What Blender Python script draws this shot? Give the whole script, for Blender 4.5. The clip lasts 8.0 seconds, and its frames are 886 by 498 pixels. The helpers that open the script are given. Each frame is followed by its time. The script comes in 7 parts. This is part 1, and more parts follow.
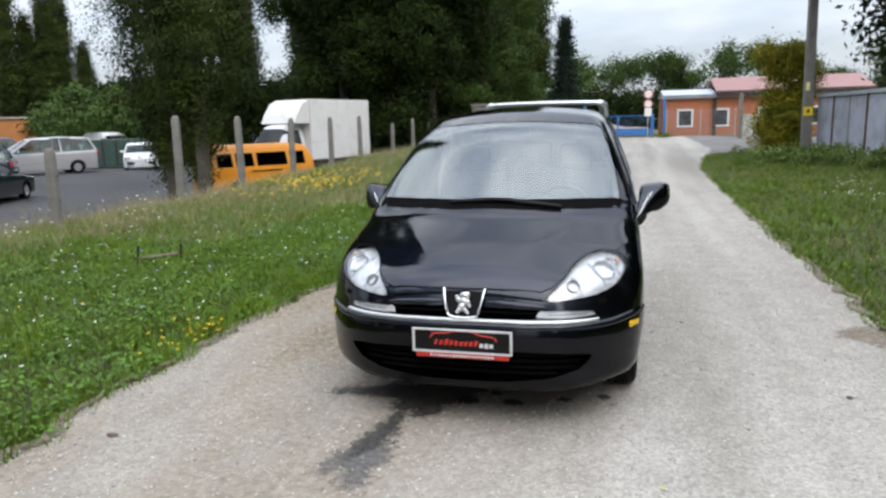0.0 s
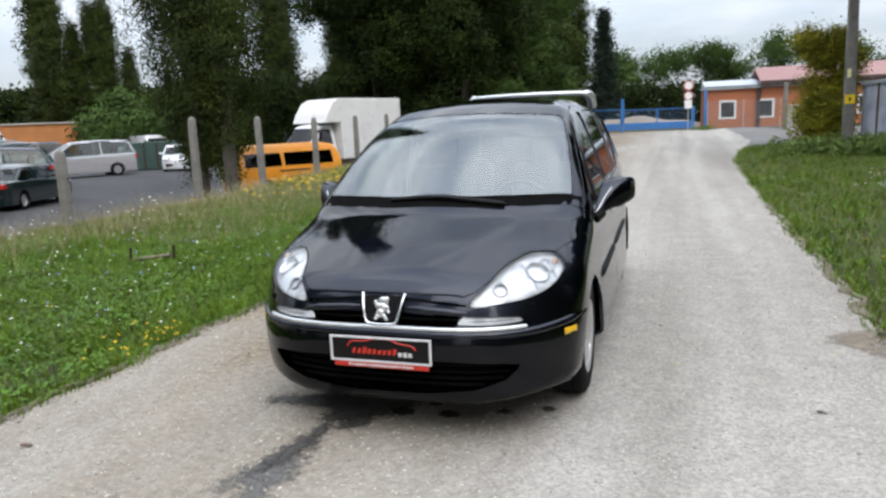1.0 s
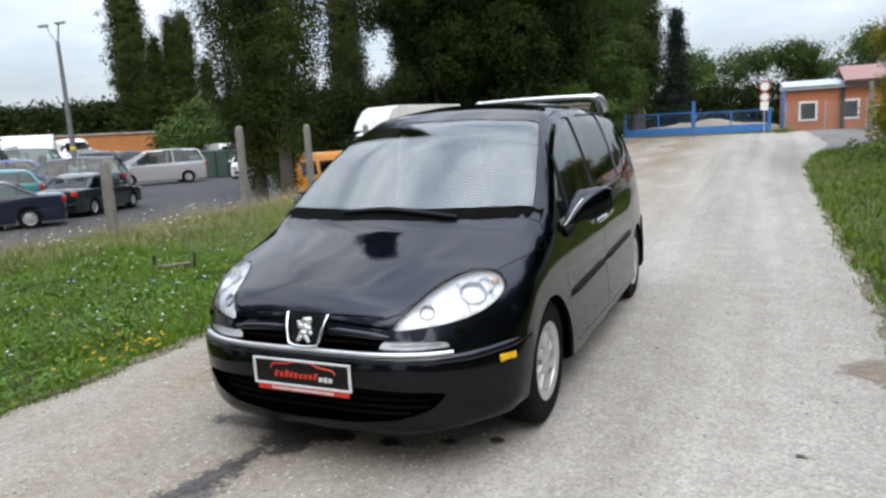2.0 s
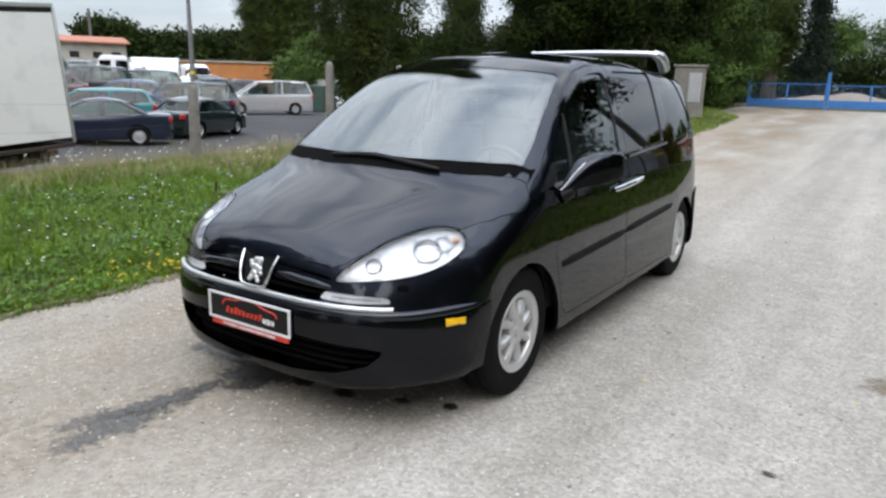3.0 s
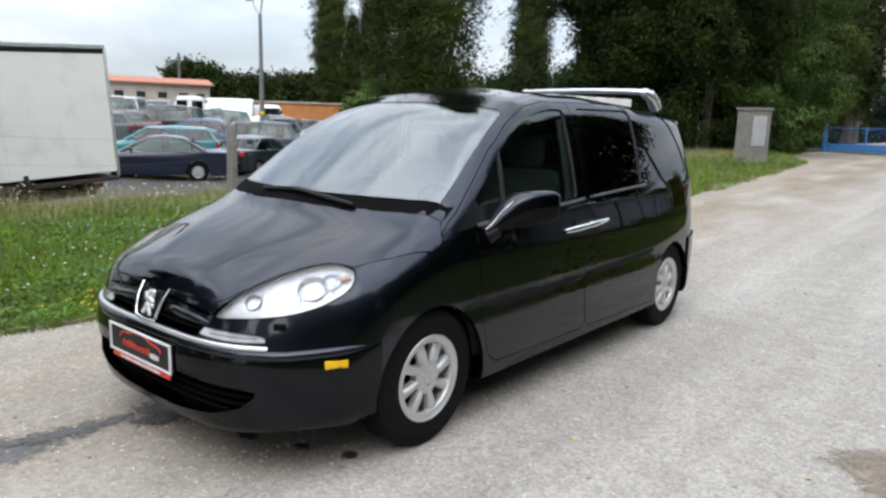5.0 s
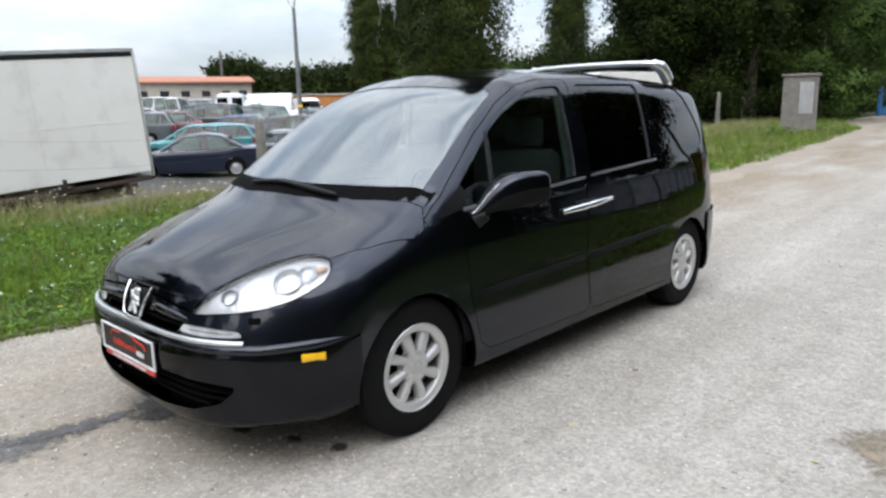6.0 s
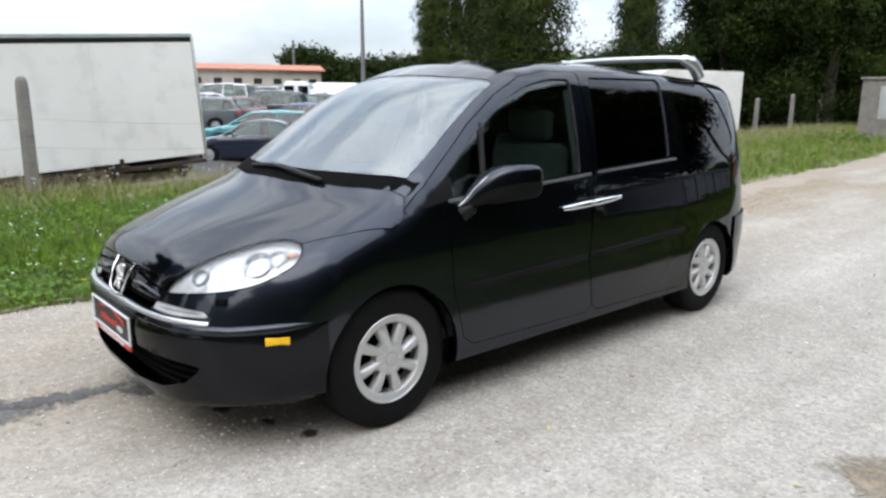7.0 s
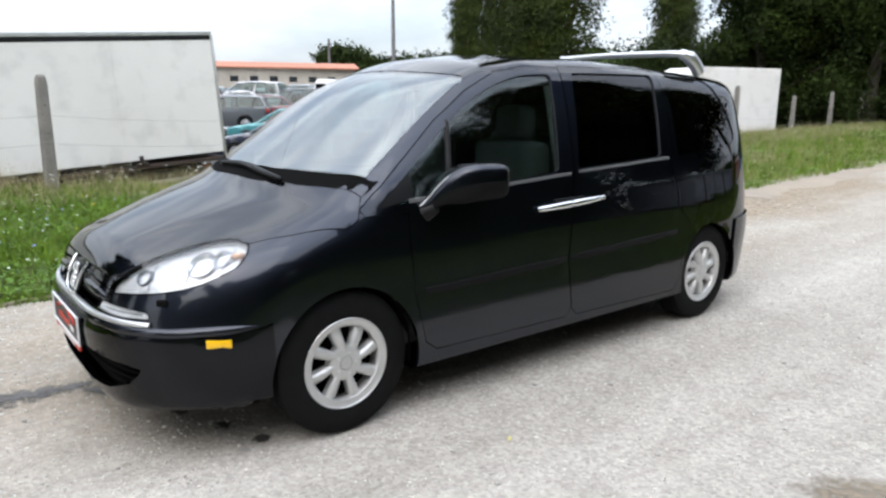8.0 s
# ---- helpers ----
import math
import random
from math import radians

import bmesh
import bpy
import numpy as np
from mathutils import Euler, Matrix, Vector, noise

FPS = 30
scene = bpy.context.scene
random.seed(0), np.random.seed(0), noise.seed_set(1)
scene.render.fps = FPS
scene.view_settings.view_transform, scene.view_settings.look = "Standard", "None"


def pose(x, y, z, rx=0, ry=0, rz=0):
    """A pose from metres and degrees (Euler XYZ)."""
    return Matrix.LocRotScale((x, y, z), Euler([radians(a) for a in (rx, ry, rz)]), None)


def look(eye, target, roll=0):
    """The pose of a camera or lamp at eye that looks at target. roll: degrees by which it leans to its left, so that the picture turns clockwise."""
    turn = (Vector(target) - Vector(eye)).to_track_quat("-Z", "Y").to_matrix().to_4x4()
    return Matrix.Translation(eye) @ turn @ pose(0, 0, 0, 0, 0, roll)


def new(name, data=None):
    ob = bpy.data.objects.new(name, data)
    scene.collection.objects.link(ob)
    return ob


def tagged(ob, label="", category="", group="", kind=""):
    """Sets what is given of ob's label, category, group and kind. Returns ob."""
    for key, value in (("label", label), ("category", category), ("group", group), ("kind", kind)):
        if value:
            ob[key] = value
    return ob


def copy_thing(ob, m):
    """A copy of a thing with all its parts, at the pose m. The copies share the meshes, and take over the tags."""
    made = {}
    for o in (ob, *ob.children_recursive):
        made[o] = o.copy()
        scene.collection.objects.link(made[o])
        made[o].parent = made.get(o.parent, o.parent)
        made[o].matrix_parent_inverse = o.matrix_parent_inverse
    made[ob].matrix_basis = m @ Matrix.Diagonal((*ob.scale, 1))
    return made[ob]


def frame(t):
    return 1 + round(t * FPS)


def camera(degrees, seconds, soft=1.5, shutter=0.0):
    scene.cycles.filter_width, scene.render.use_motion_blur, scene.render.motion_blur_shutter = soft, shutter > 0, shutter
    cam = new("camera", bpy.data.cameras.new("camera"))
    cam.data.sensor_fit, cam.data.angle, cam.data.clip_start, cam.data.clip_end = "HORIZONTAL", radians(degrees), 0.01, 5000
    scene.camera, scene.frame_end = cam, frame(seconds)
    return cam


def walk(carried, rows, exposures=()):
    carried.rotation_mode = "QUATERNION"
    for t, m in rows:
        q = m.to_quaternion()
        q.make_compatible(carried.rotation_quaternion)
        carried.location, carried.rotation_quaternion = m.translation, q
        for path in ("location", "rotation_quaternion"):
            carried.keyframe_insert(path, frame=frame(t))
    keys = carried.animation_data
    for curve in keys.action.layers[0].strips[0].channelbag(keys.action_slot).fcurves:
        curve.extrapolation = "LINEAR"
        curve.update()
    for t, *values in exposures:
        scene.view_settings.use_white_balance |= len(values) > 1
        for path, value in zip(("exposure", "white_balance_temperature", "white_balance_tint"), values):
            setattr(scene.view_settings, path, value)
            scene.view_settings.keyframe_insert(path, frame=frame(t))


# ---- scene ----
cam = camera(65.0, 8.0, 2.6)
PATH = [
    (0, (0.816, -4.336, 1.611), (0.311, -2.433, 1.26), -1.4),
    (0.5, (1.109, -4.088, 1.594), (0.578, -2.196, 1.223), 0.7),
    (1, (1.354, -3.908, 1.564), (0.724, -2.043, 1.21), -2.5),
    (2.5, (2.165, -3.165, 1.538), (1.225, -1.438, 1.173), -0.6),
    (3, (2.376, -2.942, 1.519), (1.304, -1.318, 1.057), 1.3),
    (3.5, (2.476, -2.725, 1.501), (1.344, -1.12, 1.12), 2.8),
    (4, (2.542, -2.574, 1.516), (1.413, -0.971, 1.121), 1.8),
    (4.5, (2.71, -2.477, 1.501), (1.572, -0.871, 1.146), 1.1),
    (5, (2.894, -2.359, 1.501), (1.644, -0.838, 1.147), 1.8),
    (6.5, (3.154, -1.969, 1.485), (1.773, -0.582, 1.074), -1.8),
    (7, (3.286, -1.807, 1.471), (1.819, -0.512, 1.059), 0.5),
    (7.5, (3.374, -1.649, 1.461), (1.887, -0.392, 1.003), -1.2),
    (8, (3.413, -1.47, 1.465), (1.883, -0.252, 1.047), 0.5),
]
walk(cam, [(t, look(eye, target, roll)) for t, eye, target, roll in PATH], ((0, 0.06), (4.5, 0.15), (6.5, 0.27), (8, 0.42)))

# ---- world and light: bright overcast afternoon with thin cloud ----
SUN_UP, SUN_ROUND = 48.0, 150.0
world = bpy.data.worlds.new("sky")
scene.world = world
world.use_nodes = True
wn, wl = world.node_tree.nodes, world.node_tree.links
wn.clear()
w_out = wn.new("ShaderNodeOutputWorld")
w_bg = wn.new("ShaderNodeBackground")
w_sky = wn.new("ShaderNodeTexSky")
w_sky.sky_type = "NISHITA"
w_sky.sun_disc = False
w_sky.sun_elevation, w_sky.sun_rotation = radians(SUN_UP), radians(SUN_ROUND)
w_sky.dust_density = 2.5
w_co = wn.new("ShaderNodeTexCoord")
w_map = wn.new("ShaderNodeMapping")
w_map.inputs["Scale"].default_value = (1.0, 1.0, 3.2)
w_noise = wn.new("ShaderNodeTexNoise")
w_noise.inputs["Scale"].default_value = 2.6
w_noise.inputs["Detail"].default_value = 6.0
w_noise.inputs["Roughness"].default_value = 0.55
w_ramp = wn.new("ShaderNodeValToRGB")
w_ramp.color_ramp.elements[0].position, w_ramp.color_ramp.elements[1].position = 0.30, 0.72
w_ramp.color_ramp.elements[0].color = (0.42, 0.42, 0.42, 1)
w_cloud = wn.new("ShaderNodeMix")
w_cloud.data_type = "RGBA"
w_cloud.inputs[6].default_value = (4.7, 5.5, 6.9, 1)
w_cloud.inputs[7].default_value = (10.4, 10.6, 10.8, 1)
w_mix = wn.new("ShaderNodeMix")
w_mix.data_type = "RGBA"
wl.new(w_co.outputs["Generated"], w_map.inputs["Vector"])
wl.new(w_map.outputs["Vector"], w_noise.inputs["Vector"])
wl.new(w_noise.outputs["Fac"], w_ramp.inputs["Fac"])
wl.new(w_noise.outputs["Fac"], w_cloud.inputs[0])
wl.new(w_ramp.outputs["Color"], w_mix.inputs[0])
wl.new(w_sky.outputs["Color"], w_mix.inputs[6])
wl.new(w_cloud.outputs[2], w_mix.inputs[7])
# an overcast sky is brightest overhead
w_sep = wn.new("ShaderNodeSeparateXYZ")
w_up = wn.new("ShaderNodeMapRange")
w_up.inputs[1].default_value, w_up.inputs[2].default_value = 0.0, 1.0
w_up.inputs[3].default_value, w_up.inputs[4].default_value = 0.90, 3.45
w_scale = wn.new("ShaderNodeVectorMath")
w_scale.operation = "SCALE"
wl.new(w_co.outputs["Generated"], w_sep.inputs[0])
wl.new(w_sep.outputs["Z"], w_up.inputs[0])
wl.new(w_mix.outputs[2], w_scale.inputs[0])
wl.new(w_up.outputs[0], w_scale.inputs["Scale"])
wl.new(w_scale.outputs[0], w_bg.inputs["Color"])
wl.new(w_bg.outputs["Background"], w_out.inputs["Surface"])
w_bg.inputs["Strength"].default_value = 0.108

sun = new("sun", bpy.data.lights.new("sun", "SUN"))
sun.data.energy, sun.data.angle, sun.data.color = 1.2, radians(75), (1.0, 0.975, 0.94)
sun.matrix_basis = pose(0, 0, 30, 90 - SUN_UP, 0, 180 - SUN_ROUND)

# ---- materials ----
def mat(name, base, rough=0.6, metal=0.0, vary=0.0, scale=4.0, fine=0.0, fine_scale=60.0, bump=0.0, bump_scale=80.0,
        dark=None, island=0.0, obj=0.0, coat=0.0, spec=0.5, trans=0.0, stain=0.0, stain_scale=1.2, aniso=None, subsurf=0.0):
    """A painted, stony or leafy surface: base colour with coarse and fine variation, stains and relief."""
    m = bpy.data.materials.new(name)
    m.use_nodes = True
    n, l = m.node_tree.nodes, m.node_tree.links
    b = n["Principled BSDF"]
    b.inputs["Roughness"].default_value = rough
    b.inputs["Metallic"].default_value = metal
    b.inputs["Specular IOR Level"].default_value = spec
    b.inputs["Coat Weight"].default_value = coat
    b.inputs["Coat Roughness"].default_value = 0.02
    b.inputs["Transmission Weight"].default_value = trans
    col = n.new("ShaderNodeRGB")
    col.outputs[0].default_value = (*base, 1)
    last = col.outputs[0]
    co = n.new("ShaderNodeTexCoord")

    def blend(fac, other, weight=1.0):
        nonlocal last
        mx = n.new("ShaderNodeMix")
        mx.data_type = "RGBA"
        if weight != 1.0:
            mul = n.new("ShaderNodeMath")
            mul.operation = "MULTIPLY"
            l.new(fac, mul.inputs[0])
            mul.inputs[1].default_value = weight
            fac = mul.outputs[0]
        l.new(fac, mx.inputs[0])
        l.new(last, mx.inputs[6])
        mx.inputs[7].default_value = (*other, 1)
        last = mx.outputs[2]

    def noisy(sc, detail=5.0, lo=0.35, hi=0.65):
        t = n.new("ShaderNodeTexNoise")
        t.inputs["Scale"].default_value = sc
        t.inputs["Detail"].default_value = detail
        l.new(co.outputs["Object"], t.inputs["Vector"])
        r = n.new("ShaderNodeMapRange")
        r.inputs[1].default_value, r.inputs[2].default_value = lo, hi
        l.new(t.outputs["Fac"], r.inputs[0])
        return r.outputs[0]

    shade = dark or tuple(c * 0.45 for c in base)
    if vary:
        blend(noisy(scale), shade, vary)
    if fine:
        blend(noisy(fine_scale, 2.0, 0.42, 0.62), tuple(c * 0.5 for c in base), fine)
    if stain:
        blend(noisy(stain_scale, 7.0, 0.52, 0.72), tuple(c * 0.35 for c in shade), stain)
    if island or obj:
        src = n.new("ShaderNodeNewGeometry").outputs["Random Per Island"] if island else n.new("ShaderNodeObjectInfo").outputs["Random"]
        hsv = n.new("ShaderNodeHueSaturation")
        r = n.new("ShaderNodeMapRange")
        w = island or obj
        r.inputs[3].default_value, r.inputs[4].default_value = 1 - w, 1 + w
        l.new(src, r.inputs[0])
        l.new(r.outputs[0], hsv.inputs["Value"])
        h = n.new("ShaderNodeMapRange")
        h.inputs[3].default_value, h.inputs[4].default_value = 0.5 - 0.035 * w, 0.5 + 0.03 * w
        l.new(src, h.inputs[0])
        l.new(h.outputs[0], hsv.inputs["Hue"])
        l.new(last, hsv.inputs["Color"])
        last = hsv.outputs["Color"]
    l.new(last, b.inputs["Base Color"])
    if bump:
        t = n.new("ShaderNodeTexNoise")
        t.inputs["Scale"].default_value, t.inputs["Detail"].default_value = bump_scale, 4.0
        l.new(co.outputs["Object"], t.inputs["Vector"])
        bp = n.new("ShaderNodeBump")
        bp.inputs["Strength"].default_value, bp.inputs["Distance"].default_value = bump, 0.01
        l.new(t.outputs["Fac"], bp.inputs["Height"])
        l.new(bp.outputs["Normal"], b.inputs["Normal"])
    return m


def glass_mat(name, tint, rough=0.0, gain=0.9, floor=0.035):
    """Thin pane: part clear, part mirror by angle."""
    m = bpy.data.materials.new(name)
    m.use_nodes = True
    n, l = m.node_tree.nodes, m.node_tree.links
    n.clear()
    out = n.new("ShaderNodeOutputMaterial")
    clear = n.new("ShaderNodeBsdfTransparent")
    clear.inputs["Color"].default_value = (*tint, 1)
    gloss = n.new("ShaderNodeBsdfGlossy")
    gloss.inputs["Roughness"].default_value = rough
    lw = n.new("ShaderNodeLayerWeight")
    lw.inputs["Blend"].default_value = 0.5
    fr = n.new("ShaderNodeMath")
    fr.operation = "POWER"
    fr.inputs[1].default_value = 5.0
    l.new(lw.outputs["Facing"], fr.inputs[0])
    k = n.new("ShaderNodeMath")
    k.operation = "MULTIPLY_ADD"
    k.inputs[1].default_value, k.inputs[2].default_value = gain, floor
    k.use_clamp = True
    mx = n.new("ShaderNodeMixShader")
    l.new(fr.outputs[0], k.inputs[0])
    l.new(k.outputs[0], mx.inputs["Fac"])
    l.new(clear.outputs[0], mx.inputs[1])
    l.new(gloss.outputs[0], mx.inputs[2])
    l.new(mx.outputs[0], out.inputs["Surface"])
    return m


PAINT = mat("black_pearl_paint", (0.0205, 0.0240, 0.0345), 0.34, 1.0, coat=1.0, vary=0.3, scale=500)
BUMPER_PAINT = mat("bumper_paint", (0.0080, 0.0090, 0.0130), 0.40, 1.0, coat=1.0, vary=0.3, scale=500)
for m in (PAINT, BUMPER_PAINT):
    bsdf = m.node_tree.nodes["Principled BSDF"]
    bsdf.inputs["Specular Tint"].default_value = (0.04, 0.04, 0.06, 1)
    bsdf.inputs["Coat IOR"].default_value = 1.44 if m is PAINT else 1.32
BLACK_PLASTIC = mat("black_plastic", (0.009, 0.009, 0.010), 0.5, spec=0.2, vary=0.3, scale=30, bump=0.15, bump_scale=400)
LINER = mat("arch_liner", (0.005, 0.005, 0.005), 0.95, spec=0.05, vary=0.4, scale=15)
RUBBER = mat("tyre_rubber", (0.0075, 0.0075, 0.0078), 0.8, spec=0.12, vary=0.35, scale=20, bump=0.2, bump_scale=200)
ALLOY = mat("silver_rim_paint", (0.58, 0.58, 0.575), 0.36, 0.55, vary=0.12, scale=14, coat=0.3)
CHROME = mat("chrome", (0.82, 0.83, 0.85), 0.12, 1.0, vary=0.05, scale=20)
SATIN = mat("satin_silver", (0.72, 0.73, 0.74), 0.28, 0.8, vary=0.08, scale=20)
WINDSCREEN = glass_mat("windscreen_glass", (0.78, 0.84, 0.84), 0.0, 0.8, 0.155)
SIDE_GLASS = glass_mat("side_glass", (0.44, 0.52, 0.50), 0.0, 0.9, 0.07)
DARK_GLASS = glass_mat("tinted_glass", (0.10, 0.11, 0.11), 0.0, 0.9, 0.05)
LENS = glass_mat("lamp_lens", (0.95, 0.96, 0.97))
REFLECTOR = mat("lamp_reflector", (0.90, 0.90, 0.89), 0.28, 0.35, vary=0.8, scale=22, dark=(0.52, 0.52, 0.53), bump=0.6, bump_scale=34)
LAMP_BOWL = mat("lamp_bowl", (0.9, 0.9, 0.92), 0.12, 0.8)
AMBER = mat("amber_lens", (0.92, 0.54, 0.01), 0.25, coat=0.5, vary=0.2, scale=60)
ORANGE_LENS = mat("orange_bulb_cover", (0.62, 0.36, 0.22), 0.25, coat=0.5, vary=0.2, scale=60)
RED_LENS = mat("red_lens", (0.45, 0.02, 0.015), 0.2, coat=0.5, vary=0.2, scale=60)
SEAT_CLOTH = mat("grey_seat_cloth", (0.16, 0.165, 0.17), 0.9, vary=0.3, scale=12)
DASH = mat("dash_plastic", (0.05, 0.052, 0.055), 0.6, vary=0.2, scale=20)
BELT_GREY = mat("belt_grey", (0.16, 0.16, 0.165), 0.4, 0.5, vary=0.1, scale=20)
PLATE_BLACK = mat("plate_black", (0.008, 0.008, 0.008), 0.35, spec=0.2, vary=0.1, scale=40)
PLATE_WHITE = mat("plate_silver_edge", (0.70, 0.71, 0.72), 0.3, vary=0.1, scale=40)
PLATE_RED = mat("plate_red", (0.58, 0.035, 0.02), 0.4, vary=0.1, scale=40)


# ---- building tools ----
def mesh_of(name, verts, faces, smooth=False):
    me = bpy.data.meshes.new(name)
    me.from_pydata([tuple(v) for v in verts], [], [tuple(int(i) for i in f) for f in faces])
    if smooth:
        me.polygons.foreach_set("use_smooth", [True] * len(me.polygons))
    me.update()
    return me


def quick_mesh(name, verts, corners, per):
    """A mesh of many faces with the same number of corners, from arrays."""
    me = bpy.data.meshes.new(name)
    nf = len(corners) // per
    me.vertices.add(len(verts))
    me.vertices.foreach_set("co", np.asarray(verts, np.float32).ravel())
    me.loops.add(len(corners))
    me.loops.foreach_set("vertex_index", np.asarray(corners, np.int32))
    me.polygons.add(nf)
    me.polygons.foreach_set("loop_start", np.arange(nf, dtype=np.int32) * per)
    me.update(calc_edges=True)
    return me


def thing(name, label, category, at=None, group="", kind=""):
    ob = new(name)
    ob.empty_display_size = 0.2
    if at is not None:
        ob.matrix_basis = at
    return tagged(ob, label, category, group, kind)


def finish(me, material, smooth=None):
    for m in (material if isinstance(material, (list, tuple)) else [material]):
        me.materials.append(m)
    if smooth is not None:
        me.polygons.foreach_set("use_smooth", [True] * len(me.polygons))
        me.set_sharp_from_angle(angle=radians(smooth))
    return me


def part(name, bm, material, parent=None, label="", smooth=None, at=None):
    """Links a bmesh or mesh as one object under its thing."""
    if isinstance(bm, bmesh.types.BMesh):
        me = bpy.data.meshes.new(name)
        bm.normal_update()
        bm.to_mesh(me)
        bm.free()
    else:
        me = bm
    finish(me, material, smooth)
    ob = new(name, me)
    if parent is not None:
        ob.parent = parent
    if at is not None:
        ob.matrix_basis = at
    return tagged(ob, label)


def box(bm, c, s, bevel=0.0, turn=0.0, m=None):
    """A box round c with sizes s, edges rounded."""
    got = bmesh.ops.create_cube(bm, size=1.0)["verts"]
    mm = (m or Matrix.Identity(4)) @ Matrix.Translation(c) @ Matrix.Rotation(radians(turn), 4, "Z") @ Matrix.Diagonal((*s, 1))
    bmesh.ops.transform(bm, matrix=mm, verts=got)
    if bevel:
        es = list({e for v in got for e in v.link_edges})
        bmesh.ops.bevel(bm, geom=es, offset=bevel, segments=2, affect="EDGES", profile=0.5)
    return bm


def boxed(c, s, bevel=0.0, turn=0.0):
    return box(bmesh.new(), c, s, bevel, turn)


def tube(bm, pts, radii, sides=8, caps=True):
    """A round bar along points."""
    pts = [Vector(p) for p in pts]
    if not isinstance(radii, (list, tuple)):
        radii = [radii] * len(pts)
    rings = []
    up = Vector((0.13, 0.21, 0.97))
    for i, p in enumerate(pts):
        d = (pts[min(i + 1, len(pts) - 1)] - pts[max(i - 1, 0)]).normalized()
        if abs(d.dot(up)) > 0.95:
            up = Vector((0.97, 0.11, 0.2))
        a = d.cross(up).normalized()
        b = d.cross(a)
        rings.append([bm.verts.new(p + (a * math.cos(k * math.tau / sides) + b * math.sin(k * math.tau / sides)) * radii[i]) for k in range(sides)])
    for r0, r1 in zip(rings, rings[1:]):
        for k in range(sides):
            bm.faces.new((r0[k], r0[(k + 1) % sides], r1[(k + 1) % sides], r1[k]))
    if caps:
        bm.faces.new(rings[0][::-1])
        bm.faces.new(rings[-1])
    return bm


def lathe(bm, profile, axis="x", steps=40, centre=(0, 0, 0), arc=math.tau):
    """Turns (along, radius) pairs round an axis."""
    rings = []
    full = abs(arc - math.tau) < 1e-6
    n = steps if full else steps + 1
    for k in range(n):
        a = arc * k / steps
        ring = []
        for u, r in profile:
            p = (u, r * math.cos(a), r * math.sin(a)) if axis == "x" else (r * math.cos(a), r * math.sin(a), u) if axis == "z" else (r * math.cos(a), u, r * math.sin(a))
            ring.append(bm.verts.new(Vector(p) + Vector(centre)))
        rings.append(ring)
    for k in range(steps):
        r0, r1 = rings[k], rings[(k + 1) % n]
        for i in range(len(profile) - 1):
            bm.faces.new((r0[i], r0[i + 1], r1[i + 1], r1[i]))
    bmesh.ops.recalc_face_normals(bm, faces=bm.faces)
    return bm


def slab(bm, outline, depth, m=None):
    """A flat outline in x, z pushed back along y by depth."""
    mm = m or Matrix.Identity(4)
    a = [bm.verts.new(mm @ Vector((x, 0, z))) for x, z in outline]
    b = [bm.verts.new(mm @ Vector((x, depth, z))) for x, z in outline]
    n = len(a)
    bm.faces.new(a)
    bm.faces.new(b[::-1])
    for i in range(n):
        bm.faces.new((a[i], b[i], b[(i + 1) % n], a[(i + 1) % n]))
    bmesh.ops.recalc_face_normals(bm, faces=bm.faces)
    return bm


def spline(pts, closed=False, n=6):
    """Points along a rounded curve through pts."""
    pts = [Vector(p) for p in pts]
    out = []
    m = len(pts)
    for i in range(m if closed else m - 1):
        p0, p1, p2, p3 = (pts[(i + k) % m] if closed else pts[min(max(i + k, 0), m - 1)] for k in (-1, 0, 1, 2))
        for j in range(n):
            t = j / n
            out.append(0.5 * ((2 * p1) + (p2 - p0) * t + (2 * p0 - 5 * p1 + 4 * p2 - p3) * t * t + (3 * p1 - p0 - 3 * p2 + p3) * t ** 3))
    if not closed:
        out.append(pts[-1])
    return out

# ---- ground, road and yard ----
def smooth01(v):
    v = np.clip(v, 0, 1)
    return v * v * (3 - 2 * v)


def ground_z(x, y):
    """Height of the land: the lane climbs gently to the gate, the verge is a low bank and the yard lies lower."""
    x, y = np.asarray(x, float), np.asarray(y, float)
    rise = 0.58 * smooth01((y - 3) / 46.0)
    bank = 0.07 * smooth01((-x - 2.6) / 4.5) * smooth01((-x - 2.2) / 1.0)
    drop = smooth01((-x - 8.7 + 0.9 * smooth01((17.5 - y) / 4.0)) / 3.0)
    right = 0.10 * smooth01((x - 3.0) / 3.0) - rise * 0.45 * smooth01((x - 4) / 5.0)
    low = 0.5 + 0.3 * np.exp(-((y - 18.5) / 4.5) ** 2) * smooth01((x + 22) / 5)
    back = np.clip(0.10 * (-x - 19 - 0.7 * (y - 10)), 0, 1.2)
    back = back + 0.28 * np.exp(-((x + 25.4) ** 2 + (y - 23.0) ** 2) / 40.0)
    z = (rise + bank) * (1 - drop) - (low - back) * drop + np.where(x > 0, right, 0)
    far = smooth01((np.hypot(x, y) - 70) / 60)
    return z * (1 - far) + 0.0 * far


def gz(x, y):
    return float(ground_z(x, y))


def land_sheet(name, xs, ys, lift=0.0):
    X, Y = np.meshgrid(xs, ys, indexing="ij")
    Z = ground_z(X, Y) + lift
    v = np.stack([X, Y, Z], -1).reshape(-1, 3)
    a, b = X.shape
    i = (np.arange(a - 1)[:, None] * b + np.arange(b - 1)).ravel()
    f = np.stack([i, i + b, i + b + 1, i + 1], -1).ravel()
    me = quick_mesh(name, v, f, 4)
    me.polygons.foreach_set("use_smooth", [True] * len(me.polygons))
    return me


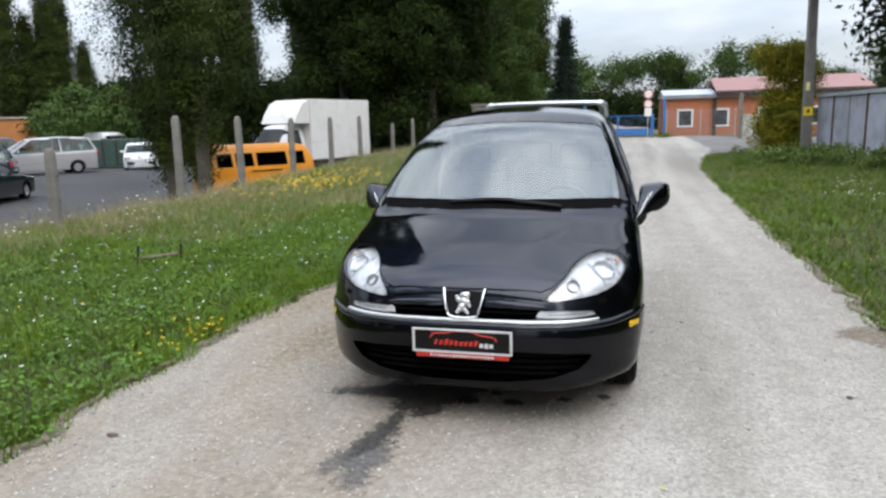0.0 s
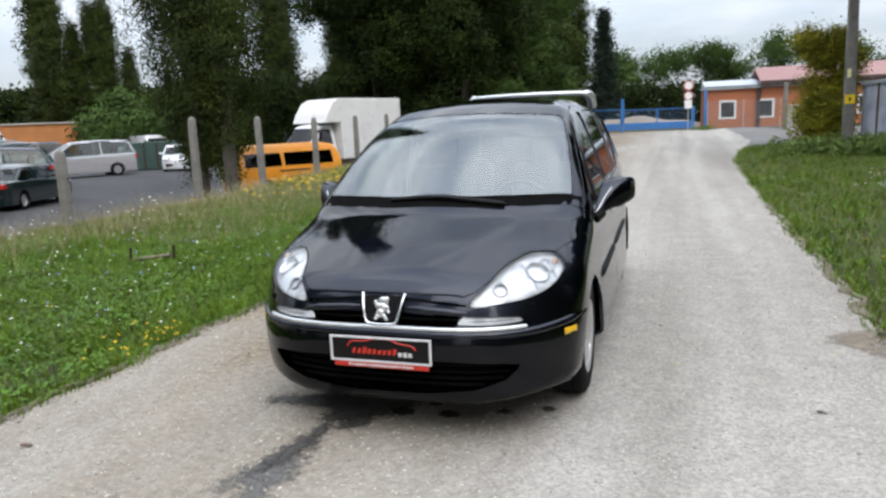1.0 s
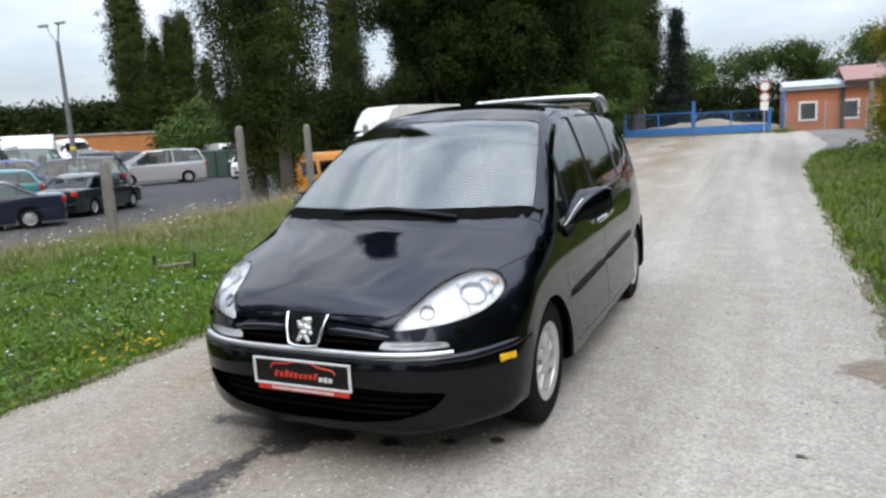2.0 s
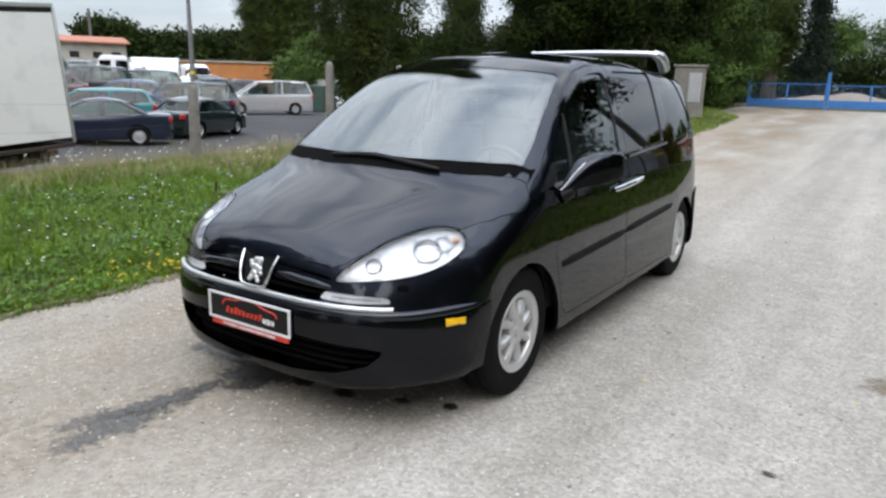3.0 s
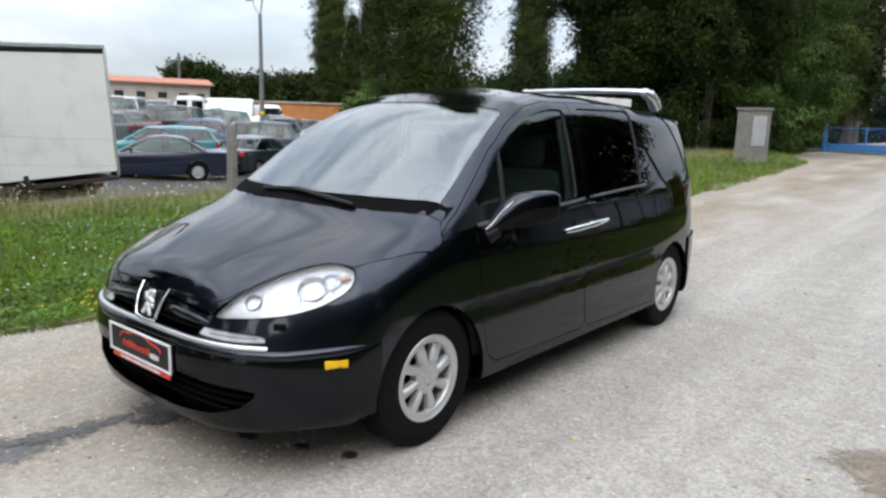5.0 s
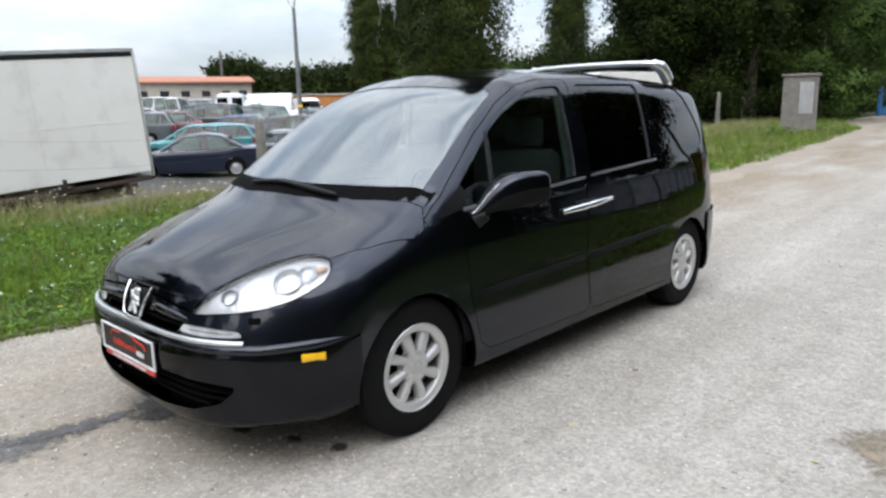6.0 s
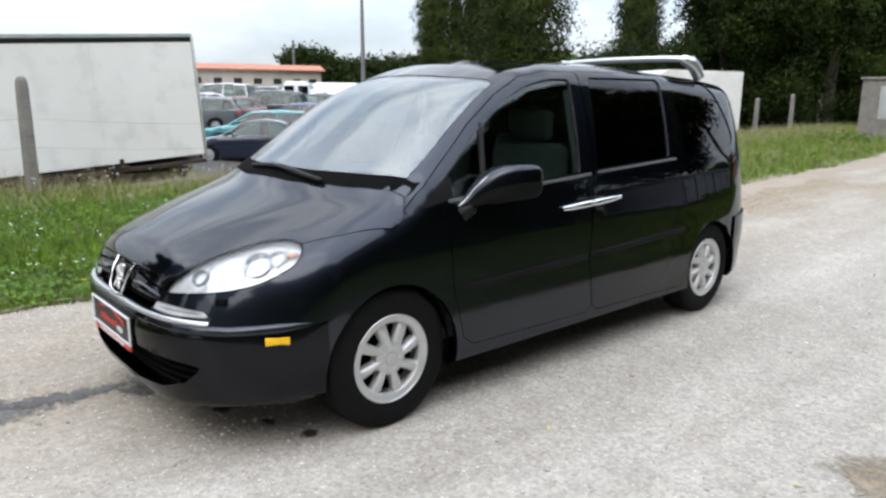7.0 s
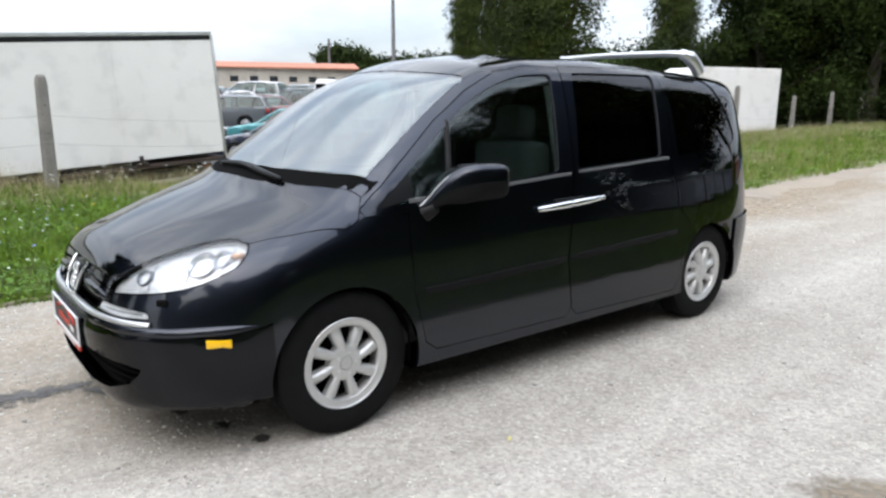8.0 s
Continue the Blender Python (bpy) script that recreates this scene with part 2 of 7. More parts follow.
def ragged(y, seed, amp):
    return amp * (noise.noise(Vector((seed, y * 0.9, 0))) + 0.6 * noise.noise(Vector((seed + 7, y * 3.1, 0))) + 0.35 * noise.noise(Vector((seed + 3, y * 9.0, 0))))


EARTH = mat("verge_earth", (0.036, 0.050, 0.014), 0.95, vary=0.7, scale=1.5, dark=(0.060, 0.050, 0.026), fine=0.5, fine_scale=30, bump=0.6, bump_scale=40)
ASPHALT = mat("yard_asphalt", (0.058, 0.057, 0.060), 0.9, vary=0.4, scale=0.35, fine=0.35, fine_scale=50, bump=0.3, bump_scale=120, stain=0.3, stain_scale=0.3)


def road_material():
    m = bpy.data.materials.new("worn_pale_road")
    m.use_nodes = True
    n, l = m.node_tree.nodes, m.node_tree.links
    b = n["Principled BSDF"]
    b.inputs["Roughness"].default_value = 0.92
    b.inputs["Specular IOR Level"].default_value = 0.25
    co = n.new("ShaderNodeTexCoord")

    def tex(scale, detail=4.0, kind="ShaderNodeTexNoise", stretch=None):
        t = n.new(kind)
        t.inputs["Scale"].default_value = scale
        if kind == "ShaderNodeTexNoise":
            t.inputs["Detail"].default_value = detail
        v = co.outputs["Object"]
        if stretch:
            mp = n.new("ShaderNodeMapping")
            mp.inputs["Scale"].default_value = stretch
            l.new(v, mp.inputs["Vector"])
            v = mp.outputs["Vector"]
        l.new(v, t.inputs["Vector"])
        return t

    def ramp(src, lo, hi, c0, c1):
        r = n.new("ShaderNodeValToRGB")
        r.color_ramp.elements[0].position, r.color_ramp.elements[1].position = lo, hi
        r.color_ramp.elements[0].color, r.color_ramp.elements[1].color = (*c0, 1), (*c1, 1)
        l.new(src, r.inputs["Fac"])
        return r.outputs["Color"]

    def mix(fac, a, c, kind="MIX"):
        x = n.new("ShaderNodeMix")
        x.data_type, x.blend_type = "RGBA", kind
        if isinstance(fac, float):
            x.inputs[0].default_value = fac
        else:
            l.new(fac, x.inputs[0])
        l.new(a, x.inputs[6])
        l.new(c, x.inputs[7])
        return x.outputs[2]

    stones = tex(62, kind="ShaderNodeTexVoronoi")
    stone_col = ramp(stones.outputs["Color"], 0.05, 0.95, (0.14, 0.132, 0.120), (0.65, 0.622, 0.572))
    chips = tex(24, kind="ShaderNodeTexVoronoi")
    chip_col = ramp(chips.outputs["Color"], 0.1, 0.9, (0.23, 0.216, 0.196), (0.49, 0.462, 0.418))
    grit = ramp(tex(150, 4).outputs["Fac"], 0.36, 0.64, (0.19, 0.178, 0.159), (0.44, 0.415, 0.373))
    base = mix(0.25, mix(0.34, stone_col, chip_col), grit)
    patches = ramp(tex(0.9, 8, stretch=(1.0, 0.22, 1)).outputs["Fac"], 0.34, 0.66, (0.255, 0.237, 0.208), (0.45, 0.424, 0.382))
    base = mix(0.34, base, patches)
    blotch = ramp(tex(3.6, 6).outputs["Fac"], 0.36, 0.64, (0.93, 0.925, 0.915), (1.05, 1.05, 1.05))
    base = mix(1.0, base, blotch, "MULTIPLY")
    # wheel tracks run along the lane
    tracks = ramp(tex(1.7, 5, stretch=(1.0, 0.035, 1)).outputs["Fac"], 0.36, 0.66, (0.84, 0.83, 0.815), (1.1, 1.1, 1.1))
    base = mix(1.0, base, tracks, "MULTIPLY")
    # sandy dust drifts along the verge side
    sep = n.new("ShaderNodeSeparateXYZ")
    l.new(co.outputs["Object"], sep.inputs[0])
    edge = n.new("ShaderNodeMapRange")
    edge.inputs[1].default_value, edge.inputs[2].default_value = 0.9, -1.2
    l.new(sep.outputs["X"], edge.inputs[0])
    drift = n.new("ShaderNodeMath")
    drift.operation = "MULTIPLY"
    l.new(edge.outputs[0], drift.inputs[0])
    dn = n.new("ShaderNodeMapRange")
    dn.inputs[1].default_value, dn.inputs[2].default_value = 0.28, 0.58
    l.new(tex(0.8, 6, stretch=(1, 0.4, 1)).outputs["Fac"], dn.inputs[0])
    l.new(dn.outputs[0], drift.inputs[1])
    sand = n.new("ShaderNodeMath")
    sand.operation = "MULTIPLY"
    sand.inputs[1].default_value = 0.95
    l.new(drift.outputs[0], sand.inputs[0])
    sandy = ramp(tex(20, 8).outputs["Fac"], 0.34, 0.66, (0.145, 0.115, 0.080), (0.325, 0.268, 0.196))
    base = mix(sand.outputs[0], base, sandy)
    specks = ramp(tex(55, 3).outputs["Fac"], 0.60, 0.76, (1, 1, 1), (0.62, 0.61, 0.59))
    base = mix(1.0, base, specks, "MULTIPLY")
    l.new(base, b.inputs["Base Color"])
    bp = n.new("ShaderNodeBump")
    bp.inputs["Strength"].default_value, bp.inputs["Distance"].default_value = 0.55, 0.006
    relief = n.new("ShaderNodeMath")
    relief.operation = "MULTIPLY_ADD"
    relief.inputs[1].default_value = 0.8
    l.new(tex(120, 5).outputs["Fac"], relief.inputs[0])
    l.new(stones.outputs["Distance"], relief.inputs[2])
    l.new(relief.outputs[0], bp.inputs["Height"])
    l.new(bp.outputs["Normal"], b.inputs["Normal"])
    return m


ROAD = road_material()
SAND = mat("sandy_dirt", (0.32, 0.268, 0.208), 0.95, vary=0.6, scale=1.2, dark=(0.216, 0.2, 0.176), fine=0.4, fine_scale=40, bump=0.5, bump_scale=60)
GRAVEL = mat("grey_gravel", (0.208, 0.2, 0.188), 0.95, vary=0.5, scale=0.6, fine=0.5, fine_scale=40, bump=0.5, bump_scale=60)

far_steps = [-3000, -1200, -500, -250, -140, -100]
xs = np.array(far_steps + list(np.arange(-80, -14, 3.0)) + list(np.arange(-14, 14, 0.5)) + list(np.arange(14, 60, 4.0)) + [80, 120, 250, 500, 1200, 3000])
ys = np.array(far_steps + [-60, -30, -15] + list(np.arange(-10, 60, 1.0)) + [64, 70, 80, 100, 140, 200, 400, 1000, 3000])
ground = part("ground", land_sheet("ground", xs, ys, -0.03), EARTH)
tagged(ground, "green and brown earth of the verges and fields", "ground", kind="structure")


def strip(name, left, right, ys, lift, nx=24):
    """A laid sheet between two ragged edges."""
    rows = []
    for y in ys:
        a, b = left(y), right(y)
        for k in range(nx + 1):
            x = a + (b - a) * k / nx
            sag = -0.02 if k in (0, nx) else 0.0
            rows.append((x, y, gz(x, y) + lift + sag))
    faces = []
    w = nx + 1
    for i in range(len(ys) - 1):
        for k in range(nx):
            q = i * w + k
            faces.append((q, q + 1, q + w + 1, q + w))
    return mesh_of(name, rows, faces, True)


def lane_left(y):
    return float(np.interp(y, [-40, 0, 3, 10, 15, 29, 34, 42], [-2.35, -2.25, -2.2, -2.6, -2.85, -3.9, -6.0, -6.5])) + ragged(y, 1.3, 0.15)


def lane_right(y):
    return float(np.interp(y, [-40, 0, 5, 10, 18, 23, 27, 42], [2.72, 2.78, 2.8, 2.87, 3.0, 3.6, 4.6, 4.6])) + ragged(y, 5.1, 0.08)


road = part("road", strip("road", lane_left, lane_right, [y * 0.2 for y in range(-60, 0)] + [y * 0.25 for y in range(0, 169)], 0.0), ROAD)
tagged(road, "worn pale grey road with gravelly surface and sandy edge", "road", kind="structure")
forecourt = part("forecourt", strip("forecourt", lambda y: 3.9 + ragged(y, 2.2, 0.3), lambda y: 15.0, [24.5 + 0.5 * k for k in range(36)], 0.004), GRAVEL)
tagged(forecourt, "grey gravel turning area before the gatehouse", "ground", kind="structure")
track = part("sand_track", strip("sand_track", lambda y: lane_left(y) - 0.45 - ragged(y, 8.8, 0.3), lambda y: lane_left(y) + 0.8 + ragged(y, 4.4, 0.35), [9 + 0.3 * i for i in range(85)], 0.008, 8), SAND)
tagged(track, "bare sandy strip worn beside the lane", "ground", kind="structure")
SOIL = mat("brown_edge_soil", (0.160, 0.132, 0.092), 0.95, vary=0.8, scale=9, dark=(0.27, 0.24, 0.19), fine=0.5, fine_scale=45, bump=0.8, bump_scale=40)
edge_rows = [-12 + 0.06 * i for i in range(350)]
for name, inner, way in (("left", lane_left, -1), ("right", lane_right, 1)):
    lo = (lambda y, f=inner, w=way: f(y) - w * (0.03 + ragged(y, 6.1, 0.13) + ragged(y * 3, 2.7, 0.06)))
    hi = (lambda y, f=inner, w=way: f(y) + w * 0.04)
    soil = part("soil_edge", strip("soil_edge", lo if way > 0 else hi, hi if way > 0 else lo, edge_rows, 0.005, 8), SOIL)
    tagged(soil, "crumbled brown soil along the road edge", "soil", kind="structure")
yard = part("yard", land_sheet("yard", np.arange(-70.2, -9.2, 0.8), np.arange(-14, 60, 1.5), -0.02), ASPHALT)
tagged(yard, "dark asphalt car yard with worn patches", "ground", kind="structure")
yard.location.z = 0.035
# ---- shape of the people carrier: smooth solid from a centre profile, sides, nose and tail ----
def smax(a, b, r):
    h = np.clip(0.5 + 0.5 * (a - b) / r, 0, 1)
    return b * (1 - h) + a * h + r * h * (1 - h)


def curve_table(pairs, sigma, lo=-1.6, hi=4.6, step=0.005):
    """Values of a smoothed run of straight lines, ready for np.interp."""
    s = np.arange(lo, hi, step)
    pts = np.array(pairs, float)
    v = np.interp(s, pts[:, 0], pts[:, 1])
    v = np.where(s > pts[-1, 0], pts[-1, 1] + (s - pts[-1, 0]) * (pts[-1, 1] - pts[-2, 1]) / (pts[-1, 0] - pts[-2, 0]), v)
    v = np.where(s < pts[0, 0], pts[0, 1] + (s - pts[0, 0]) * (pts[1, 1] - pts[0, 1]) / (pts[1, 0] - pts[0, 0]), v)
    n = int(3 * sigma / step) + 1
    k = np.exp(-0.5 * (np.arange(-n, n + 1) * step / sigma) ** 2)
    v = np.convolve(np.pad(v, n, mode="edge"), k / k.sum(), "valid")
    return s, v


ROOFLINE = curve_table([(-1.0, 0.735), (-0.86, 0.80), (-0.5, 0.945), (-0.17, 1.062), (0.1, 1.246), (0.4, 1.450), (0.52, 1.524), (0.66, 1.591), (0.95, 1.691), (1.3, 1.735),
                        (1.9, 1.745), (2.6, 1.715), (3.1, 1.69), (3.6, 1.645)], 0.035)
NOSE = curve_table([(0.0, -0.80), (0.17, -0.86), (0.34, -0.902), (0.46, -0.914), (0.545, -0.916), (0.590, -0.890), (0.625, -0.884), (0.66, -0.872), (0.74, -0.838), (0.82, -0.785), (1.2, -0.5)], 0.016)
TAIL = curve_table([(0.0, 3.60), (0.3, 3.68), (0.6, 3.75), (0.9, 3.70), (1.1, 3.66), (1.6, 3.58), (1.9, 3.45)], 0.05)


def body_field(x, y, z):
    ax = np.abs(x)
    fade = np.clip((1.7 - y) / 1.0, 0, 1)
    s = y - 0.30 * ax * ax * fade * fade * (3 - 2 * fade)
    t = np.interp(s, *ROOFLINE)
    slope = (np.interp(s + 0.01, *ROOFLINE) - np.interp(s - 0.01, *ROOFLINE)) / 0.02
    crown = np.where(y < 0.4, 0.06, np.where(y < 1.2, 0.06 + 0.08 * (y - 0.4) / 0.8, 0.14))
    top = (z - (t - crown * ax * ax)) / np.sqrt(1 + slope * slope)
    # a soft ridge runs from beside the badge to each foot of the windscreen
    off = ax - (0.15 + 0.50 * (y + 0.86))
    reach = np.clip((y + 0.84) / 0.25, 0, 1) * np.clip((-0.02 - y) / 0.25, 0, 1)
    top = top - 0.004 * reach * np.exp(-(off / np.where(off > 0, 0.045, 0.16)) ** 2)
    u = z - 0.62
    low = 0.929 - np.where(u > 0, 0.239 * u * u, 0.10 * u * (1 + 1.2 * u))
    g = np.clip(z - 1.1, 0, 2)
    side = np.where(z < 1.1, low, 0.874 - 0.32 * g - 0.17 * g * g)
    side = side - 0.05 * np.clip(y - 2.4, 0, 2) ** 2
    # the bumper corners draw in towards the ground ahead of the front wheels
    side = side - 0.18 * smax(0.60 - z, 0.0, 0.06) * smooth01((0.02 - y) / 0.46)
    f_side = ax - side
    q = np.clip(ax / 0.9, 0, 2)
    f_nose = (np.interp(z, *NOSE) + 0.41 * q ** 4.0 - y) / np.sqrt(1 + (1.82 * q ** 3.0) ** 2)
    f_tail = (y - (np.interp(z, *TAIL) - 0.40 * q ** 4)) / np.sqrt(1 + (1.77 * q ** 3) ** 2)
    r = np.where(y < 0.2, 0.13, 0.10)
    f = smax(top, f_side, r)
    f = smax(f, f_nose, 0.05)
    f = smax(f, f_tail, 0.12)
    front = np.clip((0.15 - y) / 0.3, 0, 1)
    foot = 0.228 + front * (0.036 * smooth01((ax - 0.42) / 0.42) - 0.016)
    return smax(f, foot - z, 0.04)


def closed_skin(field, size, centre, axis, step, back=0.0):
    """A closed mesh on field = 0: a gridded box whose points are drawn along rays from a core line."""
    (x0, x1), (y0, y1), (z0, z1) = size
    n = [max(4, int(round((b - a) / step))) for a, b in size]
    index, verts, faces = {}, [], []

    def vid(i, j, k):
        key = (i, j, k)
        if key not in index:
            index[key] = len(verts)
            verts.append((x0 + (x1 - x0) * i / n[0], y0 + (y1 - y0) * j / n[1], z0 + (z1 - z0) * k / n[2]))
        return index[key]

    for i in range(n[0]):
        for j in range(n[1]):
            faces.append((vid(i, j, 0), vid(i, j + 1, 0), vid(i + 1, j + 1, 0), vid(i + 1, j, 0)))
            faces.append((vid(i, j, n[2]), vid(i + 1, j, n[2]), vid(i + 1, j + 1, n[2]), vid(i, j + 1, n[2])))
    for i in range(n[0]):
        for k in range(n[2]):
            faces.append((vid(i, 0, k), vid(i + 1, 0, k), vid(i + 1, 0, k + 1), vid(i, 0, k + 1)))
            faces.append((vid(i, n[1], k), vid(i, n[1], k + 1), vid(i + 1, n[1], k + 1), vid(i + 1, n[1], k)))
    for j in range(n[1]):
        for k in range(n[2]):
            faces.append((vid(0, j, k), vid(0, j, k + 1), vid(0, j + 1, k + 1), vid(0, j + 1, k)))
            faces.append((vid(n[0], j, k), vid(n[0], j + 1, k), vid(n[0], j + 1, k + 1), vid(n[0], j, k + 1)))
    p = np.array(verts)
    core = np.stack([np.full(len(p), centre[0]), np.clip(p[:, 1], *axis), np.full(len(p), centre[1])], -1)
    d = p - core
    d /= np.linalg.norm(d, axis=1)[:, None]
    lo, hi = np.zeros(len(p)), np.full(len(p), 2.2)
    for _ in range(40):
        mid = (lo + hi) / 2
        q = core + d * mid[:, None]
        inside = field(q[:, 0], q[:, 1], q[:, 2]) < 0
        lo, hi = np.where(inside, mid, lo), np.where(inside, hi, mid)
    return core + d * lo[:, None], np.array(faces)


def field_normals(field, p, h=0.004):
    g = [field(*(p + np.eye(3)[a] * h).T) - field(*(p - np.eye(3)[a] * h).T) for a in range(3)]
    g = np.stack(g, -1)
    return g / np.linalg.norm(g, axis=1)[:, None]


def hollow(name, p, faces, nrm, outer, inner):
    """A closed wall between two offsets of the skin."""
    v = np.concatenate([p - nrm * outer, p - nrm * inner])
    f = np.concatenate([faces, faces[:, ::-1] + len(p)])
    return quick_mesh(name, v, f.ravel(), 4)


def prism(outline, way, a, b):
    """A solid swept along way through an outline of places."""
    d = Vector(way).normalized()
    flat = [Vector(q) - d * Vector(q).dot(d) for q in outline]
    mid = sum((Vector(q).dot(d) for q in outline)) / len(outline)
    bm = bmesh.new()
    v0 = [bm.verts.new(q + d * (mid + a)) for q in flat]
    v1 = [bm.verts.new(q + d * (mid + b)) for q in flat]
    n = len(flat)
    bm.faces.new(v0)
    bm.faces.new(v1)
    for i in range(n):
        bm.faces.new((v0[i], v0[(i + 1) % n], v1[(i + 1) % n], v1[i]))
    bmesh.ops.recalc_face_normals(bm, faces=bm.faces)
    me = bpy.data.meshes.new("cutter")
    bm.to_mesh(me)
    bm.free()
    return me


def carve(me, steps):
    """Cuts or keeps parts of a mesh: steps of ('DIFFERENCE' or 'INTERSECT', cutter mesh)."""
    ob = new("carved", me)
    tools = []
    for op, cutter in steps:
        t = new("cutter", cutter)
        tools.append(t)
        md = ob.modifiers.new("cut", "BOOLEAN")
        md.operation, md.object, md.solver = op, t, "EXACT"
    bpy.context.view_layer.update()
    made = bpy.data.meshes.new_from_object(ob.evaluated_get(bpy.context.evaluated_depsgraph_get()))
    for t in (ob, *tools):
        bpy.data.objects.remove(t)
    return made


def flip(pts):
    return [(-x, y, z) for x, y, z in pts]


def side_outline(yz, x=0.0):
    return [(x, y, z) for y, z in yz]


def grow(yz, by):
    """An outline pushed outwards all round by a few millimetres."""
    n = len(yz)
    area = sum(yz[i][0] * yz[(i + 1) % n][1] - yz[(i + 1) % n][0] * yz[i][1] for i in range(n))
    s = 1 if area > 0 else -1
    out = []
    for i in range(n):
        p0, p1, p2 = (Vector(yz[(i + k) % n]) for k in (-1, 0, 1))
        e0, e1 = (p1 - p0).normalized(), (p2 - p1).normalized()
        nn = Vector((e0.y + e1.y, -e0.x - e1.x)) * s
        nn = nn.normalized() if nn.length > 1e-6 else Vector((e0.y, -e0.x)) * s
        c = max(0.5, nn.dot(Vector((e0.y, -e0.x)) * s))
        out.append(tuple(p1 + nn * by / c))
    return out


def rounded_outline(pts, n=5):
    """Outline with its corners rounded: points are (y, z) or (y, z, reach of the rounding)."""
    out = []
    m = len(pts)
    for i in range(m):
        p0, p1, p2 = (Vector(pts[(i + k) % m][:2]) for k in (-1, 0, 1))
        reach = pts[i][2] if len(pts[i]) > 2 else 0.03
        a = p1 + (p0 - p1).normalized() * min(reach, 0.48 * (p0 - p1).length)
        b = p1 + (p2 - p1).normalized() * min(reach, 0.48 * (p2 - p1).length)
        for k in range(n + 1):
            t = k / n
            q = a * (1 - t) ** 2 + p1 * 2 * t * (1 - t) + b * t * t
            out.append((q.x, q.y))
    return out


def soft(yz, n=5):
    return [(v.x, v.y) for v in spline([(a, b, 0) for a, b in yz], True, n)]


WHEEL_Y, WHEEL_R = (0.0, 2.823), 0.33

car = thing("people_carrier", "glossy black people carrier parked on the pale road", "car", pose(0, 0, 0))
skin_p, skin_f = closed_skin(body_field, ((-0.92, 0.92), (-0.95, 3.72), (0.22, 1.7)), (0.0, 0.68), (-0.35, 3.0), 0.04)
skin_n = field_normals(body_field, skin_p)


def shell(outer=0.0, inner=0.022):
    return hollow("shell", skin_p, skin_f, skin_n, outer, inner)


# outlines on the flanks, as (y, z)
FRONT_WINDOW = rounded_outline([(0.165, 1.000), (1.345, 1.098), (1.465, 1.612, 0.04), (1.22, 1.603, 0.2), (0.95, 1.527, 0.2), (0.69, 1.39, 0.2), (0.45, 1.215, 0.2)])
SLIDE_WINDOW = rounded_outline([(1.505, 1.107), (2.28, 1.142), (2.42, 1.636), (1.645, 1.625)])
REAR_WINDOW = rounded_outline([(2.46, 1.136), (3.14, 1.174, 0.06), (3.255, 1.225, 0.09), (3.215, 1.41, 0.15), (3.10, 1.618, 0.10), (2.545, 1.634)])
FRONT_DOOR = [(0.335, 0.972), (0.335, 0.80), (0.35, 0.60), (0.40, 0.36), (0.46, 0.315), (1.36, 0.30), (1.405, 0.34), (1.385, 0.62), (1.43, 0.98), (1.455, 1.10),
              (1.535, 1.55), (1.55, 1.65), (1.30, 1.65), (1.06, 1.612), (0.82, 1.512), (0.58, 1.37), (0.34, 1.19), (0.095, 0.998), (0.11, 0.972)]
SLIDE_DOOR = [(1.415, 0.34), (1.45, 0.30), (2.38, 0.285), (2.45, 0.36), (2.50, 0.58), (2.58, 0.68), (2.455, 0.80), (2.365, 1.10), (2.475, 1.62), (2.46, 1.668), (1.565, 1.66), (1.55, 1.55), (1.47, 1.10), (1.44, 0.98), (1.395, 0.62)]
HEADLAMP = [(0.437, -0.836, 0.705), (0.505, -0.735, 0.793), (0.562, -0.575, 0.857), (0.655, -0.425, 0.897), (0.755, -0.375, 0.893), (0.815, -0.40, 0.858),
            (0.835, -0.46, 0.815), (0.79, -0.57, 0.757), (0.70, -0.675, 0.718), (0.575, -0.772, 0.702)]
LAMP_WAY = (0.55, -0.70, 0.45)
FOG = [(x, 0, z) for x, z in rounded_outline([(0.42, 0.621, 0.01), (0.435, 0.650, 0.012), (0.55, 0.650, 0.05), (0.665, 0.641, 0.010), (0.675, 0.622, 0.008), (0.55, 0.615, 0.05)])]
BONNET = [(0.0, -0.828), (0.22, -0.826), (0.40, -0.815), (0.455, -0.79), (0.515, -0.715), (0.57, -0.575), (0.66, -0.415), (0.77, -0.365), (0.835, -0.22), (0.893, 0.015), (0.885, 0.075), (0.835, 0.118), (0.80, 0.10)]
SCREEN = [(0.0, -0.115, 1.10), (0.35, -0.075, 1.10), (0.62, 0.03, 1.09), (0.79, 0.14, 1.09), (0.765, 0.33, 1.20), (0.70, 0.62, 1.41), (0.635, 0.86, 1.57), (0.60, 0.875, 1.59), (0.35, 0.79, 1.61), (0.0, 0.755, 1.62)]
SCREEN_WAY = (0, -0.56, 0.83)


def whole(half):
    """Both sides from one half outline that starts and ends on the centre line."""
    return list(half) + [(-p[0], *p[1:]) for p in reversed(half) if abs(p[0]) > 1e-6]


def bonnet_outline(by=0.0):
    rear = [(x, -0.135 + 0.37 * x * x - by) for x in (0.60, 0.40, 0.20, 0.0)]
    half = list(BONNET) + rear
    pts = [(x, y) for x, y in whole(half)]
    return [(x, y, 0.95) for x, y in grow(pts, by)] if by else [(x, y, 0.95) for x, y in pts]


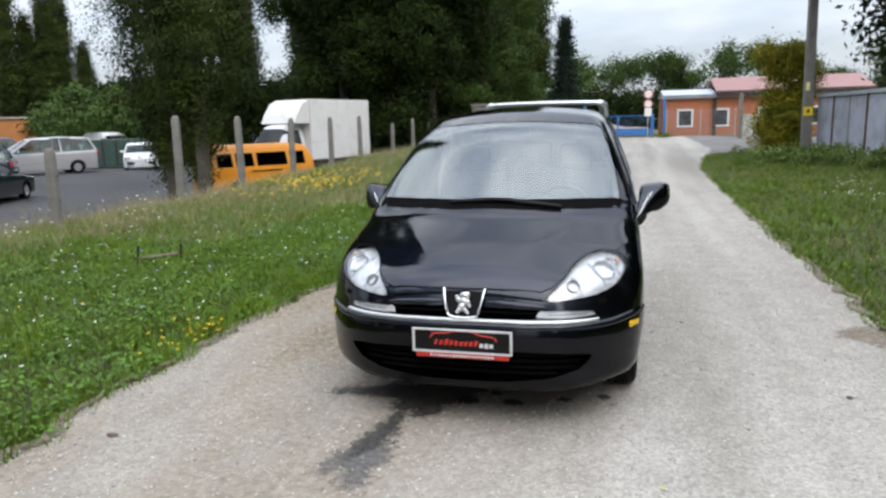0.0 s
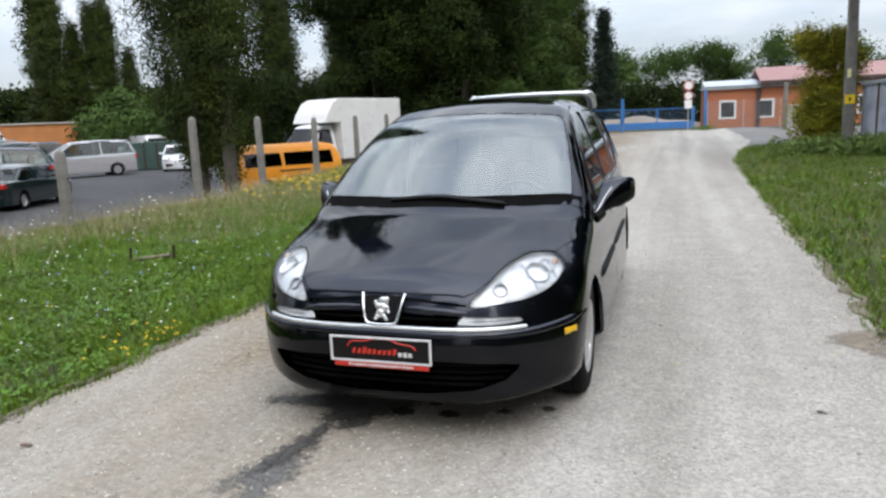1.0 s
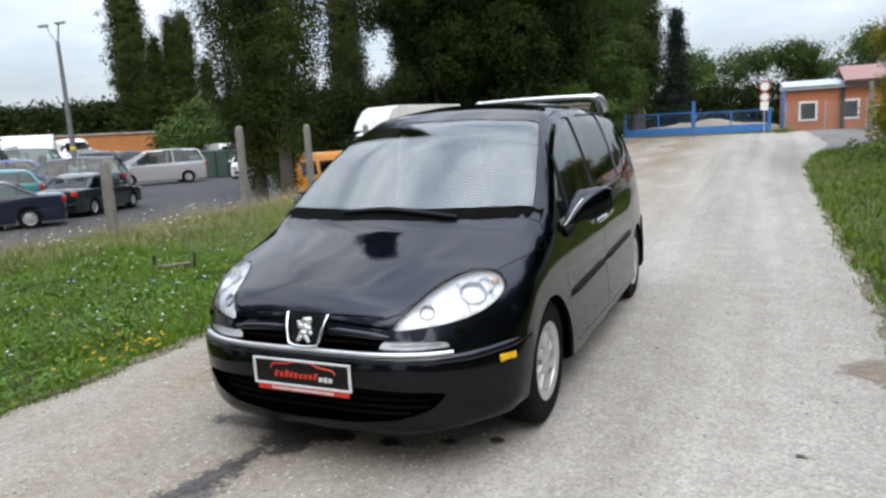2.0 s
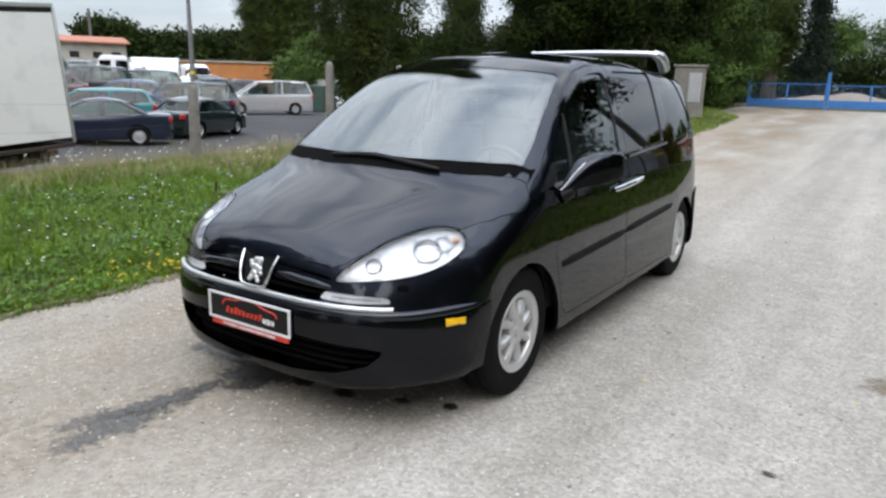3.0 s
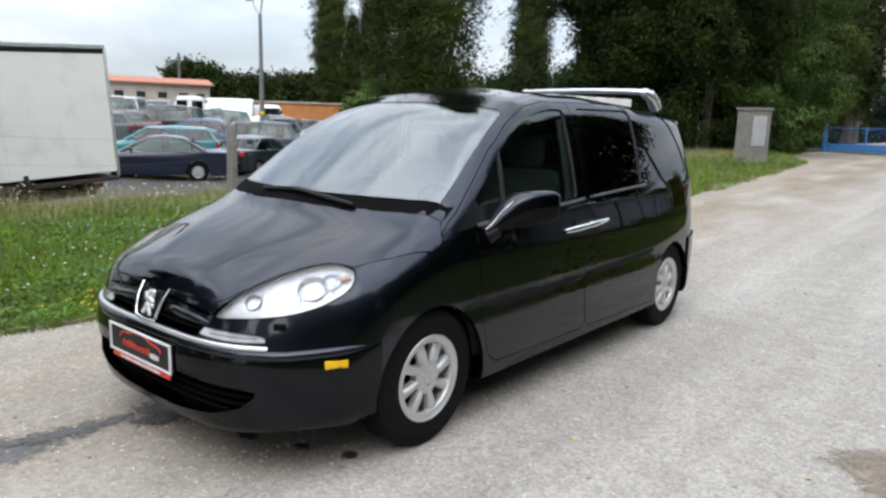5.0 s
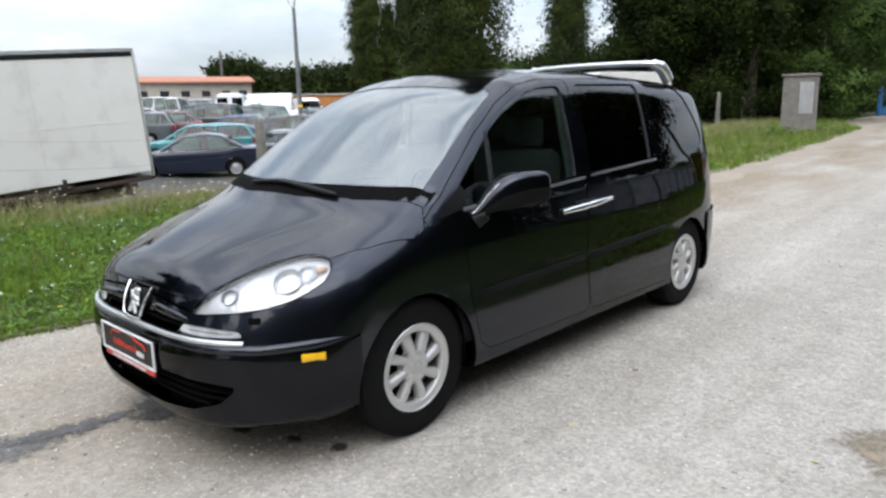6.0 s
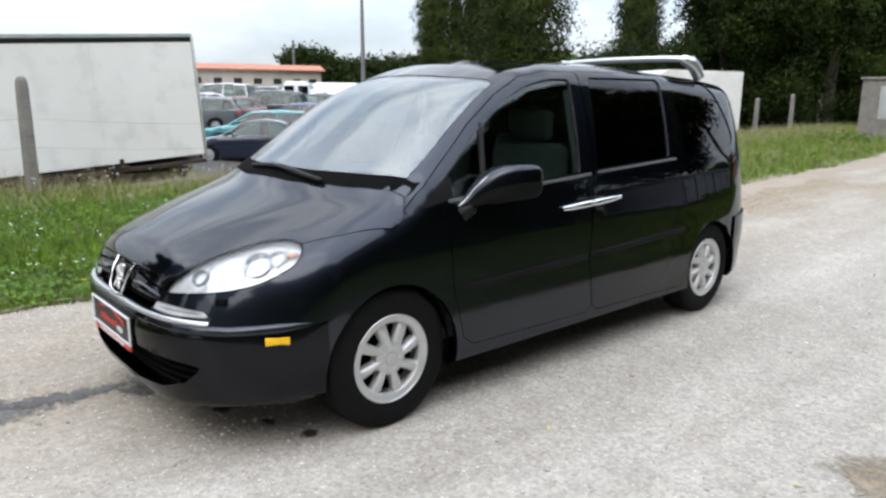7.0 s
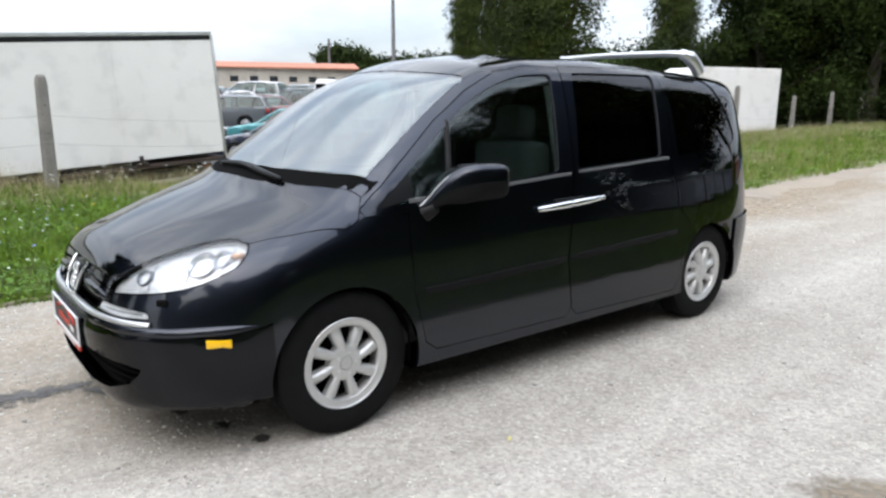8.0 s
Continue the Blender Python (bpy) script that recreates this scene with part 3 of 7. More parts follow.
def arch(y, r):
    bm = bmesh.new()
    lathe(bm, [(-1.3, 0.0), (-1.3, r), (1.3, r), (1.3, 0.0)], "x", 48, (0, y, 0.325))
    bmesh.ops.remove_doubles(bm, verts=bm.verts, dist=1e-5)
    bmesh.ops.recalc_face_normals(bm, faces=bm.faces)
    me = bpy.data.meshes.new("cutter")
    bm.to_mesh(me)
    bm.free()
    return me


X_WAY = (1, 0, 0)
BUMPER_EDGE = [(-1.3, 0.565), (-0.93, 0.565), (-0.80, 0.555), (-0.62, 0.555), (-0.50, 0.568), (-0.355, 0.588)]
BUMPER = BUMPER_EDGE + [(-0.33, 0.30), (-0.33, 0.1), (-1.3, 0.1)]
LOW_GRILLE = [(0.0, 0.452), (0.35, 0.446), (0.60, 0.432), (0.665, 0.42), (0.655, 0.395), (0.60, 0.345), (0.46, 0.298), (0.22, 0.270), (0.0, 0.265)]
TOP_GRILLE = [(0.0, 0.745), (0.10, 0.740), (0.118, 0.668), (0.42, 0.658), (0.395, 0.635), (0.37, 0.612), (0.0, 0.612)]
TOP_SLIT = [(0.0, 0.742), (0.2, 0.733), (0.42, 0.709), (0.42, 0.699), (0.2, 0.719), (0.0, 0.727)]


def front_prism(half, a=-1.2, b=-0.3):
    return prism([(x, -0.6, z) for x, z in whole(half)], (0, 1, 0), a + 0.6, b + 0.6)


side_cut = [("DIFFERENCE", prism(side_outline(w), X_WAY, -1.4, 1.4)) for w in (FRONT_WINDOW, SLIDE_WINDOW, REAR_WINDOW)]
arches = [("DIFFERENCE", arch(WHEEL_Y[0], 0.356)), ("DIFFERENCE", arch(WHEEL_Y[1], 0.345))]


def lamp_prism(side, by=0.0, a=-0.45, b=0.5):
    pts = spline(HEADLAMP, True, 4)
    mid = sum(pts, Vector()) / len(pts)
    pts = [p + (p - mid).normalized() * by for p in pts]
    pts = [(p.x * side, p.y, p.z) for p in pts]
    return prism(pts, (LAMP_WAY[0] * side, LAMP_WAY[1], LAMP_WAY[2]), a, b)


def fog_prism(side, by=0.0):
    pts = [(x * side, z) for x, _, z in FOG]
    return prism([(x, -0.75, z) for x, z in grow(pts, by)], (0.35 * side, 1, 0), -0.5, 0.12)


def piece(name, steps, material, parent, label="", outer=0.0, inner=0.022, smooth=32):
    return part(name, carve(shell(outer, inner), steps), material, parent, label, smooth)


door_gaps = []
for shape in (FRONT_DOOR, SLIDE_DOOR):
    for s in (1, -1):
        door_gaps.append(("DIFFERENCE", prism(side_outline(grow(shape, 0.004), 0.9 * s), X_WAY, -0.45, 0.4)))
body = piece("body", side_cut + arches + door_gaps + [
    ("DIFFERENCE", prism(bonnet_outline(0.004), (0, 0, 1), -0.25, 0.6)),
    ("DIFFERENCE", prism([(x, y, z) for x, y, z in whole(SCREEN)], SCREEN_WAY, -0.25, 0.3)),
    ("DIFFERENCE", prism(side_outline(grow(BUMPER, 0.003)), X_WAY, -1.4, 1.4)),
    ("DIFFERENCE", lamp_prism(1, 0.003)), ("DIFFERENCE", lamp_prism(-1, 0.003)),
    ("DIFFERENCE", fog_prism(1, 0.003)), ("DIFFERENCE", fog_prism(-1, 0.003)),
    ("DIFFERENCE", front_prism(TOP_GRILLE)), ("DIFFERENCE", front_prism(TOP_SLIT)),
], PAINT, car)
bonnet = piece("bonnet", [("INTERSECT", prism(bonnet_outline(), (0, 0, 1), -0.25, 0.6)), ("DIFFERENCE", lamp_prism(1, 0.004)), ("DIFFERENCE", lamp_prism(-1, 0.004))], PAINT, car)
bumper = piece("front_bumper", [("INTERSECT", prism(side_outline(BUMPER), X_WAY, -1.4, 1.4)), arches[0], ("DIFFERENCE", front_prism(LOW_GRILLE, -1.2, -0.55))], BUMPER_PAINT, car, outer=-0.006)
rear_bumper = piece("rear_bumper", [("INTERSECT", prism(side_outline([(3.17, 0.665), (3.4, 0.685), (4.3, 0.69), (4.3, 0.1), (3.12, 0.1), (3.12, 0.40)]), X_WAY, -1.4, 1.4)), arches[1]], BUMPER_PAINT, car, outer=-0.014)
tinted = [(FRONT_WINDOW, FRONT_DOOR, SIDE_GLASS, "front_door"), (SLIDE_WINDOW, SLIDE_DOOR, DARK_GLASS, "sliding_door")]
for window, shape, pane, name in tinted:
    for s in (1, -1):
        near = prism(side_outline(shape, 0.9 * s), X_WAY, -0.45, 0.4)
        door = piece(name, [("INTERSECT", near), ("DIFFERENCE", prism(side_outline(window), X_WAY, -1.4, 1.4))] + arches, PAINT, car)
        g = piece("window", [("INTERSECT", prism(side_outline(grow(window, 0.012), 0.9 * s), X_WAY, -0.45, 0.4))], pane, door, "dark tinted glass" if pane is DARK_GLASS else "clear greenish glass", 0.010, 0.014)
        g.visible_shadow = False
for s in (1, -1):
    g = piece("rear_quarter_window", [("INTERSECT", prism(side_outline(grow(REAR_WINDOW, 0.012), 0.9 * s), X_WAY, -0.5, 0.4))], DARK_GLASS, car, "dark tinted glass", 0.006, 0.010)
    g.visible_shadow = False
g = piece("windscreen", [("INTERSECT", prism([(x * 1.012, y - 0.004, z) for x, y, z in whole(SCREEN)], SCREEN_WAY, -0.25, 0.3))], WINDSCREEN, car, "glass reflecting the cloudy sky", 0.003, 0.007)
g.visible_shadow = False


def surface_at(x, z, y0=-1.1, y1=0.2):
    """The y at which the nose is met at a side position and height."""
    ys = np.linspace(y0, y1, 900)
    f = body_field(np.full(900, x), ys, np.full(900, z))
    i = int(np.argmax(f < 0))
    return float(ys[i])


def surface_x(y, z):
    xs = np.linspace(1.05, 0.3, 900)
    f = body_field(xs, np.full(900, y), np.full(900, z))
    return float(xs[int(np.argmax(f < 0))])


def surface_z(x, y):
    zs = np.linspace(1.9, 0.5, 900)
    f = body_field(np.full(900, x), np.full(900, y), zs)
    return float(zs[int(np.argmax(f < 0))])


def strip_on_flank(y0, y1, z0, z1, high, thick, n=40, s=1):
    """A moulding along the flank."""
    bm = bmesh.new()
    prev = None
    for i in range(n + 1):
        t = i / n
        y, z = y0 + (y1 - y0) * t, z0 + (z1 - z0) * t
        tip = min(1.0, 8 * min(t, 1 - t) + 0.15)
        ring = []
        for dz, dx in ((-high / 2, -0.004), (-high / 2 * 0.8, thick * tip), (high / 2 * 0.8, thick * tip), (high / 2, -0.004)):
            zz = z + dz
            ring.append(bm.verts.new(((surface_x(y, zz) + dx) * s, y, zz)))
        if prev:
            for k in range(3):
                bm.faces.new((prev[k], prev[k + 1], ring[k + 1], ring[k]))
        prev = ring
    bmesh.ops.recalc_face_normals(bm, faces=bm.faces)
    return bm


MOULDING = mat("side_moulding_black", (0.006, 0.006, 0.0065), 0.6, spec=0.12, vary=0.2, scale=40)
for s in (1, -1):
    part("side_moulding", strip_on_flank(0.40, 1.375, 0.598, 0.622, 0.038, 0.014, s=s), MOULDING, car, "black strip along the door", 40)
    part("side_moulding", strip_on_flank(1.405, 2.42, 0.623, 0.66, 0.038, 0.014, s=s), MOULDING, car, "black strip along the door", 40)
    part("belt_trim", strip_on_flank(0.34, 1.44, 1.020, 1.082, 0.018, 0.006, s=s), BELT_GREY, car, "grey window trim", 40)
    part("belt_trim", strip_on_flank(1.50, 2.36, 1.088, 1.128, 0.016, 0.006, s=s), BELT_GREY, car, "", 40)

# rounded crease along the top of the bumper
def crease_line(s, z):
    pts = []
    for x in np.linspace(0.0, 0.74, 26):
        pts.append(Vector((x * s, surface_at(x, z) + 0.013, z)))
    y0 = pts[-1].y
    for y in np.linspace(y0 + 0.03, -0.37, 14):
        zz = z + 0.022 * (y - y0) / (-0.37 - y0)
        pts.append(Vector(((surface_x(y, zz) - 0.013) * s, y, zz)))
    return pts


for s in (1, -1):
    line = crease_line(s, 0.568)
    part("bumper_crease", tube(bmesh.new(), line, [0.024 * min(1.0, 0.45 + 0.08 * (len(line) - 1 - k)) for k in range(len(line))], 12), PAINT, bumper, "", 60)
# chrome strip, grilles and badge
chrome = bmesh.new()
tube(chrome, [(x, surface_at(x, 0.598) - 0.006, 0.598) for x in np.linspace(-0.69, 0.69, 61)], 0.0118, 8)
part("chrome_strip", chrome, SATIN, car, "bright strip across the bumper", 60)
bm = bmesh.new()
for k, zc in enumerate((0.635, 0.665)):
    tube(bm, [(x, surface_at(x, zc) + 0.03, zc) for x in np.linspace(-0.40, 0.40, 25)], 0.008, 6)
part("grille_bar", bm, LINER, car)
for s in (1, -1):
    bar = [(x * s, surface_at(x, 0.690 - 0.02 * (x - 0.12) / 0.3) + 0.004, 0.690 - 0.02 * (x - 0.12) / 0.3) for x in np.linspace(0.125, 0.425, 15)]
    part("nose_bar", tube(bmesh.new(), bar, [0.019 * min(1.0, 0.4 + 0.2 * min(k, 14 - k)) for k in range(15)], 12), PAINT, car, "black bar above the grille", 60)
bm = bmesh.new()
pts = [(x, surface_at(x, 0.66) + 0.075) for x in np.linspace(-0.47, 0.47, 25)]
for z0, z1 in ((0.585, 0.750),):
    vs = [[bm.verts.new((x, y, z)) for z in (z0, z1)] for x, y in pts]
    for a, b in zip(vs, vs[1:]):
        bm.faces.new((a[0], b[0], b[1], a[1]))
bmesh.ops.solidify(bm, geom=bm.faces, thickness=0.004)
part("grille_backing", bm, LINER, car)
bm = bmesh.new()
for zc in (0.305, 0.340, 0.375, 0.410):
    half = float(np.interp(zc, [0.25, 0.33, 0.42], [0.30, 0.57, 0.64]))
    tube(bm, [(x, surface_at(x, zc) + 0.055, zc) for x in np.linspace(-half, half, 25)], 0.009, 6)
part("lower_grille", bm, LINER, car, "black slatted air intake")
bm = bmesh.new()
vs = [[bm.verts.new((x, surface_at(x, 0.4) + 0.10, z)) for z in (0.22, 0.50)] for x in np.linspace(-0.72, 0.72, 25)]
for a, b in zip(vs, vs[1:]):
    bm.faces.new((a[0], b[0], b[1], a[1]))
bmesh.ops.solidify(bm, geom=bm.faces, thickness=0.004)
part("intake_backing", bm, LINER, car)
bm = bmesh.new()
tube(bm, spline([(-0.112, surface_at(-0.112, 0.752) - 0.008, 0.755), (-0.100, surface_at(-0.1, 0.70) - 0.016, 0.70), (-0.082, surface_at(-0.08, 0.64) - 0.016, 0.635), (-0.060, surface_at(-0.06, 0.616) - 0.012, 0.617), (0, surface_at(0, 0.61) - 0.013, 0.612),
                 (0.060, surface_at(0.06, 0.616) - 0.012, 0.617), (0.082, surface_at(0.08, 0.64) - 0.016, 0.635), (0.100, surface_at(0.1, 0.70) - 0.016, 0.70), (0.112, surface_at(0.112, 0.752) - 0.008, 0.755)], False, 5), 0.0080, 8)
badge_frame = part("badge_frame", bm, CHROME, car, "chrome V-shaped frame round the badge", 60)
bm = slab(bmesh.new(), [(-0.095, 0.748), (-0.075, 0.625), (0.075, 0.625), (0.095, 0.748)], 0.006, Matrix.Translation((0, -0.884, 0)))
bmesh.ops.rotate(bm, cent=(0, -0.884, 0.62), matrix=Matrix.Rotation(radians(-17), 3, "X"), verts=bm.verts)
part("badge_plate", bm, PLATE_BLACK, car)
bm = bmesh.new()
blobs = [(0.005, 0.715, 0.022), (0.0, 0.688, 0.020), (-0.008, 0.664, 0.017), (-0.026, 0.700, 0.011), (-0.036, 0.716, 0.008), (0.026, 0.690, 0.010), (0.034, 0.672, 0.008), (-0.022, 0.650, 0.010), (0.014, 0.650, 0.010), (0.024, 0.638, 0.008), (-0.030, 0.640, 0.008), (0.022, 0.730, 0.011)]
for x, z, r in blobs:
    got = bmesh.ops.create_icosphere(bm, subdivisions=2, radius=1.0)["verts"]
    bmesh.ops.transform(bm, matrix=Matrix.Translation((x, -0.894 + (z - 0.62) * 0.30, z)) @ Matrix.Diagonal((1.3 * r, 0.009, 1.3 * r, 1)), verts=got)
part("badge", bm, SATIN, car, "plain silver emblem", 50)

# lamps
FOG_WHITE = mat("fog_lamp_white", (0.88, 0.88, 0.88), 0.35, 0.1, vary=0.5, scale=30, dark=(0.62, 0.62, 0.63))
GALV_LAMP = mat("lamp_grey", (0.20, 0.205, 0.22), 0.4, 0.2, vary=0.2, scale=30)
for s in (1, -1):
    lamp = piece("headlamp_lens", [("INTERSECT", lamp_prism(s))], LENS, car, "clear swept-back headlamp cover", -0.001, 0.004)
    lamp.visible_shadow = False
    bowl = piece("reflector", [("INTERSECT", lamp_prism(s, 0.004))], REFLECTOR, lamp, "", 0.030, 0.038)
    rim = carve(shell(-0.001, 0.034), [("INTERSECT", lamp_prism(s, 0.004)), ("DIFFERENCE", lamp_prism(s, -0.003))])
    part("lamp_rim", rim, LINER, lamp, "", 32)

    def lamp_unit(name, c, r, material, label=""):
        p = np.array([c])
        out = field_normals(body_field, p)
        p = p - out * (float(body_field(p[:, 0], p[:, 1], p[:, 2])[0]) + 0.020)
        c = tuple(p[0])
        d = (Vector(out[0]) * 0.8 + Vector((0.1, -0.2, 0))).normalized()
        d.x *= s
        bm = bmesh.new()
        lathe(bm, [(-0.055, 0.004), (-0.05, r * 0.45), (-0.03, r * 0.75), (0.0, r), (0.004, r * 1.08), (-0.012, r * 1.14), (-0.05, r * 1.14)], "z", 32)
        m4 = Matrix.Translation((c[0] * s, c[1], c[2])) @ d.to_track_quat("Z", "Y").to_matrix().to_4x4()
        bmesh.ops.transform(bm, matrix=m4, verts=bm.verts)
        part(name, bm, material, lamp, label, 50)
        bm = bmesh.new()
        lathe(bm, [(0.001, r * 1.00), (0.006, r * 1.03), (0.001, r * 1.10)], "z", 32)
        bmesh.ops.transform(bm, matrix=m4, verts=bm.verts)
        part("bowl_ring", bm, GALV_LAMP, lamp, "thin grey ring", 50)
        bm = bmesh.new()
        got = bmesh.ops.create_uvsphere(bm, u_segments=16, v_segments=10, radius=r * 0.42)["verts"]
        bmesh.ops.transform(bm, matrix=m4 @ Matrix.Translation((0, 0, -0.035)), verts=got)
        part("bulb", bm, LAMP_BOWL, lamp, "", 60)

    lamp_unit("projector", (0.560, -0.722, 0.757), 0.032, GALV_LAMP, "grey round projector")
    upper, lower = [Vector(HEADLAMP[k]) for k in (0, 1, 2, 3, 4)], [Vector(HEADLAMP[k]) for k in (0, 9, 8, 7, 6)]

    def along(line, t):
        k = min(int(t * 4), 3)
        return line[k].lerp(line[k + 1], t * 4 - k)

    for t, wide in ((0.34, 0.0022), (0.60, 0.0026), (0.86, 0.0026)):
        line = []
        for v in np.linspace(0.1, 0.9, 9):
            p = np.array([along(lower, t).lerp(along(upper, t + 0.03), v)])
            for _ in range(3):
                p = p - field_normals(body_field, p) * (body_field(p[:, 0], p[:, 1], p[:, 2]) + 0.027)[:, None]
            line.append((p[0, 0] * s, p[0, 1], p[0, 2]))
        part("reflector_step", tube(bmesh.new(), line, wide, 6), GALV_LAMP, lamp, "", 60)
    lamp_unit("main_beam_bowl", (0.712, -0.545, 0.818), 0.058, LAMP_BOWL, "round chrome bowl")
    lamp_unit("dipped_beam_bowl", (0.748, -0.475, 0.845), 0.040, LAMP_BOWL, "small round chrome bowl")
    bm = bmesh.new()
    got = bmesh.ops.create_icosphere(bm, subdivisions=2, radius=1.0)["verts"]
    bmesh.ops.transform(bm, matrix=Matrix.Translation((0.775 * s, -0.418, 0.848)) @ Matrix.Diagonal((0.018, 0.030, 0.015, 1)), verts=got)
    part("indicator_bulb", bm, ORANGE_LENS, lamp, "orange indicator cover", 60)
    fog = piece("fog_lamp", [("INTERSECT", fog_prism(s))], LENS, car, "slim clear lamp in the bumper", -0.004, 0.002)
    fog.visible_shadow = False
    piece("fog_reflector", [("INTERSECT", fog_prism(s, 0.002))], FOG_WHITE, fog, "", 0.010, 0.018)
    part("fog_rib", tube(bmesh.new(), [(x * s, surface_at(x, 0.633) + 0.006, 0.633) for x in np.linspace(0.44, 0.64, 14)], 0.0022, 6), GALV_LAMP, fog, "", 60)
    bm = boxed((0.705 * s, surface_at(0.705, 0.685) + 0.003, 0.683), (0.05, 0.02, 0.028), 0.006, 35 * s)
    part("washer_jet", bm, LINER, car, "", 40)
    MARK_TURN = math.degrees(math.atan2(surface_x(-0.50, 0.532) - surface_x(-0.60, 0.532), 0.10))
    mk = bmesh.new()
    box(mk, ((surface_x(-0.552, 0.532) - 0.001) * s, -0.552, 0.532), (0.014, 0.098, 0.036), 0.005, -MARK_TURN * s)
    part("side_marker", mk, AMBER, car, "amber marker lamp", 40)

# number plate with its dealer strip: drawn as plain marks
plate = part("plate", boxed((0, -0.922, 0.492), (0.535, 0.014, 0.126), 0.004), PLATE_BLACK, car, "black dealer plate with red and white marks")
bm = bmesh.new()
for c, sz in (((0, -0.931, 0.552), (0.535, 0.008, 0.010)), ((0, -0.931, 0.432), (0.535, 0.008, 0.010)), ((-0.2615, -0.931, 0.492), (0.012, 0.008, 0.12)), ((0.2615, -0.931, 0.492), (0.012, 0.008, 0.12))):
    box(bm, c, sz, 0.002)
part("plate_frame", bm, PLATE_WHITE, plate, "silver frame")
part("plate_strip", boxed((0.0, -0.925, 0.412), (0.50, 0.010, 0.026), 0.003), PLATE_RED, plate, "red lower strip")
bm = bmesh.new()
gp = np.random.default_rng(31)
for k in range(17):
    box(bm, (-0.165 + 0.0205 * k, -0.931, 0.412 + gp.uniform(-0.001, 0.001)), (gp.uniform(0.011, 0.018), 0.003, gp.uniform(0.008, 0.013)))
part("strip_bars", bm, PLATE_WHITE, plate, "small white bars")
bm = bmesh.new()
tube(bm, spline([(-0.17, -0.931, 0.505), (-0.15, -0.931, 0.53), (-0.08, -0.931, 0.535), (-0.03, -0.931, 0.548), (0.05, -0.931, 0.547), (0.10, -0.931, 0.53), (0.17, -0.931, 0.52), (0.185, -0.931, 0.50)], False, 5), 0.004, 6)
part("plate_line", bm, PLATE_RED, plate, "red outline mark")
bm = bmesh.new()
for k in range(9):
    high = gp.uniform(0.018, 0.034)
    slab(bm, [(-0.150 + 0.027 * k + dx + 0.25 * dz, 0.469 + dz) for dx, dz in ((0, 0), (gp.uniform(0.012, 0.022), 0), (gp.uniform(0.012, 0.022), high), (0, high * gp.uniform(0.7, 1.1)))], 0.004, Matrix.Translation((0, -0.932, 0)))
part("plate_bars", bm, PLATE_RED, plate, "red bars")
bm = bmesh.new()
for k in range(3):
    box(bm, (0.106 + 0.026 * k, -0.932, 0.474), (0.019, 0.003, 0.020 + 0.005 * (k % 2)))
part("plate_bars", bm, PLATE_WHITE, plate, "white bars")

# scuttle and wipers
bm = bmesh.new()
n = 28
rows = []
for k in range(n + 1):
    x = -0.84 + 1.68 * k / n
    yb = -0.135 + 0.37 * x * x
    rows.append([bm.verts.new(v) for v in ((x, yb - 0.004, 1.035), (x, yb + 0.0, surface_z(x, yb) + 0.001), (x, yb + 0.045, surface_z(x, yb + 0.045) + 0.004), (x, yb + 0.085, surface_z(x, yb + 0.085) + 0.002), (x, yb + 0.095, 1.03))])
for a, b in zip(rows, rows[1:]):
    for k in range(4):
        bm.faces.new((a[k], b[k], b[k + 1], a[k + 1]))
part("scuttle", bm, LINER, car, "black plastic panel below the glass", 40)


def on_screen(x, up, lift):
    y = -0.10 + 0.37 * x * x + up
    return (x, y, surface_z(x, y) + lift)


for pts in ([(0.44, -0.035), (0.28, -0.008), (0.04, 0.024), (-0.26, 0.004)],):
    bm = bmesh.new()
    tube(bm, spline([on_screen(x, u, 0.020) for x, u in pts], False, 8), [0.008 + 0.009 * math.sin(math.pi * k / 24) ** 0.6 for k in range(25)], 6)
    arm = part("wiper", bm, BLACK_PLASTIC, car, "", 60)

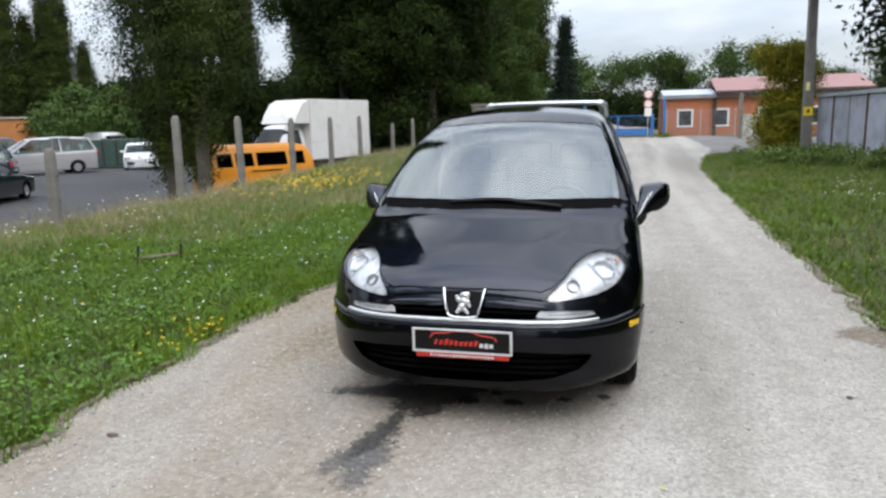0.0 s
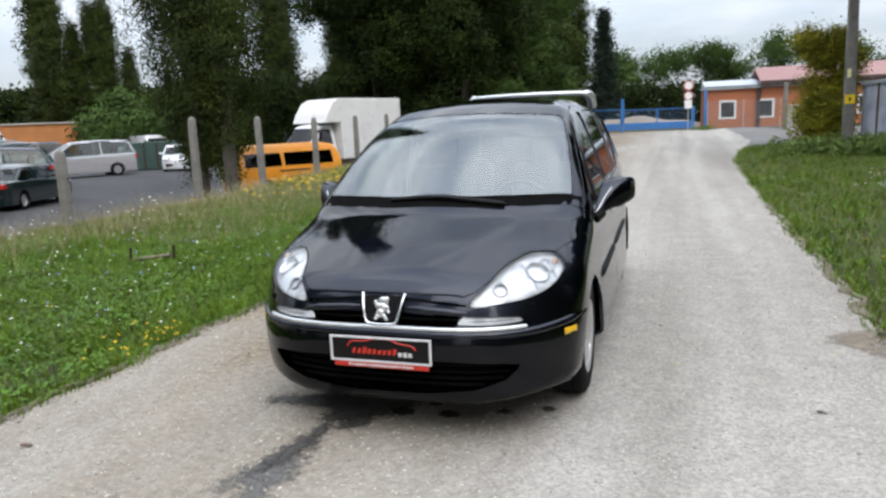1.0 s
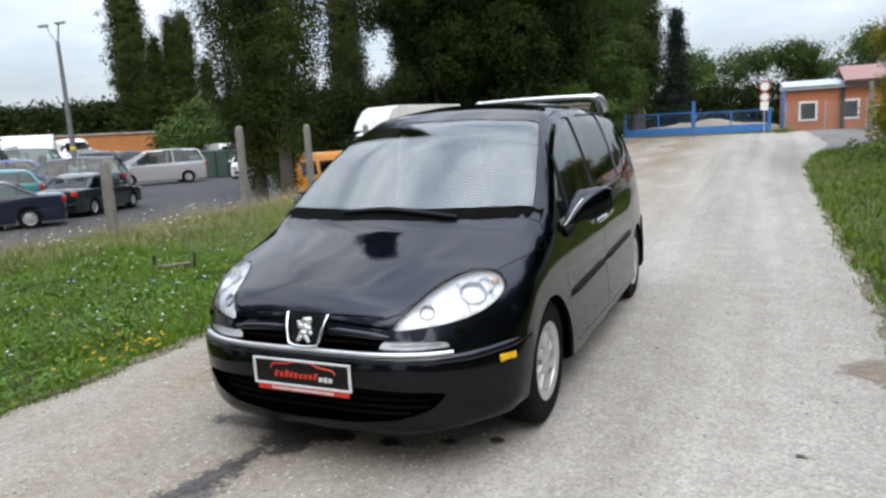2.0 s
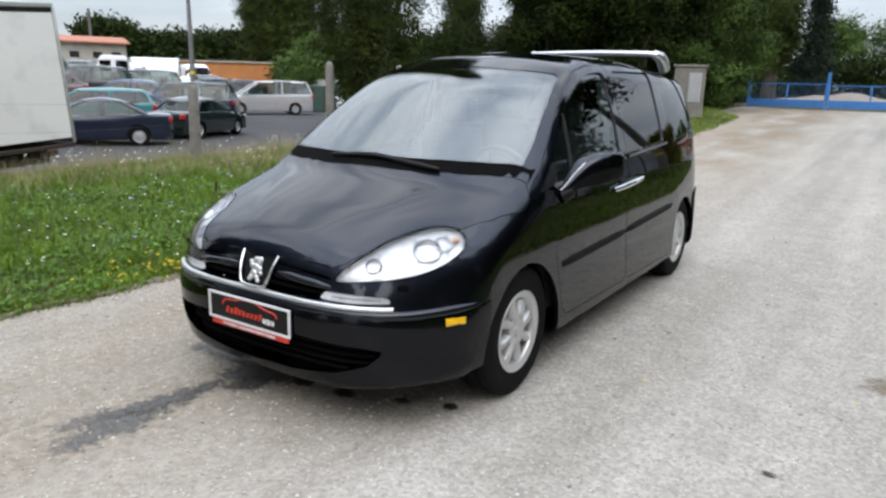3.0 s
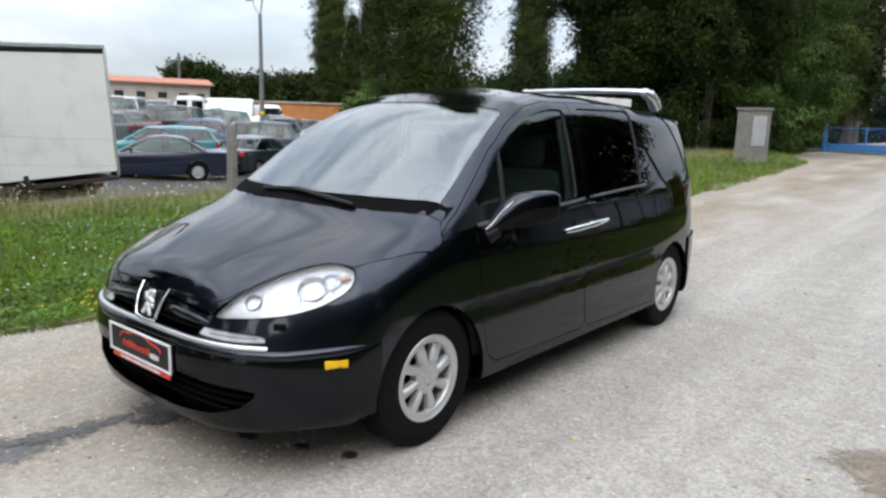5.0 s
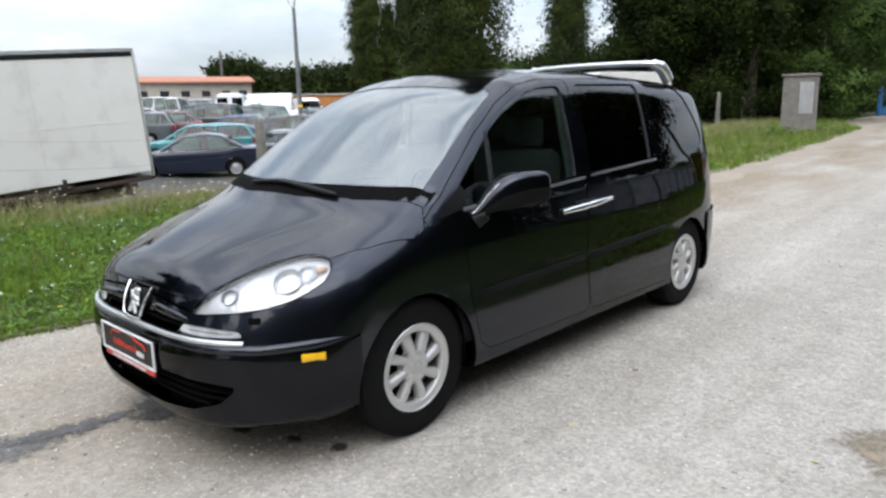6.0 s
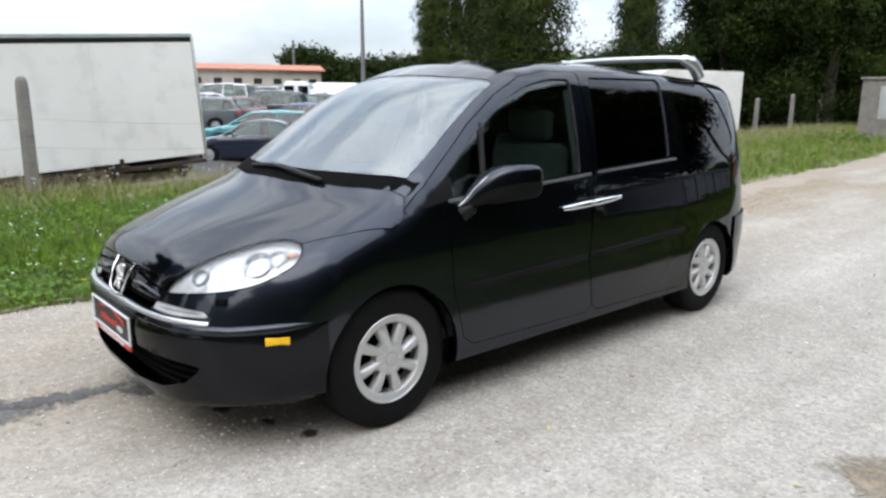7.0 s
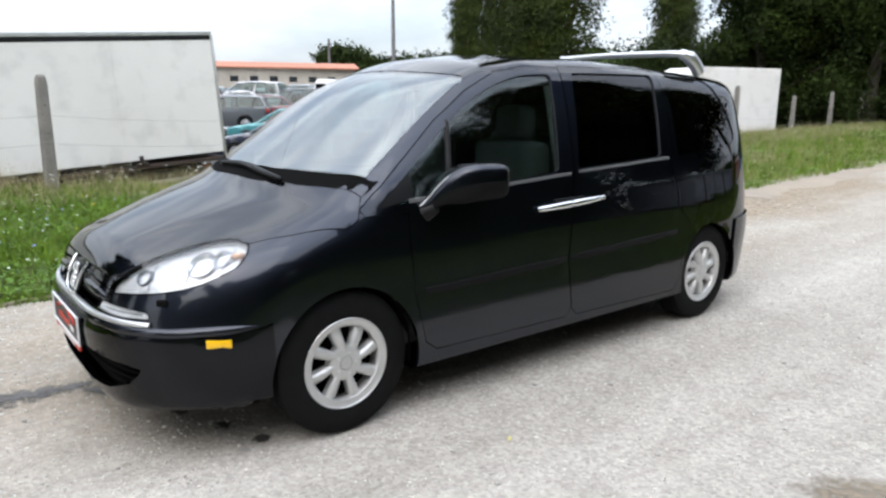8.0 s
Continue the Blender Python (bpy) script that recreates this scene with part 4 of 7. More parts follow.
# mirrors
MIRROR = [(0.395, 0.892, 0.978, 0.010, 0.012), (0.42, 0.906, 0.992, 0.022, 0.024), (0.46, 0.930, 1.034, 0.038, 0.046), (0.50, 0.958, 1.070, 0.056, 0.066), (0.55, 0.982, 1.086, 0.078, 0.086),
          (0.60, 0.995, 1.096, 0.092, 0.088), (0.69, 1.006, 1.098, 0.102, 0.086), (0.735, 1.010, 1.096, 0.103, 0.082), (0.752, 1.010, 1.096, 0.097, 0.076), (0.748, 1.010, 1.096, 0.086, 0.064)]
for s in (1, -1):
    bm = bmesh.new()
    keys = np.array(MIRROR)
    rings = []
    for y in list(np.linspace(0.395, 0.735, 18)) + [0.745, 0.752, 0.748]:
        row = keys[-1] if rings and y < 0.75 and len(rings) == 20 else [np.interp(y, keys[:-1, 0], keys[:-1, k]) for k in range(5)]
        ring = []
        for k in range(28):
            a = math.tau * k / 28
            cx, cz = (math.copysign(abs(q) ** 0.5, q) for q in (math.cos(a), math.sin(a)))
            ring.append(bm.verts.new(((row[1] + row[3] * cx) * s, y, row[2] + row[4] * cz + 0.10 * row[3] * cx)))
        rings.append(ring)
    for p, q in zip(rings, rings[1:]):
        for k in range(28):
            bm.faces.new((p[k], p[(k + 1) % 28], q[(k + 1) % 28], q[k]))
    bm.faces.new(rings[0])
    bm.faces.new(rings[-1])
    bmesh.ops.recalc_face_normals(bm, faces=bm.faces)
    for f in bm.faces:
        c = f.calc_center_median()
        f.material_index = 1 if c.z < np.interp(c.y, keys[:-1, 0], keys[:-1, 2]) + 0.012 else 0
    mirror = part("door_mirror", bm, [PAINT, MOULDING], car, "black housing", 42)
    bm = bmesh.new()
    tube(bm, [(0.890 * s, 0.430, 0.960), (0.935 * s, 0.460, 0.990)], [0.045, 0.030], 12)
    part("mirror_arm", bm, BLACK_PLASTIC, mirror, "", 60)
    bm = bmesh.new()
    tube(bm, spline([((np.interp(y, keys[:-1, 0], keys[:-1, 1]) + 0.35 * np.interp(y, keys[:-1, 0], keys[:-1, 3])) * s, y - 0.006, np.interp(y, keys[:-1, 0], keys[:-1, 2]) + 0.88 * np.interp(y, keys[:-1, 0], keys[:-1, 4])) for y in (0.402, 0.43, 0.46, 0.49, 0.51)], False, 5), 0.0035, 8)
    part("mirror_trim", bm, SATIN, mirror, "thin bright strip", 60)
    part("mirror_glass", boxed((1.008 * s, 0.750, 1.098), (0.165, 0.006, 0.120), 0.001), LAMP_BOWL, mirror)
    bm = bmesh.new()
    rows = []
    for k in range(27):
        t = k / 26
        y = 1.135 + 0.537 * t
        z = 0.914 + 0.024 * t
        e = math.sin(math.pi * min(max(t, 0.03), 0.97)) ** 0.35 * (1 - 0.35 * math.exp(-((t - 0.5) / 0.02) ** 2))
        rows.append((Vector(((surface_x(y, z) + 0.006 + 0.020 * e) * s, y, z)), 0.008 + 0.0125 * e))
    tube(bm, [c for c, r in rows], [r for c, r in rows], 10)
    part("door_handle", bm, CHROME, car, "chrome pull handle", 60)
    bm = boxed(((surface_x(1.40, 0.925) + 0.0) * s, 1.40, 0.928), (0.012, 0.24, 0.055), 0.004)
    part("handle_recess", bm, BLACK_PLASTIC, car, "", 40)
    # quarter pillar in the front window and its blanking triangle
    bm = bmesh.new()
    tube(bm, [((surface_x(0.575 + 0.075 * t, 1.045 + 0.325 * t) - 0.010) * s, 0.575 + 0.075 * t, 1.045 + 0.325 * t) for t in np.linspace(0, 1, 8)], 0.015, 8)
    part("window_divider", bm, BLACK_PLASTIC, car, "", 60)
    piece("blanking_panel", [("INTERSECT", prism(side_outline([(0.15, 0.99), (0.375, 1.03), (0.372, 1.12), (0.345, 1.16)], 0.9 * s), X_WAY, -0.3, 0.3))], BLACK_PLASTIC, car, "", 0.006, 0.016)

# roof hoop across the tail
bm = bmesh.new()
hoop = spline([(-0.585, 3.06, 1.675), (-0.578, 2.97, 1.755), (-0.54, 2.90, 1.788), (-0.40, 2.87, 1.796), (0, 2.85, 1.800), (0.40, 2.87, 1.796), (0.54, 2.90, 1.788), (0.578, 2.97, 1.755), (0.585, 3.06, 1.675)], False, 6)
tube(bm, hoop, [0.046 if abs(p.x) > 0.57 else 0.036 if abs(p.x) > 0.53 else 0.022 for p in hoop], 10)
part("roof_hoop", bm, SATIN, car, "silver bar over the roof", 60)

# wheels
WHEEL_MESH = {}


def wheel_parts(parent, x, y, s):
    w = part("tyre", lathe(bmesh.new(), [(-0.10, 0.205), (-0.107, 0.25), (-0.104, 0.295), (-0.088, 0.322), (-0.06, 0.3295), (-0.045, 0.3295), (-0.043, 0.322), (-0.036, 0.322), (-0.034, 0.330), (0.034, 0.330), (0.036, 0.322), (0.043, 0.322),
                                    (0.045, 0.3295), (0.06, 0.3295), (0.088, 0.322), (0.104, 0.295), (0.107, 0.25), (0.10, 0.205), (0.06, 0.198), (-0.06, 0.198), (-0.10, 0.205)], "x", 64), RUBBER, parent, "", 28, pose(x, y, WHEEL_R))
    bm = lathe(bmesh.new(), [(-0.09, 0.206), (-0.06, 0.185), (0.035, 0.180), (0.075, 0.196), (0.101, 0.208), (0.104, 0.205), (0.100, 0.198), (0.08, 0.188), (0.062, 0.181)], "x", 64)
    bmesh.ops.transform(bm, matrix=Matrix.Diagonal((s, 1, 1, 1)), verts=bm.verts)
    rim = part("rim", bm, ALLOY, w, "silver rim", 40)
    bm = lathe(bmesh.new(), [(0.01, 0.001), (0.01, 0.186)], "x", 48)
    part("brake_backing", bm, LINER, rim)
    ring = lathe(bmesh.new(), [(0.060, 0.168), (0.084, 0.166), (0.094, 0.172), (0.098, 0.184), (0.100, 0.198), (0.094, 0.204)], "x", 64)
    bmesh.ops.transform(ring, matrix=Matrix.Diagonal((s, 1, 1, 1)), verts=ring.verts)
    bmesh.ops.recalc_face_normals(ring, faces=ring.faces)
    part("outer_ring", ring, ALLOY, rim, "", 40)
    if ("spoke", s) not in WHEEL_MESH:
        spoke = bmesh.new()
        rows = []
        for t in np.linspace(0, 1, 9):
            r = 0.050 + 0.136 * t
            half = 0.0195 + 0.011 * t ** 1.4
            out = 0.096 - 0.010 * t + 0.007 * math.sin(math.pi * t)
            twist = 0.012 * (t - 0.5)
            rows.append([spoke.verts.new(Vector((xx * s, r, w_ + twist))) for xx, w_ in ((out - 0.045, -half), (out - 0.012, -half * 0.97), (out - 0.003, -half * 0.72), (out, -half * 0.25), (out - 0.004, half * 0.35), (out - 0.014, half * 0.85), (out - 0.045, half))])
        for p, q in zip(rows, rows[1:]):
            for i in range(6):
                spoke.faces.new((p[i], p[i + 1], q[i + 1], q[i]))
        bmesh.ops.recalc_face_normals(spoke, faces=spoke.faces)
        me = bpy.data.meshes.new("spoke")
        spoke.to_mesh(me)
        spoke.free()
        WHEEL_MESH[("spoke", s)] = finish(me, ALLOY, 50)
    for k in range(8):
        sp = new("spoke", WHEEL_MESH[("spoke", s)])
        sp.parent = rim
        sp.matrix_basis = pose(0, 0, 0, 45 * k + 16)
    bm = lathe(bmesh.new(), [(0.05, 0.082), (0.088, 0.080), (0.094, 0.070), (0.095, 0.045), (0.094, 0.033), (0.090, 0.031), (0.095, 0.029), (0.097, 0.022), (0.098, 0.0005)], "x", 32)
    bmesh.ops.transform(bm, matrix=Matrix.Diagonal((s, 1, 1, 1)), verts=bm.verts)
    bmesh.ops.recalc_face_normals(bm, faces=bm.faces)
    part("hub_cap", bm, ALLOY, rim, "", 40)
    for k in range(5):
        a = math.tau * k / 5
        part("wheel_bolt", boxed((0.094 * s, 0.050 * math.cos(a), 0.050 * math.sin(a)), (0.006, 0.011, 0.011), 0.002), SATIN, rim)


for y in WHEEL_Y:
    for s in (1, -1):
        wheel_parts(car, (0.797 if y == 0 else 0.785) * s, y, s)
        r = 0.362 if y == 0 else 0.351
        bm = bmesh.new()
        lathe(bm, [(0.885, r), (0.50, r), (0.50, 0.05)], "x", 40, (0, 0, 0), math.pi * 1.16)
        bmesh.ops.rotate(bm, cent=(0, 0, 0), matrix=Matrix.Rotation(radians(-14.4), 3, "X"), verts=bm.verts)
        bmesh.ops.transform(bm, matrix=Matrix.Translation((0, y, 0.325)) @ Matrix.Diagonal((s * 0.985, 1, 1, 1)), verts=bm.verts)
        part("arch_liner", bm, LINER, car, "", 40)

# cabin
part("cabin_floor", boxed((0, 1.7, 0.36), (1.70, 3.3, 0.06), 0.01), DASH, car)
bm = bmesh.new()
box(bm, (0, 0.36, 0.86), (1.62, 0.52, 0.36), 0.08)
box(bm, (0, 0.12, 0.98), (1.50, 0.36, 0.10), 0.04)
part("dashboard", bm, DASH, car, "", 40)
bm = bmesh.new()
ring = [(0.185 * math.cos(a), 0.185 * math.sin(a)) for a in np.linspace(0, math.tau, 33)]
tube(bm, [Matrix.Translation((0.38, 0.70, 1.0)) @ Matrix.Rotation(radians(-65), 4, "X") @ Vector((p, q, 0)) for p, q in ring], 0.016, 8)
box(bm, (0.38, 0.66, 0.99), (0.30, 0.06, 0.05), 0.015)
part("steering_wheel", bm, DASH, car, "", 50)
for row, y in enumerate((1.12, 2.02, 2.85)):
    for x in ((-0.42, 0.42) if row != 1 else (-0.48, 0.0, 0.48)):
        bm = bmesh.new()
        wide = 0.54 if row != 1 else 0.45
        box(bm, (x, y, 0.62), (wide, 0.52, 0.16), 0.05)
        box(bm, (x, y + 0.30, 0.93), (wide, 0.15, 0.62), 0.055)
        box(bm, (x, y + 0.33, 1.34), (0.27, 0.10, 0.19), 0.04)
        box(bm, (x, y, 0.46), (wide * 0.7, 0.4, 0.18), 0.02)
        part("seat", bm, SEAT_CLOTH, car, "grey cloth seat", 40)
for s in (1, -1):
    bm = boxed((0.80 * s, 0.85, 0.68), (0.10, 1.0, 0.66), 0.03)
    part("door_lining", bm, DASH, car, "", 40)
    bm = bmesh.new()
    tube(bm, [(0.70 * s, 1.50, 0.6), (0.735 * s, 1.49, 1.1), (0.645 * s, 1.47, 1.55)], 0.022, 8)
    part("belt_strap", bm, mat("grey_trim", (0.42, 0.43, 0.43), 0.7), car, "pale grey pillar trim", 40)
bm = boxed((0.0, 1.0, 1.548), (0.22, 0.05, 0.065), 0.02)
part("inside_mirror", bm, BLACK_PLASTIC, car, "", 40)

# ---- things round the lane ----
CONCRETE = mat("weathered_concrete", (0.235, 0.22, 0.197), 0.92, vary=0.6, scale=5, dark=(0.1428, 0.1386, 0.126), fine=0.4, fine_scale=45, bump=0.5, bump_scale=60, stain=0.4, stain_scale=3)
WIRE = mat("old_wire", (0.12, 0.11, 0.10), 0.6, 0.6, vary=0.3, scale=8)
GALV = mat("galvanised_steel", (0.42, 0.43, 0.44), 0.5, 0.5, vary=0.3, scale=4)
TARP = mat("dirty_white_panel", (0.74, 0.73, 0.70), 0.55, vary=0.45, scale=0.8, dark=(0.64, 0.625, 0.58), stain=0.2, stain_scale=2.5, bump=0.05, bump_scale=5)
DARK_METAL = mat("rusty_dark_steel", (0.03, 0.026, 0.023), 0.8, 0.2, vary=0.6, scale=5, dark=(0.07, 0.035, 0.02), bump=0.3, bump_scale=40)
ALU = mat("aluminium_rail", (0.52, 0.53, 0.52), 0.45, 0.6, vary=0.3, scale=5)
GATE_BLUE = mat("blue_gate_paint", (0.045, 0.19, 0.50), 0.5, vary=0.35, scale=3, fine=0.2, fine_scale=30)
ORANGE_WALL = mat("orange_render", (0.47, 0.165, 0.075), 0.9, vary=0.5, scale=1.2, dark=(0.34, 0.14, 0.08), fine=0.2, fine_scale=40, bump=0.3, bump_scale=60)
GREY_ROOF = mat("pale_metal_roof", (0.50, 0.55, 0.58), 0.45, 0.2, vary=0.3, scale=1.5)
RED_ROOF = mat("faded_red_roof", (0.30, 0.165, 0.155), 0.7, vary=0.5, scale=1.5, dark=(0.23, 0.13, 0.12))
DARK_WOOD = mat("dark_timber", (0.05, 0.037, 0.03), 0.8, vary=0.4, scale=6)
WHITE_PAINT = mat("white_paint", (0.78, 0.78, 0.76), 0.55, vary=0.25, scale=4, dark=(0.6, 0.6, 0.57))
SHED_PANEL = mat("lilac_grey_sheet", (0.50, 0.515, 0.59), 0.6, 0.0, vary=0.4, scale=1.8, dark=(0.2184, 0.2268, 0.2604), stain=0.35, stain_scale=2)
RUST = mat("rust", (0.12, 0.06, 0.035), 0.9, vary=0.5, scale=4, bump=0.3, bump_scale=40)
SIGN_YELLOW = mat("yellow_sign", (0.78, 0.55, 0.01), 0.5, vary=0.1, scale=10)
SIGN_RED = mat("sign_red", (0.42, 0.13, 0.12), 0.5, vary=0.1, scale=10)
CREAM = mat("cream_render", (0.40, 0.365, 0.315), 0.9, vary=0.3, scale=1.0, stain=0.2)
TILE = mat("orange_roof_tile", (0.3864, 0.1596, 0.0966), 0.8, vary=0.4, scale=2.0)
PANE = mat("dark_window_pane", (0.03, 0.035, 0.04), 0.08, spec=0.6, vary=0.2, scale=2)
BRICK_RED = mat("rubble_brown", (0.26, 0.17, 0.12), 0.95, vary=0.5, scale=2)


def fence_post(x, y, top, lean=0.0):
    """A tapering concrete post with a rounded head."""
    z0 = gz(x, y) - 0.25
    h = top - z0
    p = thing("fence_post", "weathered grey concrete fence post standing in the grass", "fence post", pose(x, y, z0, 0, lean, 8), "fence posts along the yard")
    bm = bmesh.new()
    rings = []
    for t, r in ((0, 0.085), (0.5, 0.078), (0.93, 0.070), (0.97, 0.062), (0.992, 0.045), (1.0, 0.018)):
        rings.append([bm.verts.new((r * cx + noise.noise(Vector((x, t * 5, k))) * 0.006, r * cy, t * h)) for k, (cx, cy) in enumerate(((-1, -0.7), (-0.7, -1), (0.7, -1), (1, -0.7), (1, 0.7), (0.7, 1), (-0.7, 1), (-1, 0.7)))])
    for a, b in zip(rings, rings[1:]):
        for k in range(8):
            bm.faces.new((a[k], a[(k + 1) % 8], b[(k + 1) % 8], b[k]))
    bm.faces.new(rings[-1])
    part("shaft", bm, CONCRETE, p, "", 40)
    for zz in (0.55, 0.95, 1.35):
        if zz < h - 0.3:
            part("wire_hook", boxed((0.09, 0, zz + 0.2), (0.03, 0.02, 0.02), 0.004), WIRE, p)
    return p


POSTS = [(-8.1, 0.36, 1.78, 0), (-8.2, 5.0, 1.405, 0.6), (-8.6, 8.92, 1.945, 0.4), (-8.72, 11.68, 1.955, -0.4), (-8.85, 14.8, 1.92, 0.5), (-8.95, 17.9, 1.97, 0.2),
         (-9.05, 20.9, 2.03, -0.3), (-9.2, 25.2, 1.75, 0.3), (-9.3, 28.6, 1.95, 0.2), (-9.4, 31.8, 1.95, -0.3), (-8.0, -3.6, 1.75, 0)]
for q in POSTS:
    fence_post(*q)
order = sorted(POSTS, key=lambda q: q[1])
fence = thing("wire_fence", "sagging old wire strands between concrete posts", "fence", pose(0, 0, 0))
for hgt in (0.35, 0.75, 1.15):
    bm = bmesh.new()
    for a, b in zip(order, order[1:]):
        pts = []
        for t in np.linspace(0, 1, 7):
            x, y = a[0] + (b[0] - a[0]) * t, a[1] + (b[1] - a[1]) * t
            pts.append((x + 0.09, y, gz(a[0], a[1]) * (1 - t) + gz(b[0], b[1]) * t + hgt - 0.10 * math.sin(math.pi * t)))
        tube(bm, pts, 0.0014, 4)
    part("wire_strand", bm, WIRE, fence)

# box trailer behind the fence, nose down
tr = thing("box_trailer", "dirty white box trailer standing behind the fence", "trailer", pose(-9.45, 3.52, 0.40) @ pose(0, 0, 0, -4.1, 0, 181.5))
# its long side faces the lane; local y runs along the box, local x away from the lane
LT, WT, HT = 9.2, 2.4, 2.24
part("body", boxed((WT / 2, LT / 2, HT / 2 + 0.03), (WT, LT, HT - 0.14), 0.015), TARP, tr)
part("top_rail", boxed((WT / 2, LT / 2, HT - 0.02), (WT + 0.03, LT + 0.03, 0.075), 0.012), ALU, tr, "dull aluminium rail")
part("rail_gap", boxed((WT / 2, LT / 2, HT - 0.095), (WT + 0.012, LT + 0.012, 0.075), 0.004), BLACK_PLASTIC, tr, "black seam")
for yy in (0.0, LT):
    part("corner_post", boxed((0.0, yy, HT / 2 - 0.02), (0.05, 0.05, HT - 0.06), 0.012), ALU, tr, "", 40)
part("side_seam", boxed((0.0, LT / 2, 1.02), (0.008, LT, 0.014), 0.003), TARP, tr)
for k in range(5):
    part("panel_seam", boxed((-0.001, 1.75 + 1.8 * k, HT / 2), (0.008, 0.012, HT - 0.2), 0.002), TARP, tr)
part("bottom_rail", boxed((WT / 2, LT / 2, -0.02), (WT + 0.01, LT, 0.07), 0.012), DARK_METAL, tr, "rust-stained dark rail")
for yy in (0.5, 2.2, 3.6, 5.4, 7.3):
    part("cross_member", boxed((WT / 2, yy, -0.14), (WT - 0.1, 0.09, 0.16), 0.01), DARK_METAL, tr)
for xx in (0.55, 1.85):
    part("chassis_rail", boxed((xx, LT / 2, -0.24), (0.10, LT - 0.4, 0.20), 0.01), DARK_METAL, tr)
for yy in (2.6, 3.75):
    for xx in (0.22, 2.18):
        part("wheel", lathe(bmesh.new(), [(-0.12, 0.0), (-0.12, 0.30), (-0.09, 0.42), (0.09, 0.42), (0.12, 0.30), (0.12, 0.0)], "x", 28, (xx, yy, -0.36)), RUBBER, tr, "", 35)
part("tail_lamp", boxed((0.08, 0.35, -0.13), (0.06, 0.16, 0.10), 0.01), RUST, tr)
part("hinge", boxed((-0.012, 1.52, 0.10), (0.03, 0.07, 0.16), 0.01), DARK_METAL, tr)
part("hinge_foot", boxed((-0.012, 1.52, 0.04), (0.03, 0.22, 0.05), 0.01), DARK_METAL, tr)

# concrete meter cabinet on the bank
cb = thing("meter_cabinet", "grey concrete meter cabinet with pale doors in the grass", "cabinet", pose(-5.0, 25.1, gz(-5.0, 25.0) + 0.03, 0, 0, 12))
part("body", boxed((0, 0.3, 1.0), (1.12, 0.55, 2.02), 0.02), CONCRETE, cb)
part("cap", boxed((0, 0.3, 2.06), (1.24, 0.66, 0.09), 0.02), CONCRETE, cb)
part("plinth", boxed((0, 0.3, 0.10), (1.2, 0.62, 0.22), 0.02), CONCRETE, cb)
part("door", boxed((0.22, 0.012, 1.25), (0.46, 0.03, 1.1), 0.01), GALV, cb, "pale grey metal door")

# blue gates across the lane
GY = 42.0
GB = gz(-1.8, GY)


def gate_post(x, top, w=0.16):
    return part("gate_post", boxed((x, 0, (top - 0.2) / 2), (w, w, top + 0.2), 0.015), GATE_BLUE, gate)


gate = thing("double_gate", "bright blue steel double gate with mesh panels, shut", "gate", pose(0, GY, GB))
for x, top in ((-5.95, 2.25), (-1.85, 2.05), (2.35, 1.45), (3.05, 2.35)):
    gate_post(x, top)
MESH_WIRE = mat("blue_mesh_wire", (0.10, 0.20, 0.38), 0.5, vary=0.2, scale=5)
for x0, x1, top in ((-5.85, -1.95, 1.42), (-1.75, 2.25, 1.35)):
    leaf = part("gate_leaf", boxed(((x0 + x1) / 2, 0, 0.34), (x1 - x0, 0.05, 0.42), 0.006), GATE_BLUE, gate, "solid blue kick panel")
    part("top_rail", boxed(((x0 + x1) / 2, 0, top), (x1 - x0, 0.05, 0.05), 0.006), GATE_BLUE, leaf)
    for k in range(3):
        x = x0 + (x1 - x0) * k / 2
        part("upright", boxed((x, 0, (top + 0.5) / 2), (0.09 if k == 1 else 0.05, 0.05, top - 0.5), 0.006), GATE_BLUE, leaf)
    bm = bmesh.new()
    for k in range(1, 40):
        x = x0 + (x1 - x0) * k / 40
        tube(bm, [(x, 0, 0.55), (x, 0, top)], 0.003, 4, False)
    for k in range(1, 9):
        z = 0.55 + (top - 0.55) * k / 9
        tube(bm, [(x0, 0, z), (x1, 0, z)], 0.003, 4, False)
    part("wire_mesh", bm, MESH_WIRE, leaf)
sg = thing("traffic_signs", "round red and white traffic signs stacked on a post", "sign", pose(2.05, GY - 0.5, GB))
part("post", tube(bmesh.new(), [(0, 0, -0.2), (0, 0, 2.95)], 0.035, 10), GALV, sg)
for z, r in ((2.65, 0.30), (2.05, 0.28)):
    part("disc", lathe(bmesh.new(), [(-0.045, 0.0), (-0.045, r)], "y", 32, (0, 0, z)), SIGN_RED, sg)
    part("disc_centre", lathe(bmesh.new(), [(-0.052, 0.0), (-0.052, r * 0.74)], "y", 32, (0, 0, z)), WHITE_PAINT, sg)
part("plate", boxed((0, -0.05, 1.55), (0.42, 0.02, 0.5), 0.005), WHITE_PAINT, sg)

# gatehouse
HY = 43.6
gh = thing("gatehouse", "low orange rendered gatehouse with pale and faded red roofs", "house", pose(0, HY, 0.25))
HALL = 2.72
bm = bmesh.new()
wall = boxed((9.0, 3.5, HALL / 2), (11.9, 7.0, HALL), 0.01)
me = bpy.data.meshes.new("wall")
wall.to_mesh(me)
wall.free()
cuts = []
for wx in (4.40, 6.55, 9.2, 12.0):
    cut = boxed((wx, 0, 1.42), (0.80, 0.3, 0.95))
    cm = bpy.data.meshes.new("cutter")
    cut.to_mesh(cm)
    cut.free()
    cuts.append(("DIFFERENCE", cm))
part("wall", carve(me, cuts), ORANGE_WALL, gh)
